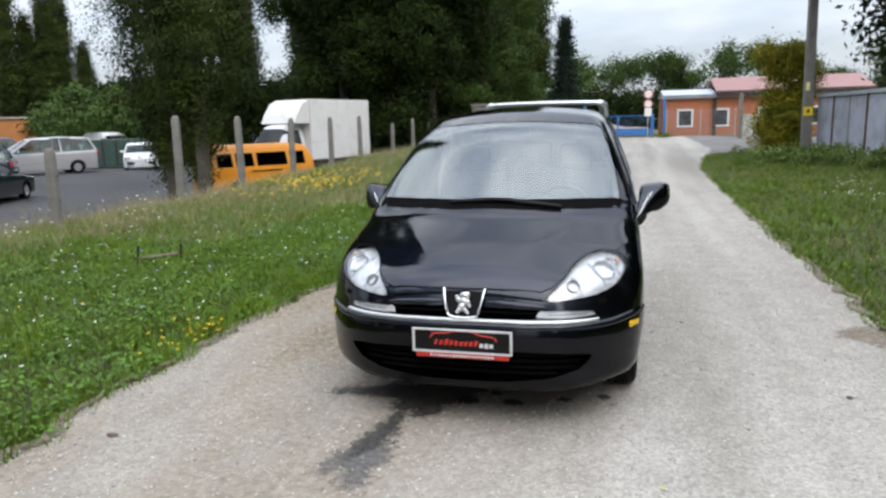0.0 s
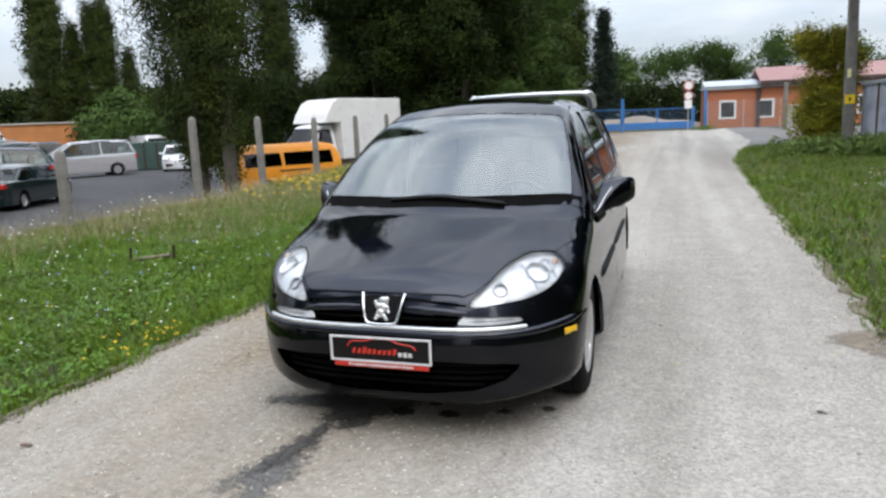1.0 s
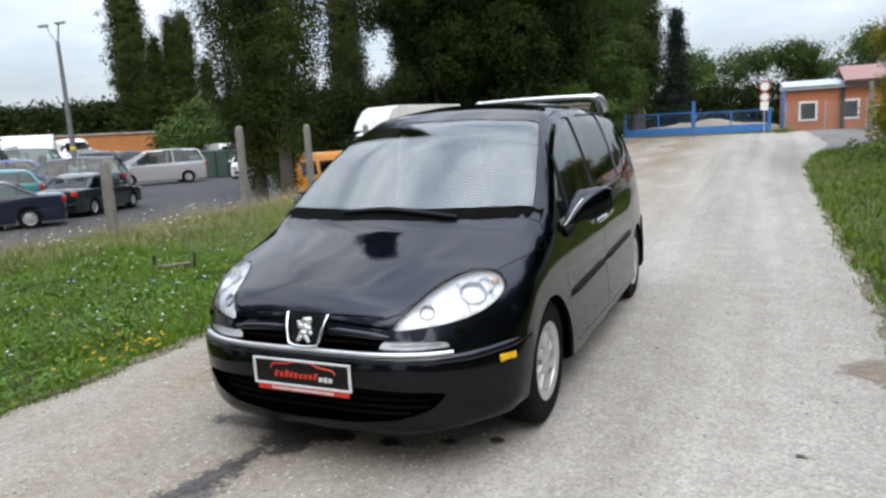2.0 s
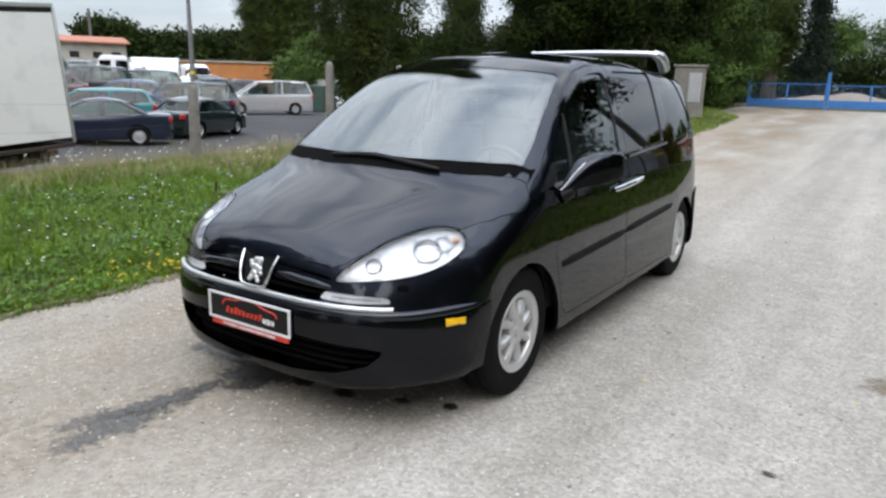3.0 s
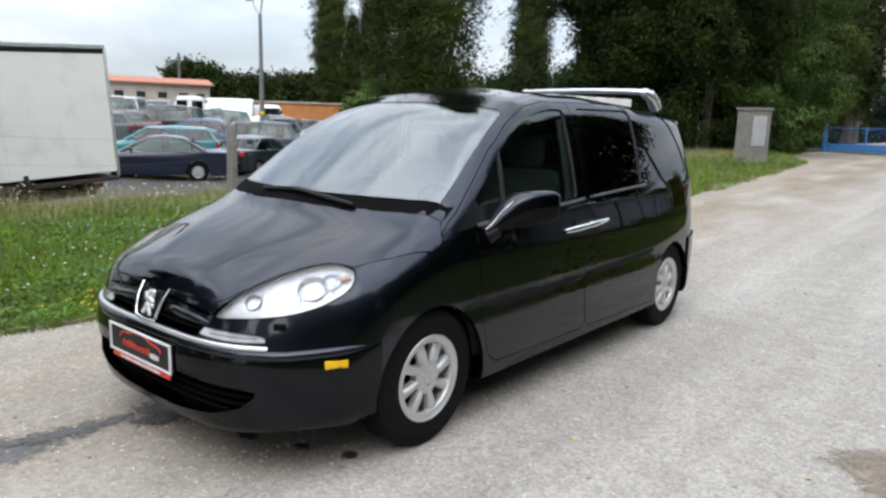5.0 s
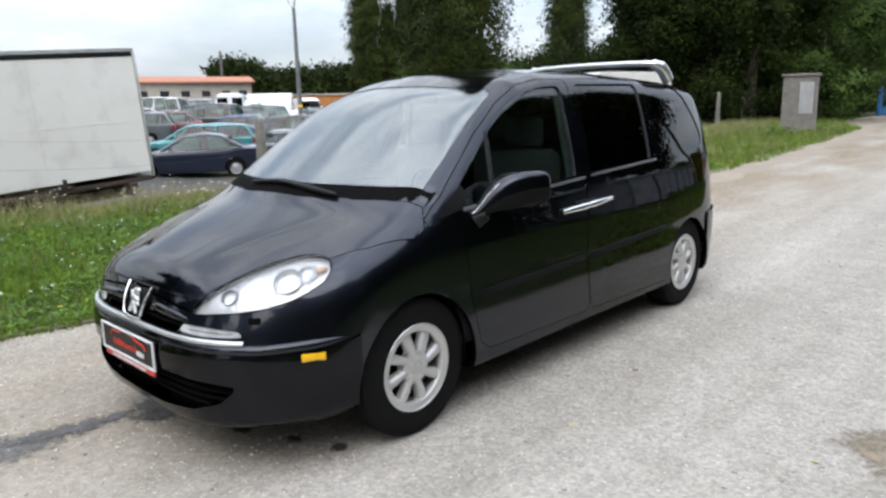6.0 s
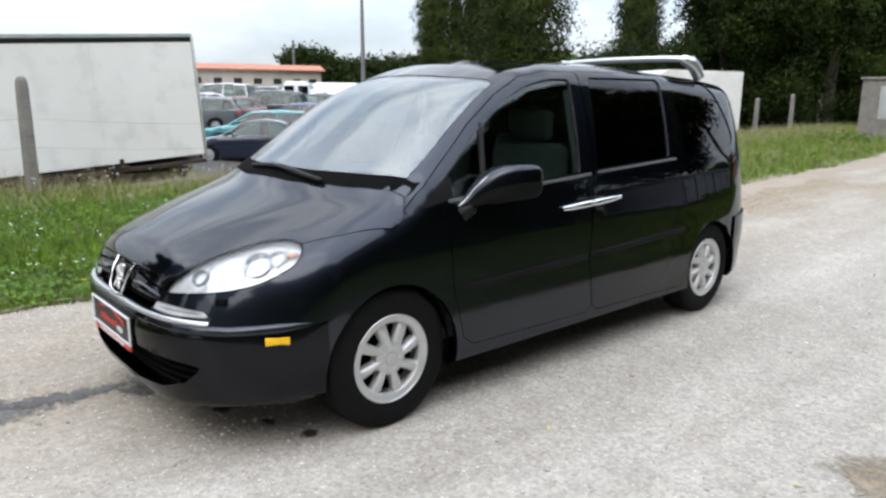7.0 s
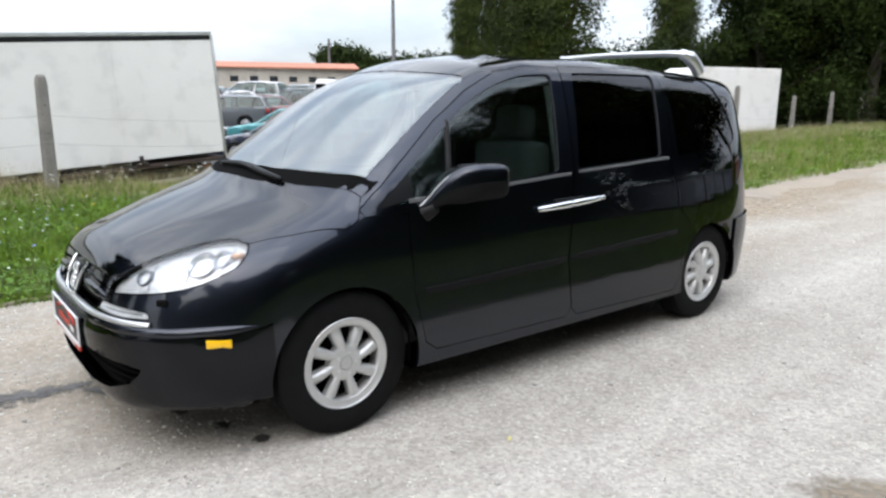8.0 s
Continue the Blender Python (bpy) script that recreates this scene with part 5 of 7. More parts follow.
for wx in (4.40, 6.55, 9.2, 12.0):
    w = part("window", boxed((wx, 0.12, 1.42), (0.80, 0.02, 0.95)), PANE, gh)
    bm = bmesh.new()
    for c, s in (((wx, 0.0, 1.93), (1.0, 0.10, 0.12)), ((wx, 0.0, 0.90), (1.0, 0.12, 0.12)), ((wx - 0.44, 0.0, 1.42), (0.12, 0.10, 1.0)), ((wx + 0.44, 0.0, 1.42), (0.12, 0.10, 1.0))):
        box(bm, c, s, 0.008)
    part("frame", bm, WHITE_PAINT, w, "white frame")
part("plinth", boxed((9.0, -0.03, 0.15), (12.0, 0.1, 0.34), 0.01), CONCRETE, gh)
part("eaves_band", boxed((9.0, -0.14, HALL + 0.04), (12.2, 0.28, 0.20), 0.01), GREY_ROOF, gh, "pale grey eaves band")
bm = bmesh.new()
slab(bm, [(-0.4, HALL + 0.14), (3.6, HALL + 0.62), (7.4, HALL + 0.14)], 3.3, Matrix.Translation((6.3, 0, 0)) @ Matrix.Rotation(radians(90), 4, "Z"))
part("pale_roof", bm, GREY_ROOF, gh, "low pale metal roof")
bm = bmesh.new()
slab(bm, [(-0.5, HALL + 0.22), (3.5, HALL + 1.32), (7.5, HALL + 0.22), (3.5, HALL + 1.17)], 9.0, Matrix.Translation((15.2, 0, 0)) @ Matrix.Rotation(radians(90), 4, "Z"))
part("red_roof", bm, RED_ROOF, gh, "faded red pitched roof")
bm = bmesh.new()
slab(bm, [(-0.3, HALL + 0.15), (3.5, HALL + 1.12), (7.3, HALL + 0.12)], 8.6, Matrix.Translation((15.0, 0, 0)) @ Matrix.Rotation(radians(90), 4, "Z"))
part("gable", bm, DARK_WOOD, gh, "dark timber gable")
part("fascia", boxed((10.7, -0.42, HALL + 0.16), (9.0, 0.08, 0.34), 0.01), DARK_WOOD, gh, "dark timber board under the eaves")
part("downpipe", boxed((6.15, -0.1, 1.5), (0.22, 0.2, 2.9), 0.02), DARK_WOOD, gh)
PALE_CONCRETE = mat("whitewashed_concrete", (0.50, 0.485, 0.45), 0.9, vary=0.6, scale=2.5, dark=(0.30, 0.285, 0.25), stain=0.3, stain_scale=3, bump=0.3, bump_scale=50)
lw = thing("garden_wall", "stained whitewashed concrete wall before the gatehouse", "wall", pose(7.6, 38.5, gz(7.6, 38.5) - 0.1))
for k in range(3):
    part("panel", boxed((1.05 * k, 0, 0.72), (1.0, 0.12, 1.5), 0.015), PALE_CONCRETE, lw)
part("post", boxed((-0.62, 0, 1.3), (0.2, 0.2, 2.7), 0.015), CONCRETE, lw)
mf = thing("mesh_fence", "grey wire mesh fence on thin posts before the gatehouse", "fence", pose(3.15, 41.6, GB - 0.05))
for k in range(3):
    part("post", tube(bmesh.new(), [(2.0 * k, 0, -0.2), (2.0 * k, 0, 1.75)], 0.03, 8), GALV, mf, "", 50)
for k in range(2):
    bm = bmesh.new()
    for j in range(26):
        x = 2.0 * k + 2.0 * j / 25
        tube(bm, [(x, 0, 0.05), (x, 0, 1.65)], 0.0035, 4, False)
    for j in range(18):
        z = 0.08 + 1.57 * j / 17
        tube(bm, [(2.0 * k, 0, z), (2.0 * k + 2.0, 0, z)], 0.0035, 4, False)
    part("wire_mesh", bm, GALV, mf)
rb = thing("rubble_mound", "mound of pale brown rubble beyond the gate", "mound", pose(-2.0, 52, 0.4))
bm = bmesh.new()
bmesh.ops.create_grid(bm, x_segments=26, y_segments=10, size=1)
for v in bm.verts:
    x, y = v.co.x * 7, v.co.y * 3
    e = max(0.0, 1 - v.co.x ** 2) * max(0.0, 1 - v.co.y ** 2)
    v.co = (x, y, e * (1.0 + 0.5 * noise.noise(Vector((x * 0.5, y * 0.5, 3)))) - 0.05)
part("mound", bm, SAND, rb, "", 60)

# concrete pole on the right verge
pl = thing("power_pole", "tall grey concrete power pole with a yellow warning plate", "pole", pose(6.1, 19.2, gz(6.1, 19.2) - 0.3, 0, -0.6, 0))
bm = bmesh.new()
box(bm, (0, 0, 5.0), (0.24, 0.28, 10.0), 0.02)
for v in bm.verts:
    k = 1.14 - 0.34 * v.co.z / 10
    v.co.x, v.co.y = v.co.x * k, v.co.y * k
part("shaft", bm, CONCRETE, pl, "", 40)
plate_w = part("warning_plate", boxed((-0.02, -0.165, 1.82), (0.25, 0.02, 0.26), 0.004), SIGN_YELLOW, pl, "yellow plate")
part("mark", boxed((-0.02, -0.178, 1.82), (0.06, 0.006, 0.10), 0.002), PLATE_BLACK, plate_w)
part("small_plate", boxed((-0.06, -0.165, 2.55), (0.10, 0.02, 0.24), 0.004), mat("pale_yellow", (0.75, 0.72, 0.35), 0.5), pl)
bm = bmesh.new()
box(bm, (0, -0.05, 9.4), (1.8, 0.1, 0.12), 0.01)
part("cross_arm", bm, GALV, pl)

# sheet-metal shed on the right
sh = thing("metal_shed", "lilac-grey sheet-metal shed with rusty foot behind the verge", "shed", pose(7.0, 21.6, gz(7, 21) - 0.05, 0, 0, -84))
LS, HS = 7.2, 2.0
part("roof", boxed((LS / 2, 1.4, HS + 0.06), (LS + 0.2, 3.0, 0.10), 0.01), GREY_ROOF, sh)
part("foot", boxed((LS / 2, 1.4, 0.12), (LS, 2.8, 0.24), 0.01), RUST, sh, "rusty foot rail")
for k in range(6):
    p = part("panel", boxed((0.6 + 1.2 * k, 0.0, 1.1), (1.17, 0.03, 1.8), 0.006), SHED_PANEL, sh)
    bm = bmesh.new()
    for j in range(7):
        box(bm, (0.6 + 1.2 * k - 0.48 + 0.16 * j, -0.018, 1.1), (0.03, 0.02, 1.76), 0.005)
    part("ribs", bm, SHED_PANEL, p)
for k in range(7):
    part("upright", boxed((1.2 * k, -0.02, 1.05), (0.07, 0.07, 2.0), 0.008), RUST if k % 2 else GALV, sh)
part("end_wall", boxed((0.0, 1.4, 1.05), (0.03, 2.8, 1.9), 0.006), SHED_PANEL, sh)
part("end_wall", boxed((LS, 1.4, 1.05), (0.03, 2.8, 1.9), 0.006), SHED_PANEL, sh)
part("back_wall", boxed((LS / 2, 2.8, 1.05), (LS, 0.03, 1.9), 0.006), SHED_PANEL, sh)

# litter in the grass: an old pipe bracket
br = thing("scrap_bracket", "grey scrap pipe with dark upright stubs in the grass", "scrap", pose(-4.75, 2.95, gz(-4.75, 2.95) + 0.03, 0, 0, 28))
part("pipe", tube(bmesh.new(), [(-0.24, 0, 0.02), (0.22, 0, 0.05)], 0.024, 10), mat("rusty_pipe", (0.20, 0.19, 0.16), 0.8, vary=0.9, scale=14, dark=(0.10, 0.045, 0.02)), br, "rusty pale pipe", 50)
for x in (-0.26, 0.24):
    part("stub", tube(bmesh.new(), [(x, 0.02, -0.1), (x + 0.02, 0.03, 0.17)], 0.016, 8), DARK_METAL, br, "dark stub", 50)

# oil and water stain on the road, drawn by ragged outlines
def worn_through(m, scale, lo, hi):
    """Lets the surface below show through in ragged holes, more so towards the rim."""
    n, l = m.node_tree.nodes, m.node_tree.links
    co = n.new("ShaderNodeTexCoord")
    rim = n.new("ShaderNodeAttribute")
    rim.attribute_name = "wet"
    last = rim.outputs["Fac"]
    for sc, weight in ((scale, 1.25), (scale * 5, 1.05)):
        t = n.new("ShaderNodeTexNoise")
        t.inputs["Scale"].default_value, t.inputs["Detail"].default_value, t.inputs["Roughness"].default_value = sc, 6.0, 0.65
        l.new(co.outputs["Object"], t.inputs["Vector"])
        k = n.new("ShaderNodeMath")
        k.operation = "MULTIPLY_ADD"
        k.inputs[1].default_value = weight
        l.new(t.outputs["Fac"], k.inputs[0])
        l.new(last, k.inputs[2])
        last = k.outputs[0]
    r = n.new("ShaderNodeMapRange")
    r.inputs[1].default_value, r.inputs[2].default_value = 1.15 + lo, 1.15 + hi
    l.new(last, r.inputs[0])
    l.new(r.outputs[0], n["Principled BSDF"].inputs["Alpha"])
    return m


STAIN = worn_through(mat("wet_stain", (0.040, 0.037, 0.034), 0.5, vary=0.7, scale=9, dark=(0.105, 0.10, 0.092), fine=0.6, fine_scale=60), 9, 0.46, 0.74)
STAIN_PALE = worn_through(mat("drying_stain", (0.115, 0.112, 0.108), 0.8, vary=0.6, scale=12, dark=(0.17, 0.165, 0.155), fine=0.4, fine_scale=60), 6, 0.40, 0.85)
DRIP = worn_through(mat("oil_drip", (0.020, 0.016, 0.013), 0.5, vary=0.5, scale=20), 12, 0.30, 0.60)
DIRT = worn_through(mat("loose_dirt", (0.28, 0.232, 0.172), 0.95, vary=0.5, scale=6, fine=0.5, fine_scale=50), 7, 0.62, 1.15)


def puddle(name, pts, material, label, lift, rim=0.10, step=0.02):
    """A thin patch on the road that thins out towards its ragged rim."""
    th = thing(name, label, "stain", pose(0, 0, 0))
    line = np.array([(p.x, p.y) for p in spline([(x, y, 0) for x, y in pts], True, 8)])
    lo, hi = line.min(0) - rim, line.max(0) + rim
    gx, gy = np.meshgrid(np.arange(lo[0], hi[0], step), np.arange(lo[1], hi[1], step), indexing="ij")
    p = np.stack([gx.ravel(), gy.ravel()], -1)
    a, b = line, np.roll(line, -1, 0)
    ab = b - a
    t = np.clip(((p[:, None] - a) * ab).sum(-1) / np.maximum((ab * ab).sum(-1), 1e-9), 0, 1)
    d = np.sqrt((((a + t[..., None] * ab) - p[:, None]) ** 2).sum(-1)).min(1)
    cross = (a[:, 1] > p[:, None, 1]) != (b[:, 1] > p[:, None, 1])
    at = a[:, 0] + (p[:, None, 1] - a[:, 1]) / np.where(np.abs(ab[:, 1]) < 1e-9, 1e-9, ab[:, 1]) * ab[:, 0]
    inside = (cross & (p[:, None, 0] < at)).sum(1) % 2 == 1
    wet = np.clip(0.5 + np.where(inside, d, -d) / (2 * rim), 0, 1)
    m, n = gx.shape
    k = (np.arange(m - 1)[:, None] * n + np.arange(n - 1)).ravel()
    f = np.stack([k, k + n, k + n + 1, k + 1], -1)
    f = f[wet[f].max(1) > 0.02]
    me = quick_mesh("patch", np.column_stack([p, np.full(len(p), lift)]), f.ravel(), 4)
    me.attributes.new("wet", "FLOAT", "POINT").data.foreach_set("value", wet.astype(np.float32))
    part("patch", me, material, th)


puddle("wet_stain", [(-0.90, -0.50), (-0.62, -0.38), (-0.30, -0.30), (0.02, -0.34), (-0.10, -0.56), (-0.24, -0.84), (-0.36, -0.80), (-0.33, -1.05), (-0.40, -1.30), (-0.50, -1.36), (-0.52, -1.15), (-0.46, -0.90), (-0.48, -0.66), (-0.70, -0.60), (-0.86, -0.62)], STAIN, "dark wet oil stain on the pale road", 0.006, 0.13)
puddle("pale_stain", [(-0.52, -1.30), (-0.38, -1.16), (-0.28, -1.22), (-0.30, -1.45), (-0.32, -1.62), (-0.40, -1.66), (-0.48, -1.50), (-0.60, -1.52)], STAIN_PALE, "drying grey stain on the road", 0.004, 0.12)
for k, (x, y, r) in enumerate(((-0.06, -0.54, 0.055), (0.20, -0.52, 0.05), (0.50, -0.42, 0.035), (0.08, -0.40, 0.03), (0.72, -0.34, 0.035))):
    puddle("oil_drip", [(x - r, y), (x - r * 0.4, y + r * 0.7), (x + r * 0.8, y + r * 0.5), (x + r, y - r * 0.2), (x, y - r * 0.8)], DRIP, "small dark oil drip on the road", 0.005, 0.035, 0.008)
puddle("dirt_patch", [(2.30, 1.15), (2.42, 1.42), (2.66, 1.58), (2.95, 1.4), (2.9, 0.7), (2.72, 0.5), (2.62, 0.8), (2.45, 1.0)], DIRT, "brown earth patch on the road edge", 0.005, 0.12)

# loose gravel on the road
rp = np.random.default_rng(211)
count = 46000
px = rp.uniform(-2.5, 2.9, count) - np.abs(rp.normal(0, 0.9, count)) * (rp.uniform(0, 1, count) < 0.45)
py = -3.6 + 12.6 * rp.uniform(0, 1, count) ** 1.7
keep = (px > np.array([lane_left(v) for v in py]) + 0.03) & (px < np.array([lane_right(v) for v in py]) - 0.03)
px, py = px[keep], py[keep]
pr = 0.0046 * np.exp(rp.normal(0.0, 0.45, len(px)))
turn = rp.uniform(0, math.tau, len(px))
shape = np.array([(1, 0, 0.2), (0.25, 0.75, 0.1), (-0.8, 0.3, 0.25), (-0.35, -0.8, 0.1), (0.1, 0.05, 0.5), (0.0, 0.0, -0.6)])
cs, sn = np.cos(turn)[:, None], np.sin(turn)[:, None]
stones = np.stack([px[:, None] + pr[:, None] * (shape[:, 0] * cs - shape[:, 1] * sn), py[:, None] + pr[:, None] * (shape[:, 0] * sn + shape[:, 1] * cs), ground_z(px, py)[:, None] + pr[:, None] * (shape[:, 2] + 0.1)], -1).reshape(-1, 3)
tri = np.array([(0, 1, 4), (1, 2, 4), (2, 3, 4), (3, 0, 4), (1, 0, 5), (2, 1, 5), (3, 2, 5), (0, 3, 5)])
gravel = part("loose_gravel", quick_mesh("loose_gravel", stones, (tri.ravel()[None] + 6 * np.arange(len(px))[:, None]).ravel(), 3), mat("gravel_stone", (0.50, 0.480, 0.445), 0.9, island=0.42))
tagged(gravel, "loose pale gravel scattered over the road", "gravel", kind="stuff")

# ---- vehicles in the yard ----
def coat_of(name, c, metal=0.3):
    return mat(name, c, 0.28, metal, vary=0.15, scale=6, coat=1.0)


def box_field(lines, half, nose, tail, low, tumble, belt, ro=0.08):
    """A smooth body below a roof line, between two ends."""
    tab = curve_table(lines, 0.05, -3.6, 3.6)

    def f(x, y, z):
        ax = np.abs(x)
        t = np.interp(y, *tab)
        sl = (np.interp(y + 0.02, *tab) - np.interp(y - 0.02, *tab)) / 0.04
        top = (z - t + 0.05 * ax * ax) / np.sqrt(1 + sl * sl)
        u = z - 0.55
        w = half - 0.10 * u * u - np.where(z > belt, tumble * (z - belt), 0)
        q = np.clip(ax / half, 0, 2)
        fn = (nose + 0.22 * q ** 3 + 0.10 * np.clip(z - 0.6, 0, 1) + 0.15 * np.clip(0.35 - z, 0, 1) - y)
        ft = (y - (tail - 0.16 * q ** 4 - 0.05 * np.clip(z - 0.8, 0, 2)))
        g = smax(smax(top, ax - w, ro), smax(fn, ft, 0.02), ro)
        return smax(g, low - z, 0.05)
    return f


TYPES = {
    # length, width, roofline, glass line (y0 base, roof from, roof to, base), roof height, belt
    "sedan": (4.55, 1.74, [(-2.4, 0.62), (-2.1, 0.74), (-0.95, 0.93), (1.25, 0.97), (1.75, 1.0), (2.2, 0.97), (2.4, 0.90)], (-0.95, -0.15, 0.85, 1.65), 1.42, 0.92),
    "estate": (4.45, 1.74, [(-2.4, 0.62), (-2.1, 0.75), (-0.95, 0.95), (2.3, 1.0)], (-0.95, -0.2, 1.85, 2.16), 1.46, 0.95),
    "hatch": (4.0, 1.70, [(-2.2, 0.62), (-1.9, 0.76), (-0.9, 0.96), (2.1, 1.02)], (-0.95, -0.15, 1.3, 1.85), 1.46, 0.96),
    "mpv": (4.75, 1.86, [(-2.6, 0.72), (-2.2, 0.86), (-1.35, 1.05), (2.5, 1.12)], (-1.4, -0.45, 2.0, 2.28), 1.74, 1.05),
    "suv": (4.6, 1.82, [(-2.5, 0.80), (-2.2, 0.95), (-0.95, 1.08), (2.4, 1.14)], (-0.95, -0.25, 1.95, 2.22), 1.76, 1.08),
}
RIM_GREY = mat("far_rim", (0.45, 0.45, 0.46), 0.4, 0.5, vary=0.2, scale=10)
YARD_GLASS = glass_mat("yard_car_glass", (0.42, 0.52, 0.50), 0.02, 0.8, 0.05)
LAMP_CLEAR = mat("yard_lamp", (0.65, 0.66, 0.66), 0.15, 0.4, vary=0.2, scale=20)
PROTO = {}


def yard_wheel(parent, x, y, r, s):
    w = part("wheel", PROTO.get(("tyre", r)) or lathe(bmesh.new(), [(-0.10, r * 0.6), (-0.10, r * 0.93), (-0.07, r), (0.07, r), (0.10, r * 0.93), (0.10, r * 0.6)], "x", 28), [] if ("tyre", r) in PROTO else RUBBER, parent, "", None, pose(x, y, r))
    PROTO[("tyre", r)] = w.data
    if ("rim", r) not in PROTO:
        bm = lathe(bmesh.new(), [(-0.07, r * 0.62), (0.07, r * 0.62), (0.085, r * 0.60), (0.05, r * 0.52), (0.07, r * 0.2), (0.075, 0.001)], "x", 28)
        for k in range(7):
            a = math.tau * k / 7
            box(bm, (0.07, r * 0.38 * math.cos(a), r * 0.38 * math.sin(a)), (0.02, r * 0.12, r * 0.12), 0.004)
        me = bpy.data.meshes.new("rim")
        bm.to_mesh(me)
        bm.free()
        PROTO[("rim", r)] = finish(me, RIM_GREY)
    rim = new("rim", PROTO[("rim", r)])
    rim.parent = w
    if s < 0:
        rim.rotation_euler.z = math.pi


def yard_car(kind, x, y, heading, paint, label):
    """A parked car; heading turns it from facing along -y."""
    L, W, line, (g0, g1, g2, g3), H, belt = TYPES[kind]
    at = pose(x, y, gz(x, y) - 0.01, 0, 0, heading)
    c = thing("parked_car", label, "car", at, "cars in the yard")
    if kind not in PROTO:
        f = box_field(line, W / 2, -L / 2, L / 2, 0.2, 0.25, belt)
        p, fa = closed_skin(f, ((-W / 2, W / 2), (-L / 2, L / 2), (0.2, 1.0)), (0, 0.5), (-L / 2 + 0.6, L / 2 - 0.6), 0.09)
        me = quick_mesh("body", p, fa.ravel(), 4)
        arch_cuts = []
        for yy in (-L * 0.30, L * 0.285):
            bm = lathe(bmesh.new(), [(-1.3, 0.0), (-1.3, 0.345), (1.3, 0.345), (1.3, 0.0)], "x", 28, (0, yy, 0.31))
            bmesh.ops.remove_doubles(bm, verts=bm.verts, dist=1e-5)
            bmesh.ops.recalc_face_normals(bm, faces=bm.faces)
            cm = bpy.data.meshes.new("cutter")
            bm.to_mesh(cm)
            bm.free()
            arch_cuts.append(("DIFFERENCE", cm))
        body_me = finish(carve(me, arch_cuts), [], 35)
        gl = curve_table([(g0 - 0.6, belt - 0.4), (g0, belt), (g1, H - 0.05), ((g1 + g2) / 2, H), (g2, H - 0.06), (g3, belt), (g3 + 0.5, belt - 0.5)], 0.04, -3.6, 3.6)

        def gf(xx, yy, zz):
            ax = np.abs(xx)
            t = np.interp(yy, *gl)
            sl = (np.interp(yy + 0.02, *gl) - np.interp(yy - 0.02, *gl)) / 0.04
            top = (zz - t + 0.06 * ax * ax) / np.sqrt(1 + sl * sl)
            return smax(smax(top, ax - (W / 2 - 0.05 - 0.40 * (zz - belt)), 0.07), belt - 0.12 - zz, 0.02)
        gp, gfa = closed_skin(gf, ((-0.7, 0.7), (g0, g3), (belt - 0.1, H)), (0, belt + 0.12), (g1 - 0.2, g2 + 0.1), 0.09)
        gn = field_normals(gf, gp)
        glass_me = finish(quick_mesh("glass", gp, gfa.ravel(), 4), YARD_GLASS, 40)
        mid = gp[gfa].mean(1)
        keep = (gn[gfa].mean(1)[:, 2] > 0.55) & (mid[:, 2] > H - 0.16)
        lift = gp + gn * 0.012
        roof_me = finish(quick_mesh("roof", lift, gfa[keep].ravel(), 4), [], 40)
        pill = []
        for (ya, yb) in ((g0 + 0.03, g1 + 0.02), ((g1 + g2) / 2 - 0.05, (g1 + g2) / 2 - 0.05), (g3 - 0.03, g2 - 0.02)):
            for s in (1, -1):
                bm = bmesh.new()
                pts = []
                for t in np.linspace(0, 1, 6):
                    zz = belt - 0.02 + (H - 0.07 - belt) * t
                    xx = W / 2 - 0.05 - 0.40 * (zz - belt) - 0.012 - 0.02 * t
                    pts.append((xx * s, ya + (yb - ya) * t, zz))
                tube(bm, pts, 0.035, 6)
                me2 = bpy.data.meshes.new("pillar")
                bm.to_mesh(me2)
                bm.free()
                pill.append(me2)
        PROTO[kind] = (body_me, glass_me, roof_me, pill)
    body_me, glass_me, roof_me, pill = PROTO[kind]
    for nm, me in (("body", body_me.copy()), ("roof", roof_me.copy())):
        part(nm, me, paint, c)
    part("glasshouse", glass_me, [], c, "greenish windows")
    if ("inside", kind) not in PROTO:
        bm = box(bmesh.new(), (0, (g0 + g3) / 2, belt - 0.06), (W - 0.32, g3 - g0 - 0.5, 0.10), 0.03)
        for yy in (g1 + 0.45, (g1 + g2) / 2 + 0.75):
            for xx in (-0.36, 0.36):
                box(bm, (xx, yy, belt + 0.10), (0.46, 0.14, 0.36), 0.05)
                box(bm, (xx, yy + 0.02, belt + 0.32), (0.24, 0.09, 0.14), 0.03)
        me = bpy.data.meshes.new("seats")
        bm.to_mesh(me)
        bm.free()
        PROTO[("inside", kind)] = finish(me, DASH)
    seats = new("seats", PROTO[("inside", kind)])
    seats.parent = c
    for me in pill:
        part("pillar", me.copy(), paint, c)
    for yy in (-L * 0.30, L * 0.285):
        for s in (1, -1):
            yard_wheel(c, (W / 2 - 0.12) * s, yy, 0.31, s)
    zl = {"sedan": 0.66, "estate": 0.68, "hatch": 0.70, "mpv": 0.78, "suv": 0.85}[kind]
    for s in (1, -1):
        part("headlamp", boxed(((W / 2 - 0.25) * s, -L / 2 + 0.13, zl), (0.34, 0.16, 0.13), 0.04, -18 * s), LAMP_CLEAR, c)
        part("tail_lamp", boxed(((W / 2 - 0.17) * s, L / 2 - 0.09, zl + 0.14), (0.26, 0.12, 0.16), 0.03, 14 * s), RED_LENS, c)
        part("door_mirror", boxed(((W / 2 + 0.05) * s, g0 + 0.35, belt + 0.06), (0.16, 0.09, 0.11), 0.03), paint, c)
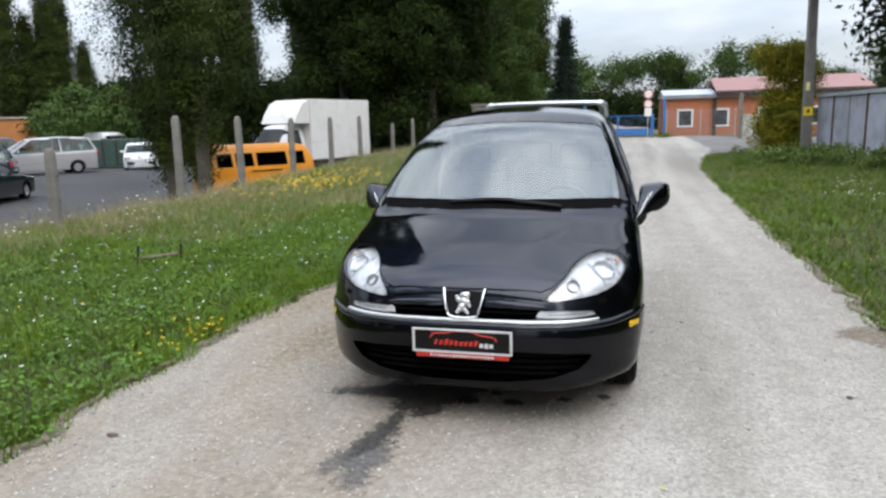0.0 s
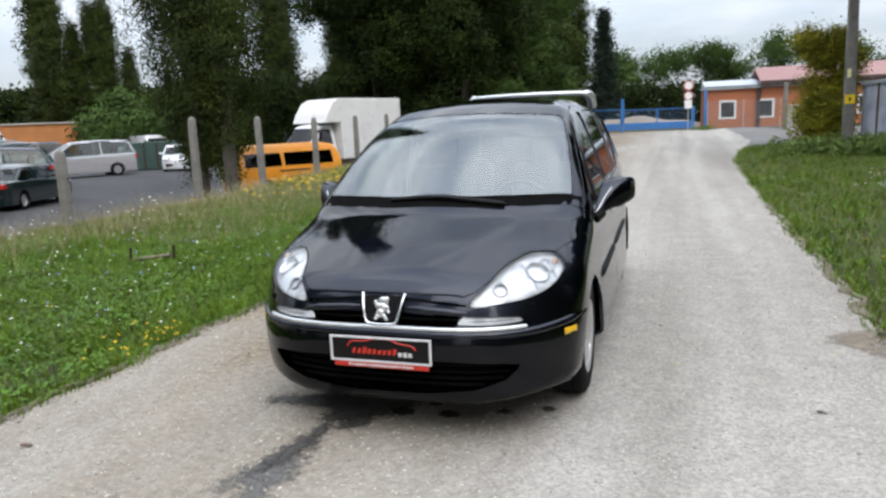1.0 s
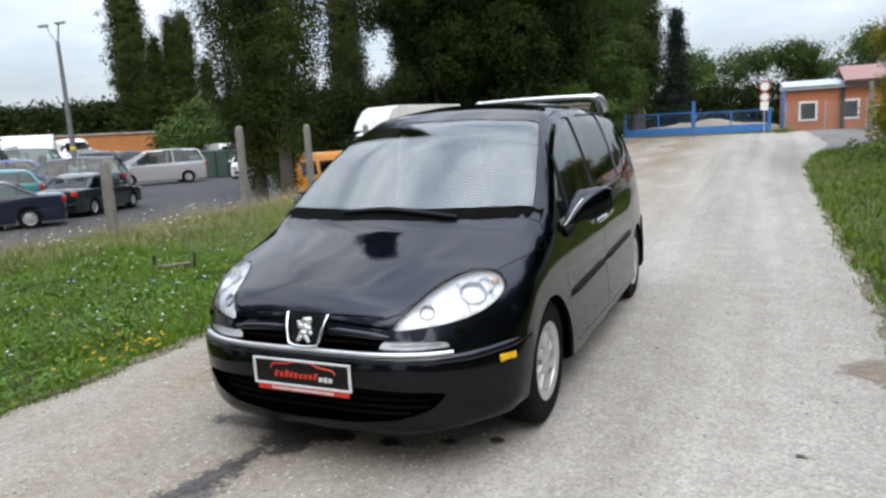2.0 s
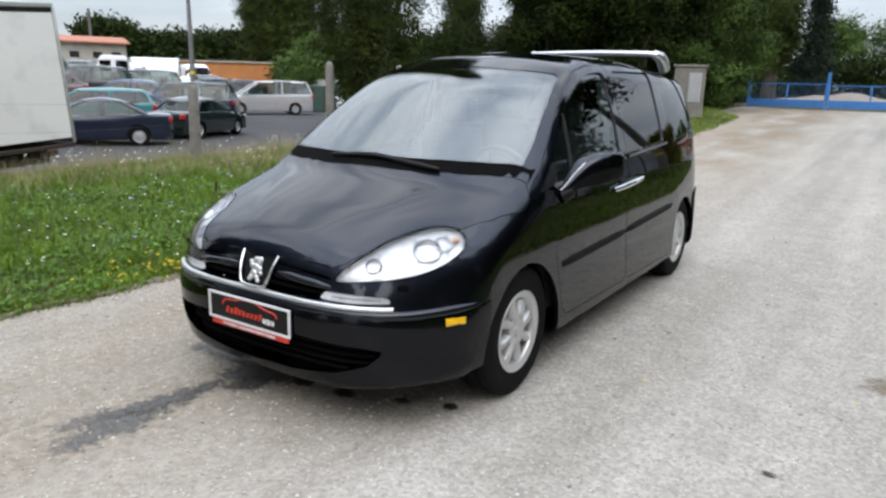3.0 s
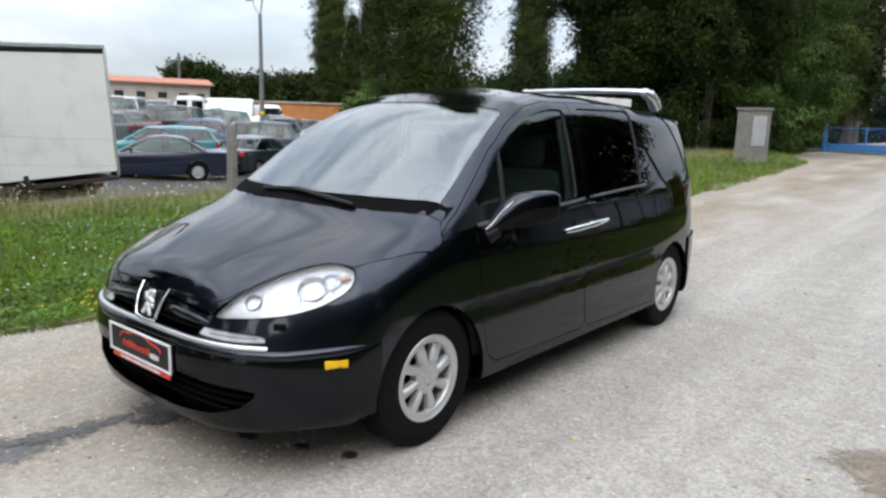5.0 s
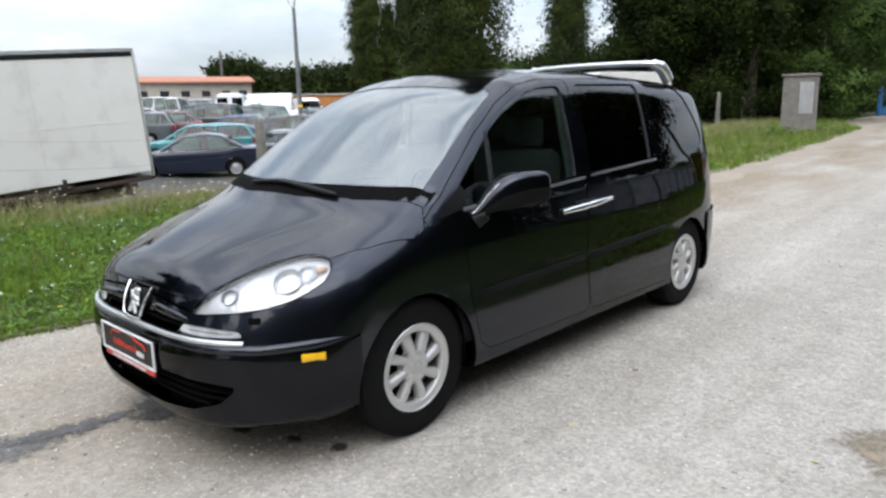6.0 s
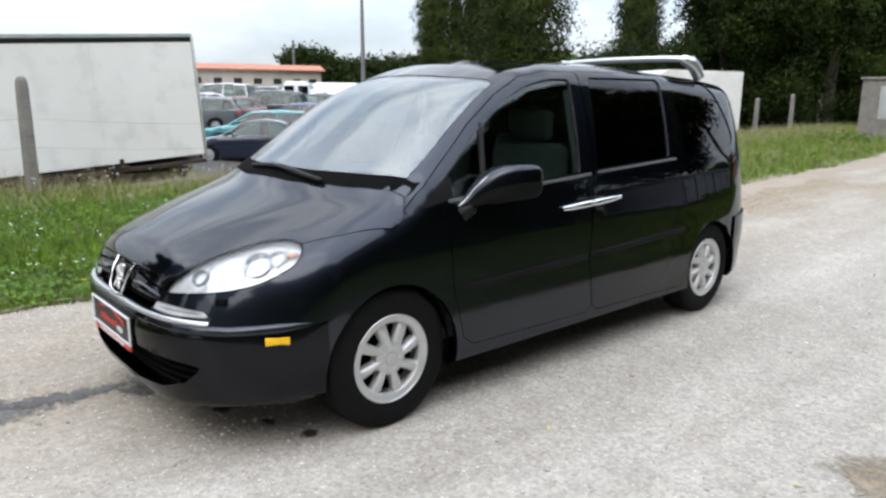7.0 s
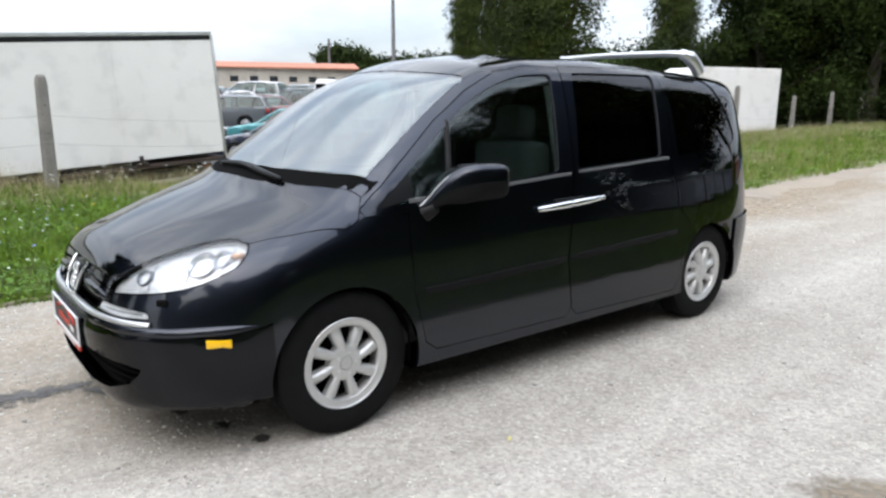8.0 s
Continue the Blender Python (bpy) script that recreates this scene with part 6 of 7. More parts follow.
    part("front_bumper", boxed((0, -L / 2 + 0.12, 0.42), (W - 0.34, 0.22, 0.16), 0.05), BLACK_PLASTIC, c)
    part("rear_bumper", boxed((0, L / 2 - 0.11, 0.45), (W - 0.30, 0.20, 0.16), 0.05), BLACK_PLASTIC, c)
    return c


NAVY = coat_of("navy_paint", (0.010, 0.015, 0.036))
GREEN_DK = coat_of("bottle_green_paint", (0.008, 0.020, 0.020))
SILVER = coat_of("silver_car_paint", (0.50, 0.50, 0.51), 0.35)
TEAL = coat_of("teal_paint", (0.05, 0.24, 0.26))
BLACKISH = coat_of("charcoal_paint", (0.016, 0.018, 0.02))
BLUE = coat_of("mid_blue_paint", (0.050, 0.085, 0.20))
WHITE_CAR = coat_of("white_car_paint", (0.74, 0.75, 0.76), 0.0)
RED_CAR = coat_of("dull_red_paint", (0.12, 0.055, 0.06))
GREY_CAR = coat_of("grey_car_paint", (0.10, 0.11, 0.12), 0.4)
def face(dx, dy):
    """Heading in degrees of a car that points along (dx, dy)."""
    return math.degrees(math.atan2(dx, -dy))


YARD = [
    ("sedan", -18.15, 8.85, face(-0.56, -0.83), NAVY, "dark blue saloon parked on the yard asphalt"),
    ("sedan", -19.4, 13.6, face(-0.38, 0.93), GREEN_DK, "dark green saloon parked with its tail to the lane"),
    ("mpv", -25.8, 22.7, face(-0.55, -0.83), SILVER, "silver people carrier parked in the yard"),
    ("estate", -21.4, 10.6, face(-0.56, -0.83), TEAL, "teal estate car parked behind a dark saloon"),
    ("sedan", -22.3, 13.4, face(0.56, 0.83), BLUE, "dull blue saloon parked in the packed yard"),
    ("mpv", -23.9, 16.2, face(-0.75, -0.66), NAVY, "dark blue people carrier in the packed yard"),
    ("hatch", -26.9, 15.4, face(-0.7, -0.7), BLUE, "mid-blue hatchback in the packed yard"),
    ("suv", -29.6, 15.0, face(-0.75, -0.66), BLACKISH, "dark off-roader in the packed yard"),
    ("mpv", -33.2, 25.6, face(0.75, -0.66), BLACKISH, "charcoal people carrier beside a silver one"),
    ("estate", -25.4, 9.4, face(-0.5, -0.86), GREY_CAR, "grey estate in the packed yard"),
    ("hatch", -27.4, 11.9, face(-0.5, -0.86), RED_CAR, "faded red hatchback in the packed yard"),
    ("sedan", -29.8, 12.0, face(-0.5, -0.86), SILVER, "silver saloon further back in the yard"),
    ("mpv", -36.6, 27.6, face(0.9, -0.4), BLACKISH, "dark people carrier further back in the yard"),
    ("suv", -39.0, 24.0, face(0.8, -0.5), WHITE_CAR, "white off-roader further back in the yard"),
    ("estate", -31.5, 22.0, face(0.8, -0.5), SILVER, "silver estate further back in the yard"),
    ("hatch", -33.5, 17.0, face(0.8, -0.5), BLUE, "blue hatchback further back in the yard"),
    ("estate", -33.0, 33.2, face(0.7, -0.7), WHITE_CAR, "white estate near the dark trees of the yard"),
    ("suv", -33.0, 14.0, face(-0.75, -0.66), SILVER, "silver off-roader further back in the yard"),
    ("sedan", -36.0, 25.0, face(0.75, -0.66), WHITE_CAR, "white saloon further back in the yard"),
    ("mpv", -38.5, 20.0, face(0.75, -0.66), GREY_CAR, "grey people carrier further back in the yard"),
    ("hatch", -28.6, 8.0, face(-0.5, -0.86), SILVER, "silver hatchback in the packed yard"),
    ("mpv", -30.6, 18.3, face(-0.75, -0.66), NAVY, "dark blue people carrier near the street lamp"),
    ("hatch", -35.2, 16.6, face(-0.6, -0.8), BLACKISH, "dark hatchback in the packed yard"),
    ("estate", -36.2, 12.0, face(-0.6, -0.8), BLACKISH, "dark estate in the packed yard"),
    ("sedan", -38.6, 15.4, face(-0.6, -0.8), BLUE, "blue saloon far back in the yard"),
    ("hatch", -41.5, 18.2, face(0.7, -0.7), WHITE_CAR, "white hatchback far back in the yard"),
    ("mpv", -36.6, 30.6, face(0.9, -0.4), NAVY, "dark blue people carrier in the far row"),
    ("sedan", -39.5, 28.2, face(0.9, -0.4), SILVER, "silver saloon in the far row"),
    ("hatch", -24.6, 28.2, face(0.62, -0.78), WHITE_CAR, "white hatchback facing the lane beside the poplars"),
    ("suv", -32.0, 9.6, face(-0.5, -0.86), GREY_CAR, "grey off-roader in the packed yard"),
]
for q in YARD:
    yard_car(*q)


def shell_vehicle(name, label, category, at, field, size, step, core, axis, windows, paint, wheels, r, parts_label=""):
    """A bus or van: rounded shell with real window openings and dark panes behind them."""
    v = thing(name, label, category, at)
    p, fa = closed_skin(field, size, core, axis, step)
    nn = field_normals(field, p)
    cuts, panes = [], []
    for way, outline in windows:
        cuts.append(("DIFFERENCE", prism(outline, way, -0.35, 0.35)))
    for yy in wheels:
        bm = lathe(bmesh.new(), [(-1.5, 0.0), (-1.5, r + 0.05), (1.5, r + 0.05), (1.5, 0.0)], "x", 28, (0, yy, r))
        bmesh.ops.remove_doubles(bm, verts=bm.verts, dist=1e-5)
        bmesh.ops.recalc_face_normals(bm, faces=bm.faces)
        cm = bpy.data.meshes.new("cutter")
        bm.to_mesh(cm)
        bm.free()
        cuts.append(("DIFFERENCE", cm))
    part("body", carve(hollow("shell", p, fa, nn, 0.0, 0.03), cuts), paint, v, parts_label, 35)
    for way, outline in windows:
        part("window", carve(hollow("shell", p, fa, nn, 0.02, 0.028), [("INTERSECT", prism(outline, way, -0.34, 0.34))]), DARK_GLASS, v, "", 35)
    W = size[0][1]
    for yy in wheels:
        for s in (1, -1):
            yard_wheel(v, (W - 0.13) * s, yy, r, s)
    return v


def pane_side(y0, y1, z0, z1, x):
    return [(x, y0, z0), (x, y1, z0), (x, y1 - 0.02, z1), (x, y0 + 0.02, z1)]


# old orange bus
BUS = mat("orange_bus_paint", (0.70, 0.26, 0.005), 0.4, vary=0.2, scale=3, dark=(0.55, 0.2, 0.01), coat=0.3)
bus_f = box_field([(-2.3, 0.9), (-2.15, 1.25), (-1.75, 1.85), (-1.2, 1.93), (1.9, 1.92), (2.15, 1.75), (2.3, 1.1)], 0.84, -2.2, 2.2, 0.28, 0.13, 1.05, 0.12)
wins = []
for s in (1, -1):
    for y0, y1 in ((-1.62, -0.98), (-0.88, 0.35), (0.45, 1.15), (1.25, 1.85)):
        wins.append(((1, 0, 0), pane_side(y0, y1, 1.15, 1.62, 0.80 * s)))
wins.append(((0, 1, 0), [(-0.62, -2.0, 1.18), (0.62, -2.0, 1.18), (0.56, -1.9, 1.66), (-0.56, -1.9, 1.66)]))
bus = shell_vehicle("camper_bus", "old bright orange bus parked under the poplars", "bus", pose(-12.35, 18.8, gz(-12.35, 18.8) - 0.02, 0, 0, face(0.545, 0.839)), bus_f, ((-0.84, 0.84), (-2.2, 2.2), (0.28, 1.9)), 0.08, (0, 1.0), (-1.4, 1.4), wins, BUS, (-1.28, 1.12), 0.33)
part("cabin", boxed((0, 0.2, 0.75), (1.4, 3.4, 0.5), 0.05), SEAT_CLOTH, bus)
for y in (-0.9, 0.0, 0.9):
    part("bench", boxed((0, y, 1.12), (1.3, 0.16, 0.5), 0.04), SEAT_CLOTH, bus)
for s in (1, -1):
    part("vent_strip", boxed((0.835 * s, 0.0, 0.98), (0.02, 1.2, 0.05), 0.005), BLACK_PLASTIC, bus)
    part("headlamp", lathe(bmesh.new(), [(-0.05, 0.0), (-0.05, 0.09), (0.05, 0.10)], "y", 20, (0.55 * s, -2.13, 0.8)), LAMP_CLEAR, bus)
part("bumper", boxed((0, -2.2, 0.45), (1.6, 0.12, 0.14), 0.04), WHITE_PAINT, bus)

# white box lorry behind it
ux, uy = 0.34, 0.94
lor = thing("box_lorry", "white box lorry parked among the trees", "lorry", pose(-14.25, 25.75, -0.5, 0, 0, face(-ux, -uy)))
part("box_body", boxed((0, 2.05, 2.05), (2.3, 4.1, 2.75), 0.03), TARP, lor, "white box body")
bm = slab(bmesh.new(), [(0.0, 2.35), (-0.95, 2.35), (-0.75, 2.75), (-0.35, 3.25), (0.0, 3.40)], 2.2, Matrix.Translation((1.1, 0, 0)) @ Matrix.Rotation(radians(90), 4, "Z"))
part("wind_deflector", bm, TARP, lor, "sloping white roof fairing")
cab_f = box_field([(-2.0, 1.0), (-1.8, 1.3), (-1.25, 2.2), (-0.9, 2.32), (0.1, 2.32)], 1.0, -1.9, 0.0, 0.5, 0.10, 1.2, 0.10)
cp, cf = closed_skin(cab_f, ((-1.0, 1.0), (-1.85, -0.03), (0.5, 2.3)), (0, 1.3), (-1.2, -0.5), 0.09)
cn = field_normals(cab_f, cp)
cwin = [((0, 1, -0.4), [(-0.82, -1.6, 1.38), (0.82, -1.6, 1.38), (0.74, -1.2, 2.08), (-0.74, -1.2, 2.08)])] + [((1, 0, 0), [(0.95 * s, -1.28, 1.38), (0.95 * s, -0.35, 1.38), (0.95 * s, -0.35, 2.05), (0.95 * s, -1.0, 2.05)]) for s in (1, -1)]
part("cab", carve(hollow("shell", cp, cf, cn, 0, 0.03), [("DIFFERENCE", prism(o, w, -0.4, 0.4)) for w, o in cwin]), WHITE_CAR, lor, "white cab", 35)
for w, o in cwin:
    part("cab_window", carve(hollow("shell", cp, cf, cn, 0.015, 0.022), [("INTERSECT", prism(o, w, -0.39, 0.39))]), DARK_GLASS, lor, "", 35)
part("chassis", boxed((0, 1.2, 0.55), (0.9, 5.6, 0.25), 0.02), DARK_METAL, lor)
for yy in (-1.0, 2.7):
    for s in (1, -1):
        yard_wheel(lor, 0.88 * s, yy, 0.38, s)
for s in (1, -1):
    part("cab_mirror", boxed((1.18 * s, -1.35, 1.75), (0.18, 0.08, 0.36), 0.03), BLACK_PLASTIC, lor)
    part("side_guard", boxed((1.08 * s, 1.2, 0.58), (0.04, 1.8, 0.3), 0.01), DARK_METAL, lor)

# white vans further back
van_f = box_field([(-2.5, 0.8), (-2.3, 1.0), (-1.6, 1.2), (-0.95, 2.1), (-0.6, 2.22), (2.5, 2.22)], 0.98, -2.45, 2.45, 0.25, 0.07, 1.2, 0.09)


def white_van(x, y, heading, label):
    w = []
    for s in (1, -1):
        w.append(((0, 1, 0), [(0.12 * s, 2.4, 1.35), (0.72 * s, 2.4, 1.35), (0.70 * s, 2.4, 1.95), (0.12 * s, 2.4, 1.95)]))
        w.append(((1, 0, 0), pane_side(-1.3, -0.6, 1.25, 1.80, 0.95 * s)))
    w.append(((0, 1, -0.5), [(-0.75, -1.4, 1.3), (0.75, -1.4, 1.3), (0.66, -1.0, 1.95), (-0.66, -1.0, 1.95)]))
    v = shell_vehicle("panel_van", label, "van", pose(x, y, gz(x, y) - 0.02, 0, 0, heading), van_f, ((-0.98, 0.98), (-2.45, 2.45), (0.25, 2.2)), 0.11, (0, 1.0), (-1.4, 1.7), w, WHITE_CAR, (-1.55, 1.45), 0.33)
    for s in (1, -1):
        part("tail_lamp", boxed((0.86 * s, 2.42, 0.95), (0.12, 0.06, 0.3), 0.01), RED_LENS, v)
    return v


white_van(-35.6, 20.7, face(-0.80, 0.60), "white panel van with two rear windows in the yard")
white_van(-41.5, 26.2, face(-0.65, -0.76), "white panel van far back in the yard")
white_van(-41.3, 30.2, face(0.9, -0.4), "white panel van beside the orange hut")
white_van(-34.0, 37.0, face(0.9, -0.4), "white panel van near the hedge of the yard")

# long orange hut
hut = thing("site_hut", "long orange site hut with a flat pale roof edge", "hut", pose(-44.4, 32.3, -0.5, 0, 0, 49))
part("body", boxed((1.75, 1.3, 1.7), (9.5, 2.6, 3.1), 0.03), mat("orange_hut_paint", (0.48, 0.19, 0.055), 0.7, vary=0.35, scale=1.0), hut)
part("roof_edge", boxed((1.75, 1.3, 3.32), (9.8, 2.9, 0.12), 0.02), CREAM, hut)
skip = thing("waste_container", "dark green waste container in the yard", "container", pose(-28.6, 31.2, -0.5, 0, 0, 40))
part("bin", boxed((0, 0, 0.95), (3.4, 1.8, 1.6), 0.05), mat("dark_green_steel", (0.03, 0.07, 0.055), 0.6, vary=0.4, scale=2), skip)
for k in range(5):
    part("rib", boxed((-1.4 + 0.7 * k, -0.92, 0.95), (0.1, 0.06, 1.5), 0.01), DARK_METAL, skip)

# street lamp
LAMP_STEEL = mat("lamp_steel", (0.17, 0.17, 0.17), 0.6, 0.3, vary=0.4, scale=3)
lamp_post = thing("street_lamp", "grey steel street lamp with twin arms", "street lamp", pose(-30.0, 21.5, -0.55, 0, -0.7, 0))
part("pole", tube(bmesh.new(), [(0, 0, 0), (0, 0, 3.0), (0, 0, 7.6)], [0.15, 0.13, 0.09], 12), LAMP_STEEL, lamp_post, "", 50)
for s in (1, -1):
    part("arm", tube(bmesh.new(), [(0, 0, 7.55), (0.28 * s, -0.1, 7.95), (0.42 * s, -0.15, 8.35)], 0.04, 8), GALV, lamp_post, "", 50)
    part("lantern", boxed((0.62 * s, -0.2, 8.42), (0.60, 0.22, 0.14), 0.05), GALV, lamp_post, "", 50)
part("band", lathe(bmesh.new(), [(2.28, 0.142), (2.42, 0.140)], "z", 16), SIGN_YELLOW, lamp_post, "yellow band")

# long low house on the far side of the yard
hs = thing("low_house", "long cream building with an orange tile roof across the yard", "house", pose(-80.0, 38.5, -0.8, 0, 0, 66))
bm = boxed((0, 4, 3.0), (19.0, 8.0, 6.2), 0.02)
me = bpy.data.meshes.new("wall")
bm.to_mesh(me)
bm.free()
cuts = []
WX = [-8.0, -5.6, -3.2, -0.8, 1.6, 4.0, 6.4, 8.4]
for wx in WX:
    cut = boxed((wx, 0, 4.7), (1.0, 0.4, 0.7))
    cm = bpy.data.meshes.new("cutter")
    cut.to_mesh(cm)
    cut.free()
    cuts.append(("DIFFERENCE", cm))
part("wall", carve(me, cuts), CREAM, hs)
for wx in WX:
    part("window", boxed((wx, 0.15, 4.7), (1.0, 0.03, 0.7)), PANE, hs)
bm = slab(bmesh.new(), [(-0.7, 6.0), (4.0, 6.75), (8.7, 6.0), (8.7, 6.15), (4.0, 6.95), (-0.7, 6.15)], 19.8, Matrix.Translation((9.9, 0, 0)) @ Matrix.Rotation(radians(90), 4, "Z"))
part("roof", bm, TILE, hs, "orange tile roof")
part("annex", boxed((-3.0, -4.5, 1.8), (12.0, 3.4, 0.25), 0.02), WHITE_PAINT, hs, "pale flat canopy roof")
part("annex_wall", boxed((-6.0, -4.4, 2.6), (6.0, 3.0, 1.5), 0.02), WHITE_PAINT, hs)
for k in range(5):
    part("column", boxed((-8.6 + 2.8 * k, -6.0, 0.9), (0.4, 0.3, 2.0), 0.02), WHITE_PAINT, hs)
part("back_wall", boxed((-3.0, -3.1, 1.0), (12.0, 0.2, 2.0), 0.02), DARK_WOOD, hs)
ch = thing("chimney_stack", "thin dark chimney beyond the low house", "chimney", pose(-95, 54, 0))
part("stack", tube(bmesh.new(), [(0, 0, 0), (0, 0, 10.6)], [0.26, 0.18], 12), mat("dark_stack", (0.12, 0.11, 0.11), 0.9, vary=0.3, scale=1), ch)
hb = thing("far_blocks", "pale hazy apartment blocks on the horizon", "building", pose(0, 0, 0))
HAZE = mat("hazy_wall", (0.52, 0.52, 0.54), 0.9, vary=0.2, scale=0.1)
for k, (a, d, w, h) in enumerate(((62, 900, 60, 26), (64.5, 950, 40, 32), (67.5, 900, 70, 24), (58, 980, 60, 30), (55.5, 900, 40, 22))):
    bx = part("block", boxed((-d * math.sin(radians(a)), d * math.cos(radians(a)), h / 2), (w, 20, h), 0, a), HAZE, hb)

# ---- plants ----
# pale and near-black mottling paints lit clumps and dark gaps into the colour
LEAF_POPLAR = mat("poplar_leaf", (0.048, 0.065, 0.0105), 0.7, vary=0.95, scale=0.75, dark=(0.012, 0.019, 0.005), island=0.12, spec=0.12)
# canopy shade and lit clumps are put into this leaf colour by noise
LEAF_SHADED = mat("shaded_leaf", (0.026, 0.041, 0.0065), 0.7, vary=0.96, scale=0.55, dark=(0.008, 0.014, 0.003), island=0.12, spec=0.1)
LEAF_BRIGHT = mat("acacia_leaf", (0.062, 0.104, 0.021), 0.65, vary=0.7, scale=0.8, dark=(0.022, 0.042, 0.010), island=0.3, spec=0.12)
LEAF_YELLOW = mat("golden_leaf", (0.30, 0.265, 0.026), 0.65, vary=0.7, scale=1.3, dark=(0.080, 0.098, 0.014), island=0.35, spec=0.12)
NEEDLE = mat("conifer_needle", (0.01176, 0.02184, 0.01344), 0.7, island=0.4, spec=0.2)
BARK = mat("grey_bark", (0.084, 0.0714, 0.0546), 0.95, vary=0.5, scale=8, bump=0.8, bump_scale=25)
GRASS = mat("verge_grass", (0.148, 0.232, 0.022), 0.65, island=0.36, spec=0.12, vary=0.85, scale=2.2, dark=(0.068, 0.120, 0.012))
STRAW = mat("dry_stalk", (0.3024, 0.2604, 0.1428), 0.8, island=0.3)
PETAL_WHITE = mat("white_petal", (0.78, 0.78, 0.74), 0.7, island=0.1)
PETAL_YELLOW = mat("yellow_petal", (0.75, 0.50, 0.01), 0.7, island=0.15)
PETAL_BLUE = mat("blue_petal", (0.32, 0.38, 0.72), 0.7, island=0.15)
rng = np.random.default_rng(7)


def leaves(name, centres, spread, per, size, seed, flat=0.0):
    """Thousands of small leaves gathered in clumps."""
    r = np.random.default_rng(seed)
    n = len(centres) * per
    rows = np.array([tuple(p) + (0.0, 0.0, 0.0) if len(p) == 3 else tuple(p) for p in centres])
    c = np.repeat(rows[:, :3], per, 0) + r.normal(0, 1, (n, 3)) * np.repeat(np.asarray(spread), per)[:, None] * np.array([1, 1, 0.8])
    out = np.repeat(rows[:, 3:], per, 0) + r.normal(0, 0.42, (n, 3))
    a = np.cross(out, r.normal(0, 1, (n, 3)))
    a /= np.linalg.norm(a, axis=1)[:, None]
    b = np.cross(a, out)
    b /= np.linalg.norm(b, axis=1)[:, None]
    s = size * r.uniform(0.6, 1.35, n)[:, None]
    v = np.stack([c - a * s, c + b * s * 0.55, c + a * s, c - b * s * 0.55], 1).reshape(-1, 3)
    return quick_mesh(name, v, np.arange(4 * n), 4)


def columnar(h, r, clumps, seed, low=0.03, plumes=70, foot=0.1):
    """Clump centres for an upright poplar: steep feathery plumes that leave gaps between them."""
    g = np.random.default_rng(seed)
    out = []
    per = max(6, clumps // plumes)
    for k in range(plumes):
        t = g.uniform(0, 1) ** 0.9
        z0 = h * (low + 0.80 * t)
        a = g.uniform(0, math.tau)
        wide = r * (0.70 + 0.55 * math.sin(math.pi * min(1, 0.9 * t + 0.2))) * (1 - 0.62 * t) * g.uniform(0.55, 1.25)
        wide *= 0.30 + 0.70 * min(1.0, z0 / foot)
        rise = h * g.uniform(0.13, 0.24) * (1 - 0.35 * t)
        for j in range(per):
            q = (j + g.uniform(0, 1)) / per
            e = wide * (0.15 + 0.85 * q ** 0.7) * g.uniform(0.8, 1.1)
            b = a + g.normal(0, 0.20)
            out.append((e * math.cos(b), e * math.sin(b), min(h, z0 + rise * q * q + rise * 0.25 * q), 0.8 * math.cos(b), 0.8 * math.sin(b), 0.9 * q - 0.25))
    return out


def rounded(h, r, base, clumps, seed, gap=0.25):
    """Clump centres for a broad crown of several lobes."""
    g = np.random.default_rng(seed)
    lobes = [(g.normal(0, r * 0.5), g.normal(0, r * 0.5), base + (h - base) * g.uniform(0.06, 0.95), r * g.uniform(0.22, 0.46)) for _ in range(24)]
    out = []
    while len(out) < clumps:
        x, y, z, q = lobes[g.integers(len(lobes))]
        d = g.normal(0, 1, 3)
        d /= np.linalg.norm(d)
        p = Vector((x, y, z)) + Vector(d) * q * g.uniform(0.75, 1.06)
        if p.z < base * 0.8 or noise.noise(p * 0.8 + Vector((seed, 0, 0))) > gap:
            continue
        out.append((*p, *d))
    return out


def limbs(bm, h, r, n, seed, upright):
    g = np.random.default_rng(seed)
    for k in range(n):
        t = 0.12 + 0.75 * k / n
        a = g.uniform(0, math.tau)
        z0 = h * t
        reach = r * (0.9 if upright else 1.0) * (1 - 0.5 * t)
        rise = h * (0.22 if upright else 0.12)
        p0, p1, p2 = Vector((0, 0, z0)), Vector((reach * 0.5 * math.cos(a), reach * 0.5 * math.sin(a), z0 + rise * 0.4)), Vector((reach * math.cos(a + 0.2), reach * math.sin(a + 0.2), z0 + rise))
        w = 0.018 * h * (1 - t) * 0.4
        tube(bm, [p0, p1, p2], [w, w * 0.6, w * 0.2], 6, False)


def tree(name, label, at, h, crown, trunk_r, material, seed, limb_n=14, upright=True, r=2.0, group=""):
    th = thing(name, label, "tree", at, group)
    bm = bmesh.new()
    pts = [(0.04 * h * 0.3 * noise.noise(Vector((seed, k * 0.8, 2))), 0.04 * h * 0.3 * noise.noise(Vector((seed, k * 0.8, 9))), h * 0.94 * k / 7 - 0.3) for k in range(8)]
    tube(bm, pts, [trunk_r * (1.25 if k == 0 else 1) * (1 - 0.125 * k) for k in range(8)], 10)
    limbs(bm, h, r, limb_n, seed, upright)
    part("trunk", bm, BARK, th, "", 50)
    part("crown", crown, material, th)
    return th


def at_ground(x, y, turn=0.0, k=1.0):
    return Matrix.Translation((x, y, gz(x, y) - 0.05)) @ Matrix.Rotation(radians(turn), 4, "Z") @ Matrix.Scale(k, 4)


def plant(proto, x, y, turn, k):
    c = copy_thing(proto, at_ground(x, y, turn))
    c.scale = (k, k, k)
    return c


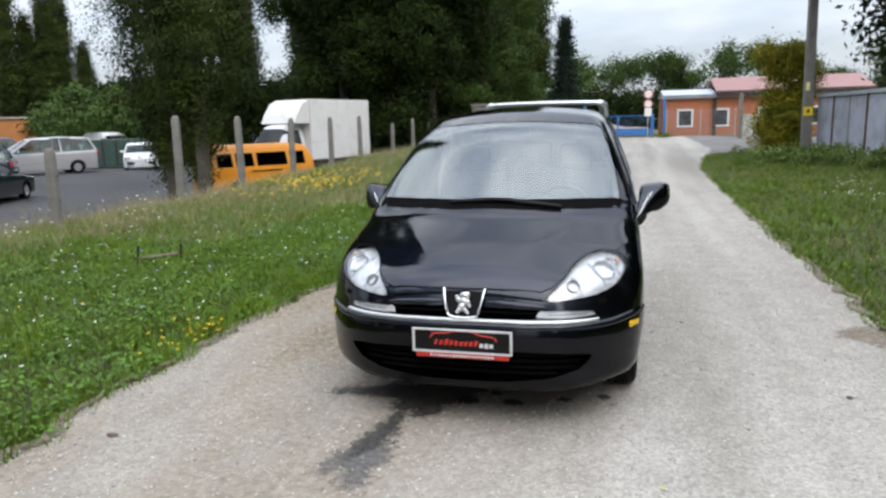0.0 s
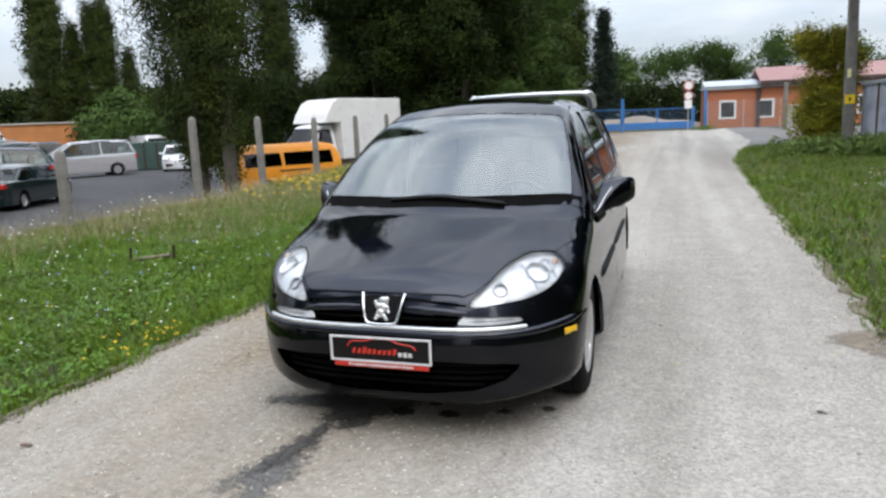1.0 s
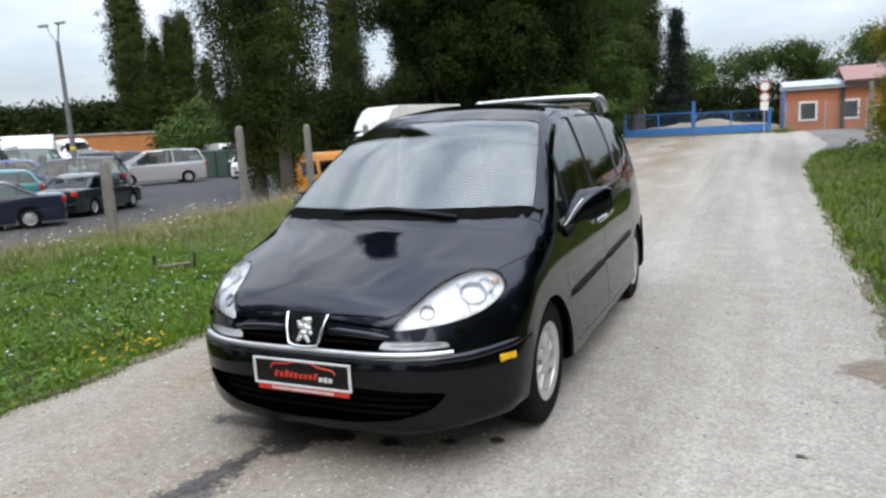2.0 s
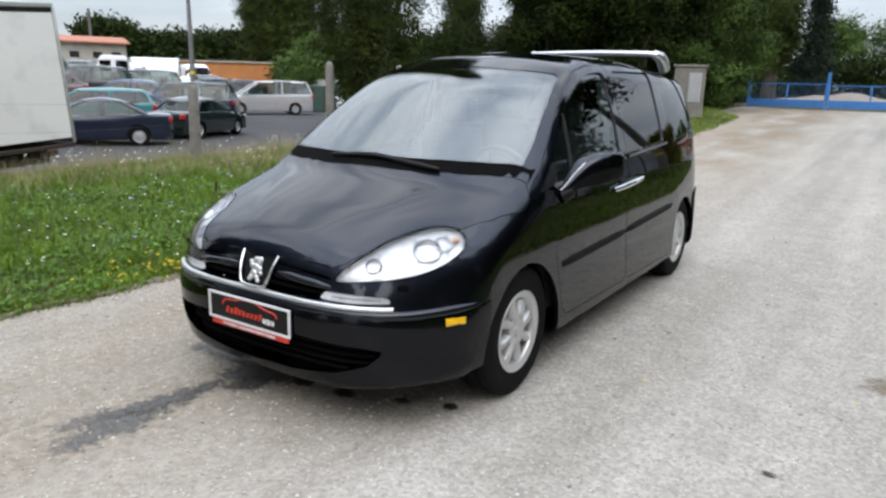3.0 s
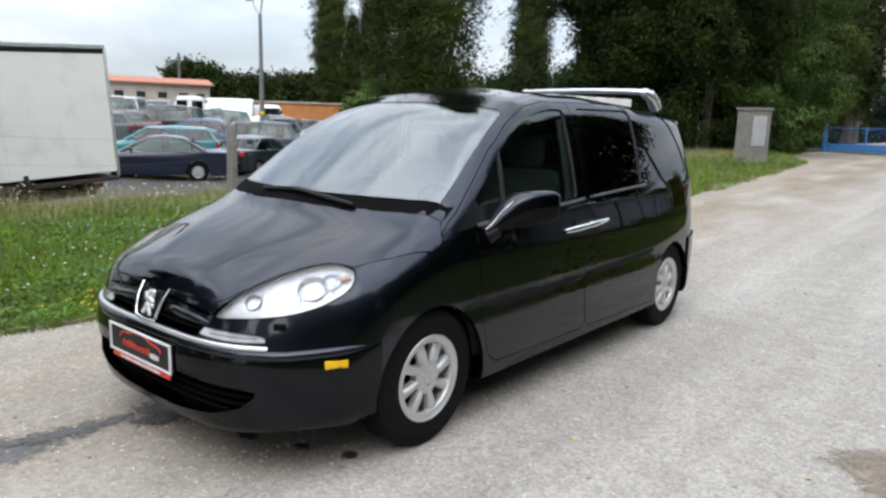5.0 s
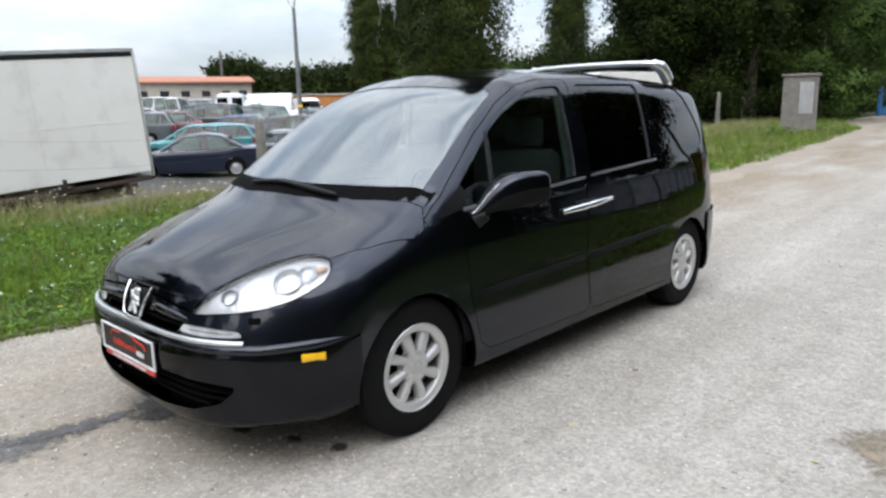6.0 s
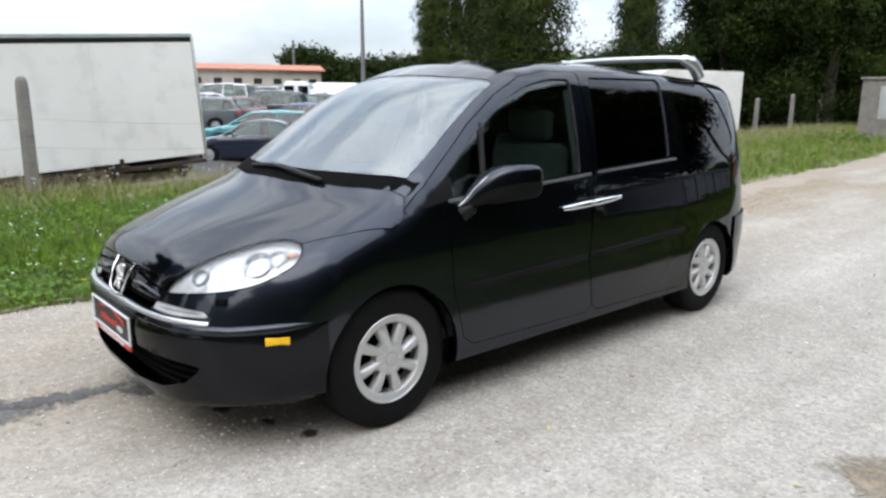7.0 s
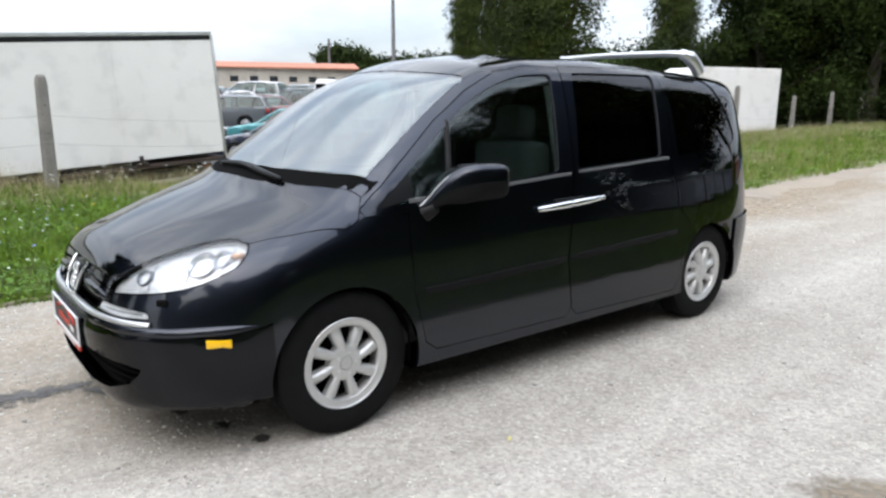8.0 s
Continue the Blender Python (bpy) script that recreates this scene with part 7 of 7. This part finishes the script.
# poplar clump in the yard
cc = columnar(24, 2.0, 1600, 3, plumes=104, foot=2.6)
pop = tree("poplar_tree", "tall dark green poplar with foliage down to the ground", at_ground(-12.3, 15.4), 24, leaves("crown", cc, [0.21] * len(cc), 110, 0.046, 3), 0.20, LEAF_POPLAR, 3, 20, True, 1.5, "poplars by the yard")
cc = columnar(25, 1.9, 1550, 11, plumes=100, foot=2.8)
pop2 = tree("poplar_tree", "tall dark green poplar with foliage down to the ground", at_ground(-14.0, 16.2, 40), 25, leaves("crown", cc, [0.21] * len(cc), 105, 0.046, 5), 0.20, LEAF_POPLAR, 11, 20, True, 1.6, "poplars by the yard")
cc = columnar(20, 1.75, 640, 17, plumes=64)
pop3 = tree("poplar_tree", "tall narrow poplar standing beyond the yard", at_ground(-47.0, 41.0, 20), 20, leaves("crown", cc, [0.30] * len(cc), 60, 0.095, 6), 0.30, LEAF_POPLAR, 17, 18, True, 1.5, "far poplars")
FAR_ROW = [(-46.7, 41.5, 90, 0.80), (-45.5, 42.7, 170, 0.58), (-44.5, 43.7, 250, 0.68), (-43.8, 44.3, 30, 0.70), (-42.6, 45.4, 130, 0.50)]
FAR_POP = [(-28.9, 46.0, 10, 0.95), (-25.0, 50.0, 100, 1.0), (-30.5, 50.0, 190, 0.9)]
for x, y, turn, k in FAR_POP:
    plant(pop3, x, y, turn, k)
for x, y, turn, k in FAR_ROW:
    c = plant(pop3, x, y, turn, k)
    c.scale = (1.35 * k, 1.35 * k, k)
# dense dark trees left of the lane
cc = rounded(15, 3.8, 0.6, 900, 21, 0.4)
gb = np.random.default_rng(22)
for k in range(300):
    a, z = gb.uniform(0, math.tau), gb.uniform(0.7, 11.0)
    q = gb.uniform(0.9, 2.6) * (1 + 0.3 * noise.noise(Vector((a, z * 0.6, 4))))
    cc.append((q * math.cos(a), q * math.sin(a), z))
broad = tree("broadleaf_tree", "dense dark green broadleaf tree beside the lane", at_ground(-9.5, 33.0), 15, leaves("crown", cc, [0.30] * len(cc), 110, 0.085, 21), 0.26, LEAF_SHADED, 21, 6, False, 3.0, "trees beside the lane")
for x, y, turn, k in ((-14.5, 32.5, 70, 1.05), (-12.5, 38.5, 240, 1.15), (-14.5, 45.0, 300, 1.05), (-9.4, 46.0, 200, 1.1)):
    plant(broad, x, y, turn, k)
# noise in the colour imitates lit leaf masses and shaded hollows
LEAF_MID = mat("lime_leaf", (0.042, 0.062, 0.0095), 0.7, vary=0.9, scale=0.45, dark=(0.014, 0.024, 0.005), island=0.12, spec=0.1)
cc = rounded(14, 3.4, 1.0, 1000, 27, 0.3)
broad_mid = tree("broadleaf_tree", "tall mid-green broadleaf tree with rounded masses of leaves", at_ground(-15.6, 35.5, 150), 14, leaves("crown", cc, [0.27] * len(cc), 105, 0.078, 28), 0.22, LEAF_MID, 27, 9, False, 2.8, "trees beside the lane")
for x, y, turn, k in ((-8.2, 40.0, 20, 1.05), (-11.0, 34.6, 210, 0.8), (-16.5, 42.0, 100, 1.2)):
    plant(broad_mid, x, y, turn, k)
for x, y, turn, k in ((-8.3, 61.5, 33, 1.15), (-10.5, 57.0, 140, 1.15), (-13.0, 50.0, 250, 1.1), (-8.6, 66.0, 80, 1.2), (-16.0, 37.0, 200, 1.0)):
    plant(pop3, x, y, turn, k)
cc = rounded(9.5, 3.0, 0.7, 620, 33)
acacia = tree("acacia_tree", "bright green acacia at the edge of the dark trees", at_ground(-7.3, 36.0), 8.5, leaves("crown", cc, [0.24] * len(cc), 80, 0.070, 33), 0.14, LEAF_BRIGHT, 33, 12, False, 2.2, "acacias")
plant(acacia, -8.4, 41.5, 120, 1.05)
gu = np.random.default_rng(37)
cc = []
for k in range(1150):
    x = gu.uniform(-26, -6.5)
    cc.append((x, gu.uniform(35.5, 41) + 0.35 * max(0, -x - 14) * -0.4, gu.uniform(0.05, 1) * (4.6 + 1.8 * noise.noise(Vector((x * 0.4, 0, 8))))))
under = thing("undergrowth", "dense dark undergrowth below the trees", "bushes", pose(0, 0, 0), kind="stuff")
part("leaves", leaves("leaves", cc, [0.5] * len(cc), 70, 0.095, 38), LEAF_SHADED, under)
# far row beyond the gate
cc = rounded(9, 3.0, 2.4, 250, 41, 0.12)
row_tree = tree("acacia_tree", "airy green tree in the row beyond the gate", at_ground(0, 88), 9, leaves("crown", cc, [0.45] * len(cc), 36, 0.13, 41), 0.16, LEAF_BRIGHT, 41, 10, False, 2.4, "row of trees beyond the gate")
for k in range(13):
    x = -12 + 4.1 * k + 1.3 * math.sin(k * 2.1)
    if abs(x) > 1:
        plant(row_tree, x, 88 + 4 * math.sin(k * 1.7), k * 67, 0.95 + 0.18 * math.sin(k * 3.3))
cc = [(x, y, z) for x, y, z in zip(rng.uniform(-34, 34, 2800), rng.uniform(-2.5, 2.5, 2800), 4.3 * rng.uniform(0.02, 1, 2800) ** 1.1)]
hedge = thing("far_hedge", "dense green hedge beyond the gate", "hedge", at_ground(0, 80), kind="stuff")
part("leaves", leaves("leaves", cc, [0.5] * len(cc), 30, 0.17, 51), LEAF_SHADED, hedge)
# woods along the far side of the yard
gw = np.random.default_rng(61)
cc = []
for k in range(2100):
    a = radians(gw.uniform(28, 61))
    d = gw.uniform(112, 140)
    top = 8.3 + 3.0 * noise.noise(Vector((a * 14, 0, 4)))
    cc.append((-d * math.sin(a), d * math.cos(a), gw.uniform(0.2, 1) * top))
woods = thing("far_woods", "dark green woods along the far side of the yard", "woods", pose(0, 0, 0), kind="stuff")
part("leaves", leaves("leaves", cc, [0.8] * len(cc), 80, 0.34, 62), LEAF_SHADED, woods)
# conifer
cc = []
gc = np.random.default_rng(71)
for k in range(420):
    t = gc.uniform(0, 1)
    a = gc.uniform(0, math.tau)
    q = gc.uniform(0.3, 1)
    e = 2.1 * (1 - t) ** 0.8 * (0.75 + 0.25 * math.sin(t * 55))
    cc.append((e * q * math.cos(a), e * q * math.sin(a), 0.5 + 8.8 * t))
con = tree("conifer_tree", "dark narrow conifer beyond the gate", at_ground(-4.3, 55.5), 9.4, leaves("crown", cc, [0.26] * len(cc), 40, 0.09, 72), 0.16, NEEDLE, 71, 6, False, 1.0)
# bush by the pole
cc = rounded(3.7, 0.62, 0.1, 420, 81, 0.4)
gb = np.random.default_rng(83)
cc += [(gb.normal(0, 0.36), gb.normal(0, 0.36), gb.uniform(0.05, 1.9)) for _ in range(170)]
bush = tree("golden_bush", "tall yellow-green bush beside the concrete pole", at_ground(6.05, 22.3), 3.5, leaves("crown", cc, [0.22] * len(cc), 90, 0.045, 82), 0.05, LEAF_YELLOW, 81, 8, True, 0.9)
cc = rounded(3.0, 1.3, 0.2, 240, 86, 0.35)
b2 = tree("yard_bush", "rounded bright green bush at the yard edge", at_ground(-36.0, 35.0), 2.8, leaves("crown", cc, [0.3] * len(cc), 40, 0.10, 87), 0.06, LEAF_BRIGHT, 86, 8, True, 0.9, "bushes at the yard edge")
for x, y, k in ((-38.6, 39.5, 1.7), (-35.0, 39.5, 1.6), (-31.5, 40.0, 1.7), (-28.0, 37.5, 1.5)):
    plant(b2, x, y, 60 * k, k)
# trees on the right, behind the shed and along the lane
cc = rounded(12, 4.2, 2.2, 950, 91, 0.45)
rt = tree("walnut_tree", "dark spreading tree overhanging the metal shed", at_ground(10.6, 20.8), 11, leaves("crown", cc, [0.42] * len(cc), 50, 0.12, 92), 0.22, LEAF_SHADED, 91, 16, False, 3.4, "trees on the right of the lane")
for x, y, turn, k in ((15.0, 0.0, 200, 0.8), (13.0, -8.0, 300, 0.8), (16.0, -16.0, 60, 1.0), (12.2, 10.2, 140, 0.74), (11.6, 13.8, 20, 0.82), (11.4, 5.4, 250, 0.66), (12.0, -2.6, 330, 0.72)):
    plant(rt, x, y, turn, k)

cc = rounded(14, 4.3, 6.3, 1100, 93, 0.35)
rt2 = tree("walnut_tree", "dark tree with overhanging branches behind the metal shed", at_ground(10.2, 17.4), 14, leaves("crown", cc, [0.45] * len(cc), 50, 0.13, 94), 0.24, LEAF_SHADED, 93, 12, False, 4.2, "trees on the right of the lane")

# unseen trees added outside the view to darken reflections in bonnet and bumper
for x, y, turn, k in ((-9.0, -17.0, 15, 0.95), (-15.5, -9.0, 130, 0.95), (-3.5, -23.0, 210, 1.0), (7.0, -24.0, 320, 0.95), (-17.0, -18.0, 70, 1.0)):
    plant(broad, x, y, turn, k)
# unseen hedge, drawn in close so the doors mirror dark leaves
gr = np.random.default_rng(95)
cc = []
for k in range(1900):
    y = gr.uniform(-30, 13.5)
    cc.append((gr.uniform(9.6, 11.6) - 3.0 * float(smooth01((8.5 - y) / 3.0)) + 0.8 * noise.noise(Vector((y * 0.3, 2, 0))), y, gr.uniform(0.05, 1) * (3.4 + 1.4 * noise.noise(Vector((y * 0.35, 0, 3)))) ))
rh = thing("side_hedge", "dense dark hedge added out of view right of the lane", "hedge", pose(0, 0, 0), kind="stuff")
part("leaves", leaves("leaves", cc, [0.42] * len(cc), 40, 0.11, 96), LEAF_SHADED, rh)

gv = np.random.default_rng(99)
WEED = mat("pale_weed_leaf", (0.165, 0.225, 0.060), 0.65, vary=0.7, scale=2.0, dark=(0.085, 0.130, 0.032), island=0.3, spec=0.12)
for cx, cy, wide, tall, n in ((5.6, 18.6, 0.75, 0.85, 46), (6.5, 18.3, 0.6, 0.75, 36), (4.8, 19.3, 0.6, 0.6, 34), (7.2, 19.3, 0.5, 0.95, 34), (6.9, 20.8, 0.4, 0.8, 24), (7.4, 16.6, 0.6, 0.9, 36), (5.4, 21.4, 0.6, 0.55, 30), (-5.6, 24.4, 0.8, 0.5, 34), (-4.3, 25.6, 0.6, 0.45, 26), (3.0, 41.2, 0.4, 0.5, 16)):
    wt = thing("weed_clump", "tall pale green weeds growing in the verge", "weeds", at_ground(cx, cy), "weed clumps on the verges")
    cc = []
    bm = bmesh.new()
    for k in range(n):
        x, y, h = gv.normal(0, wide * 0.6), gv.normal(0, wide * 0.6), 0.62 * tall * gv.uniform(0.3, 1.1)
        tube(bm, [(x, y, 0), (x + gv.normal(0, 0.05), y + gv.normal(0, 0.05), h)], [0.006, 0.003], 4, False)
        cc += [(x + gv.normal(0, 0.05), y + gv.normal(0, 0.05), h * q) for q in (0.35, 0.6, 0.85, 1.0)]
    tagged(part("stems", bm, WEED, wt), kind="stuff")
    tagged(part("foliage", leaves("foliage", cc, [0.07] * len(cc), 12, 0.045, 990 + n), WEED, wt), kind="stuff")

# ---- grass, weeds and flowers ----
def blades(n, xr, yr, height, width, seed, ok, tall=None):
    r = np.random.default_rng(seed)
    x, y = r.uniform(*xr, n), r.uniform(*yr, n)
    keep = ok(x, y, r)
    x, y = x[keep], y[keep]
    n = len(x)
    z = ground_z(x, y) - 0.03
    tuft = np.array([noise.noise(Vector((a * 1.1, b * 1.1, 0.5))) for a, b in zip(x, y)])
    h = height * r.uniform(0.5, 1.25, n) * (1 + 0.6 * tuft)
    if tall is not None:
        h *= tall(x, y)
    a = r.uniform(0, math.tau, n)
    lean = h * r.uniform(0.2, 1.1, n)
    la = r.uniform(0, math.tau, n)
    w = width * r.uniform(0.6, 1.3, n)
    dx, dy = np.cos(a) * w / 2, np.sin(a) * w / 2
    v = np.stack([np.stack([x - dx, y - dy, z], -1), np.stack([x + dx, y + dy, z], -1), np.stack([x + lean * np.cos(la), y + lean * np.sin(la), z + h + 0.03], -1)], 1).reshape(-1, 3)
    return v


LANE_Y = np.arange(-14, 60, 0.1)
LANE_L = np.array([lane_left(v) for v in LANE_Y])
LANE_R = np.array([lane_right(v) for v in LANE_Y])


def off_left(x, y, r):
    e = np.interp(y, LANE_Y, LANE_L)
    return (x < e + 0.11 - r.exponential(0.09, len(x))) & (x > -9.6 + 0.2 * np.sin(y * 2.0)) & (y < 41.5)


def off_right(x, y, r):
    e = np.interp(y, LANE_Y, LANE_R)
    fore = (y > 24.0) & (x < 15)
    return (x > e - 0.11 + r.exponential(0.09, len(x))) & ~fore


def verge_tall(x, y):
    return 1 + 1.1 * smooth01((-x - 5.8) / 2.4)


turf = [blades(170000, (-9.8, -2.0), (-5.0, 11.0), 0.075, 0.010, 101, off_left, verge_tall),
        blades(120000, (-9.8, -2.3), (11.0, 41.0), 0.12, 0.015, 102, off_left, verge_tall),
        blades(70000, (2.4, 9.0), (-3.0, 25.0), 0.075, 0.014, 103, off_right),
        blades(30000, (2.4, 9.0), (-13.0, -3.0), 0.13, 0.018, 106, off_right),
        blades(30000, (-9.8, -2.0), (-13.0, -5.0), 0.11, 0.018, 107, off_left)]
turf_edge = [blades(26000, (-3.2, -1.8), (-5.0, 11.0), 0.10, 0.010, 104, lambda x, y, r: off_left(x, y, r) & (x > np.interp(y, LANE_Y, LANE_L) - 0.22)),
             blades(16000, (2.2, 3.6), (-3.0, 14.0), 0.055, 0.010, 105, lambda x, y, r: off_right(x, y, r) & (x < np.interp(y, LANE_Y, LANE_R) + 0.25))]


def tufts(n, per, xr, yr, height, seed, ok):
    """Separate clumps of longer blades that lean outwards from one root."""
    r = np.random.default_rng(seed)
    x, y = r.uniform(*xr, n), r.uniform(*yr, n)
    keep = ok(x, y, r) & np.array([noise.noise(Vector((a * 0.7, b * 0.7, 4.4))) > -0.05 for a, b in zip(x, y)])
    x, y = x[keep], y[keep]
    size = np.repeat(np.exp(r.normal(0, 0.3, len(x))), per)
    x, y = np.repeat(x, per), np.repeat(y, per)
    m = len(x)
    a, out = r.uniform(0, math.tau, m), r.uniform(0.1, 1.0, m)
    bx, by = x + 0.035 * size * out * np.cos(a), y + 0.035 * size * out * np.sin(a)
    h = height * size * r.uniform(0.5, 1.15, m) * (1.1 - 0.45 * out)
    w = 0.006 * r.uniform(0.7, 1.6, m)
    z = ground_z(x, y) - 0.02
    reach = h * out * 0.95
    return np.stack([np.stack([bx - w * np.sin(a), by + w * np.cos(a), z], -1), np.stack([bx + w * np.sin(a), by - w * np.cos(a), z], -1), np.stack([bx + reach * np.cos(a), by + reach * np.sin(a), z + h], -1)], 1).reshape(-1, 3)


turf += [tufts(1900, 30, (-9.5, -2.2), (-4.0, 11.0), 0.105, 108, off_left), tufts(900, 26, (-9.5, -2.6), (11.0, 34.0), 0.24, 109, off_left), tufts(1500, 28, (2.6, 8.5), (-2.0, 24.0), 0.13, 110, off_right)]
v = np.concatenate(turf + turf_edge)
grass = part("grass", quick_mesh("grass", v, np.arange(len(v)), 3), GRASS)
tagged(grass, "lush green uneven grass on both verges", "grass", kind="stuff")


def herbs(n, xr, yr, seed, ok, size, up):
    """Broad low leaves: clover and plantain."""
    r = np.random.default_rng(seed)
    x, y = r.uniform(*xr, n), r.uniform(*yr, n)
    k = ok(x, y, r)
    x, y = x[k], y[k]
    n = len(x)
    patch = np.array([noise.noise(Vector((a * 0.9 + 5, b * 0.9, 0.5))) for a, b in zip(x, y)])
    z = ground_z(x, y) + up * r.uniform(0.2, 1.0, n) * (1 + patch)
    c = np.stack([x, y, z], -1)
    a = np.stack([np.cos(t := r.uniform(0, math.tau, n)), np.sin(t), r.uniform(-0.2, 0.5, n)], -1) * (size * r.uniform(0.5, 1.3, n))[:, None]
    b = np.stack([-np.sin(t), np.cos(t), r.uniform(-0.3, 0.3, n)], -1) * (size * 0.6 * r.uniform(0.5, 1.2, n))[:, None]
    return np.stack([c - a, c + b, c + a, c - b], 1).reshape(-1, 3)


v = np.concatenate([herbs(105000, (-9.4, -2.0), (-5, 11), 111, off_left, 0.021, 0.065), herbs(16000, (-9.4, -2.3), (11, 40), 112, off_left, 0.045, 0.12), herbs(22000, (2.4, 9), (-3, 25), 113, off_right, 0.028, 0.10)])
clover = part("clover", quick_mesh("clover", v, np.arange(len(v)), 4), mat("clover_leaf", (0.105, 0.205, 0.026), 0.6, island=0.4, spec=0.15, vary=0.85, scale=3.0, dark=(0.045, 0.088, 0.014)))
tagged(clover, "low clover and plantain leaves among the grass", "weeds", kind="stuff")
stalk = blades(16000, (-9.8, -5.6), (-5, 34), 0.40, 0.007, 121, lambda x, y, r: off_left(x, y, r) & (r.uniform(0, 1, len(x)) < 0.15 + 0.85 * smooth01((-x - 6.2) / 2)))
stalk = np.concatenate([stalk, blades(6000, (-9.6, -2.0), (-4, 11), 0.07, 0.007, 124, off_left), blades(20000, (-9.5, -6.6), (-4, 30), 0.36, 0.007, 125, off_left), blades(9000, (-7.5, -4.5), (4, 18), 0.20, 0.007, 126, off_left), blades(9000, (-6.5, -2.6), (8, 34), 0.22, 0.010, 122, off_left), blades(30000, (2.4, 9), (-3, 25), 0.09, 0.008, 123, off_right)])
st = part("dry_stalks", quick_mesh("dry_stalks", stalk, np.arange(len(stalk)), 3), STRAW)
tagged(st, "pale dry grass stalks along the fence", "grass", kind="stuff")


def flower_heads(name, places, size, material, label, n=7, seed=5):
    """Small heads: rings of petals round each place."""
    r = np.random.default_rng(seed)
    out = []
    for x, y, h in places:
        z = gz(x, y) + h
        for k in range(n):
            a = r.uniform(0, math.tau)
            q = size * r.uniform(0.2, 1.1)
            c = np.array([x + q * math.cos(a), y + q * math.sin(a), z + r.uniform(-0.4, 0.4) * size])
            s = size * r.uniform(0.35, 0.6)
            t = r.uniform(0, math.tau)
            u = np.array([math.cos(t), math.sin(t), r.uniform(-0.4, 0.6)]) * s
            w = np.array([-math.sin(t), math.cos(t), r.uniform(-0.4, 0.6)]) * s
            out += [c - u, c + w, c + u, c - w]
    ob = part(name, quick_mesh(name, np.array(out), np.arange(len(out)), 4), material)
    return tagged(ob, label, "flowers", kind="stuff")


rf = np.random.default_rng(131)
white = [(x, y, rf.uniform(0.06, 0.16)) for x, y in zip(rf.uniform(-7.8, -2.4, 420), rf.uniform(-3, 12, 420)) if x < lane_left(y) - 0.2]
umbels = [(x, y, rf.uniform(0.30, 0.50)) for x, y in zip(rf.uniform(-9.0, -6.4, 170), rf.uniform(-3, 24, 170))]
clumps = []
for cx, cy in ((-7.6, 2.3), (-7.9, 1.2), (-6.5, 4.9), (-7.3, 3.4), (-8.0, 0.2), (-4.2, 10.5), (4.9, 8.4), (4.6, 9.0), (5.0, 10.5)):
    clumps += [(cx + rf.normal(0, 0.22), cy + rf.normal(0, 0.22), rf.uniform(0.15, 0.42)) for _ in range(13)]
flower_heads("white_flowers", white, 0.014, PETAL_WHITE, "small white flowers in the grass", 7, 141)
flower_heads("white_umbels", umbels + clumps, 0.016, PETAL_WHITE, "tall white umbels near the fence", 12, 142)
yel = [(-2.25 + rf.normal(0, 0.16) - 0.2, 0.15 + rf.normal(0, 0.22), rf.uniform(0.04, 0.14)) for _ in range(42)]
gold = [(-5.9 + rf.normal(0, 0.55), 10.3 + rf.normal(0, 1.3), rf.uniform(0.25, 0.5)) for _ in range(210)]
flower_heads("golden_flowers", gold, 0.032, PETAL_YELLOW, "drift of tall yellow flowers on the bank", 9, 145)
yel += [(x, y, rf.uniform(0.06, 0.2)) for x, y in zip(rf.uniform(-7, -2.6, 60), rf.uniform(-3, 10, 60))]
yel += [(-3.15, -1.05, 0.16), (-3.4, -1.1, 0.12), (-3.1, -1.0, 0.14), (-2.5, 2.7, 0.15), (-2.45, 2.8, 0.18)]
yel += [(x, y, rf.uniform(0.1, 0.25)) for x, y in zip(rf.uniform(2.9, 7, 110), rf.uniform(1, 18, 110)) if x > lane_right(y) + 0.2]
flower_heads("yellow_flowers", yel, 0.013, PETAL_YELLOW, "yellow flowers in the grass", 8, 143)
blu = [(x, y, rf.uniform(0.08, 0.2)) for x, y in zip(rf.uniform(-6.0, -2.7, 48), rf.uniform(-2, 5, 48))]
flower_heads("blue_flowers", blu, 0.016, PETAL_BLUE, "pale blue chicory flowers in the grass", 8, 144)
# a few dropped leaves on the road
LEAF_FADED = mat("faded_yellow_leaf", (0.50, 0.44, 0.16), 0.7, vary=0.3, scale=60)
for x, y, m in ((-1.83, -1.39, "r"), (2.10, -0.08, "b"), (1.39, 0.525, "y"), (2.35, 0.9, "y"), (1.0, -1.35, "y"), (2.6, 1.9, "y")):
    lf = thing("fallen_leaf", {"r": "reddish brown dead leaf on the road", "b": "grey brown twig scrap on the road", "y": "small yellow leaf on the road"}[m], "leaf", pose(x, y, gz(x, y) + 0.006, 0, 0, x * 90))
    bm = bmesh.new()
    s = {"r": 0.035, "b": 0.03, "y": 0.018}[m]
    for q in ((-s, 0, 0), (-0.3 * s, 0.5 * s, 0.3 * s), (0.7 * s, 0.4 * s, 0.1 * s), (1.2 * s, 0, 0.3 * s), (0.6 * s, -0.45 * s, 0.2 * s), (-0.4 * s, -0.4 * s, 0.1 * s)):
        bm.verts.new(q)
    bm.faces.new(bm.verts)
    part("blade", bm, {"r": RUST, "b": BARK, "y": LEAF_FADED}[m], lf)
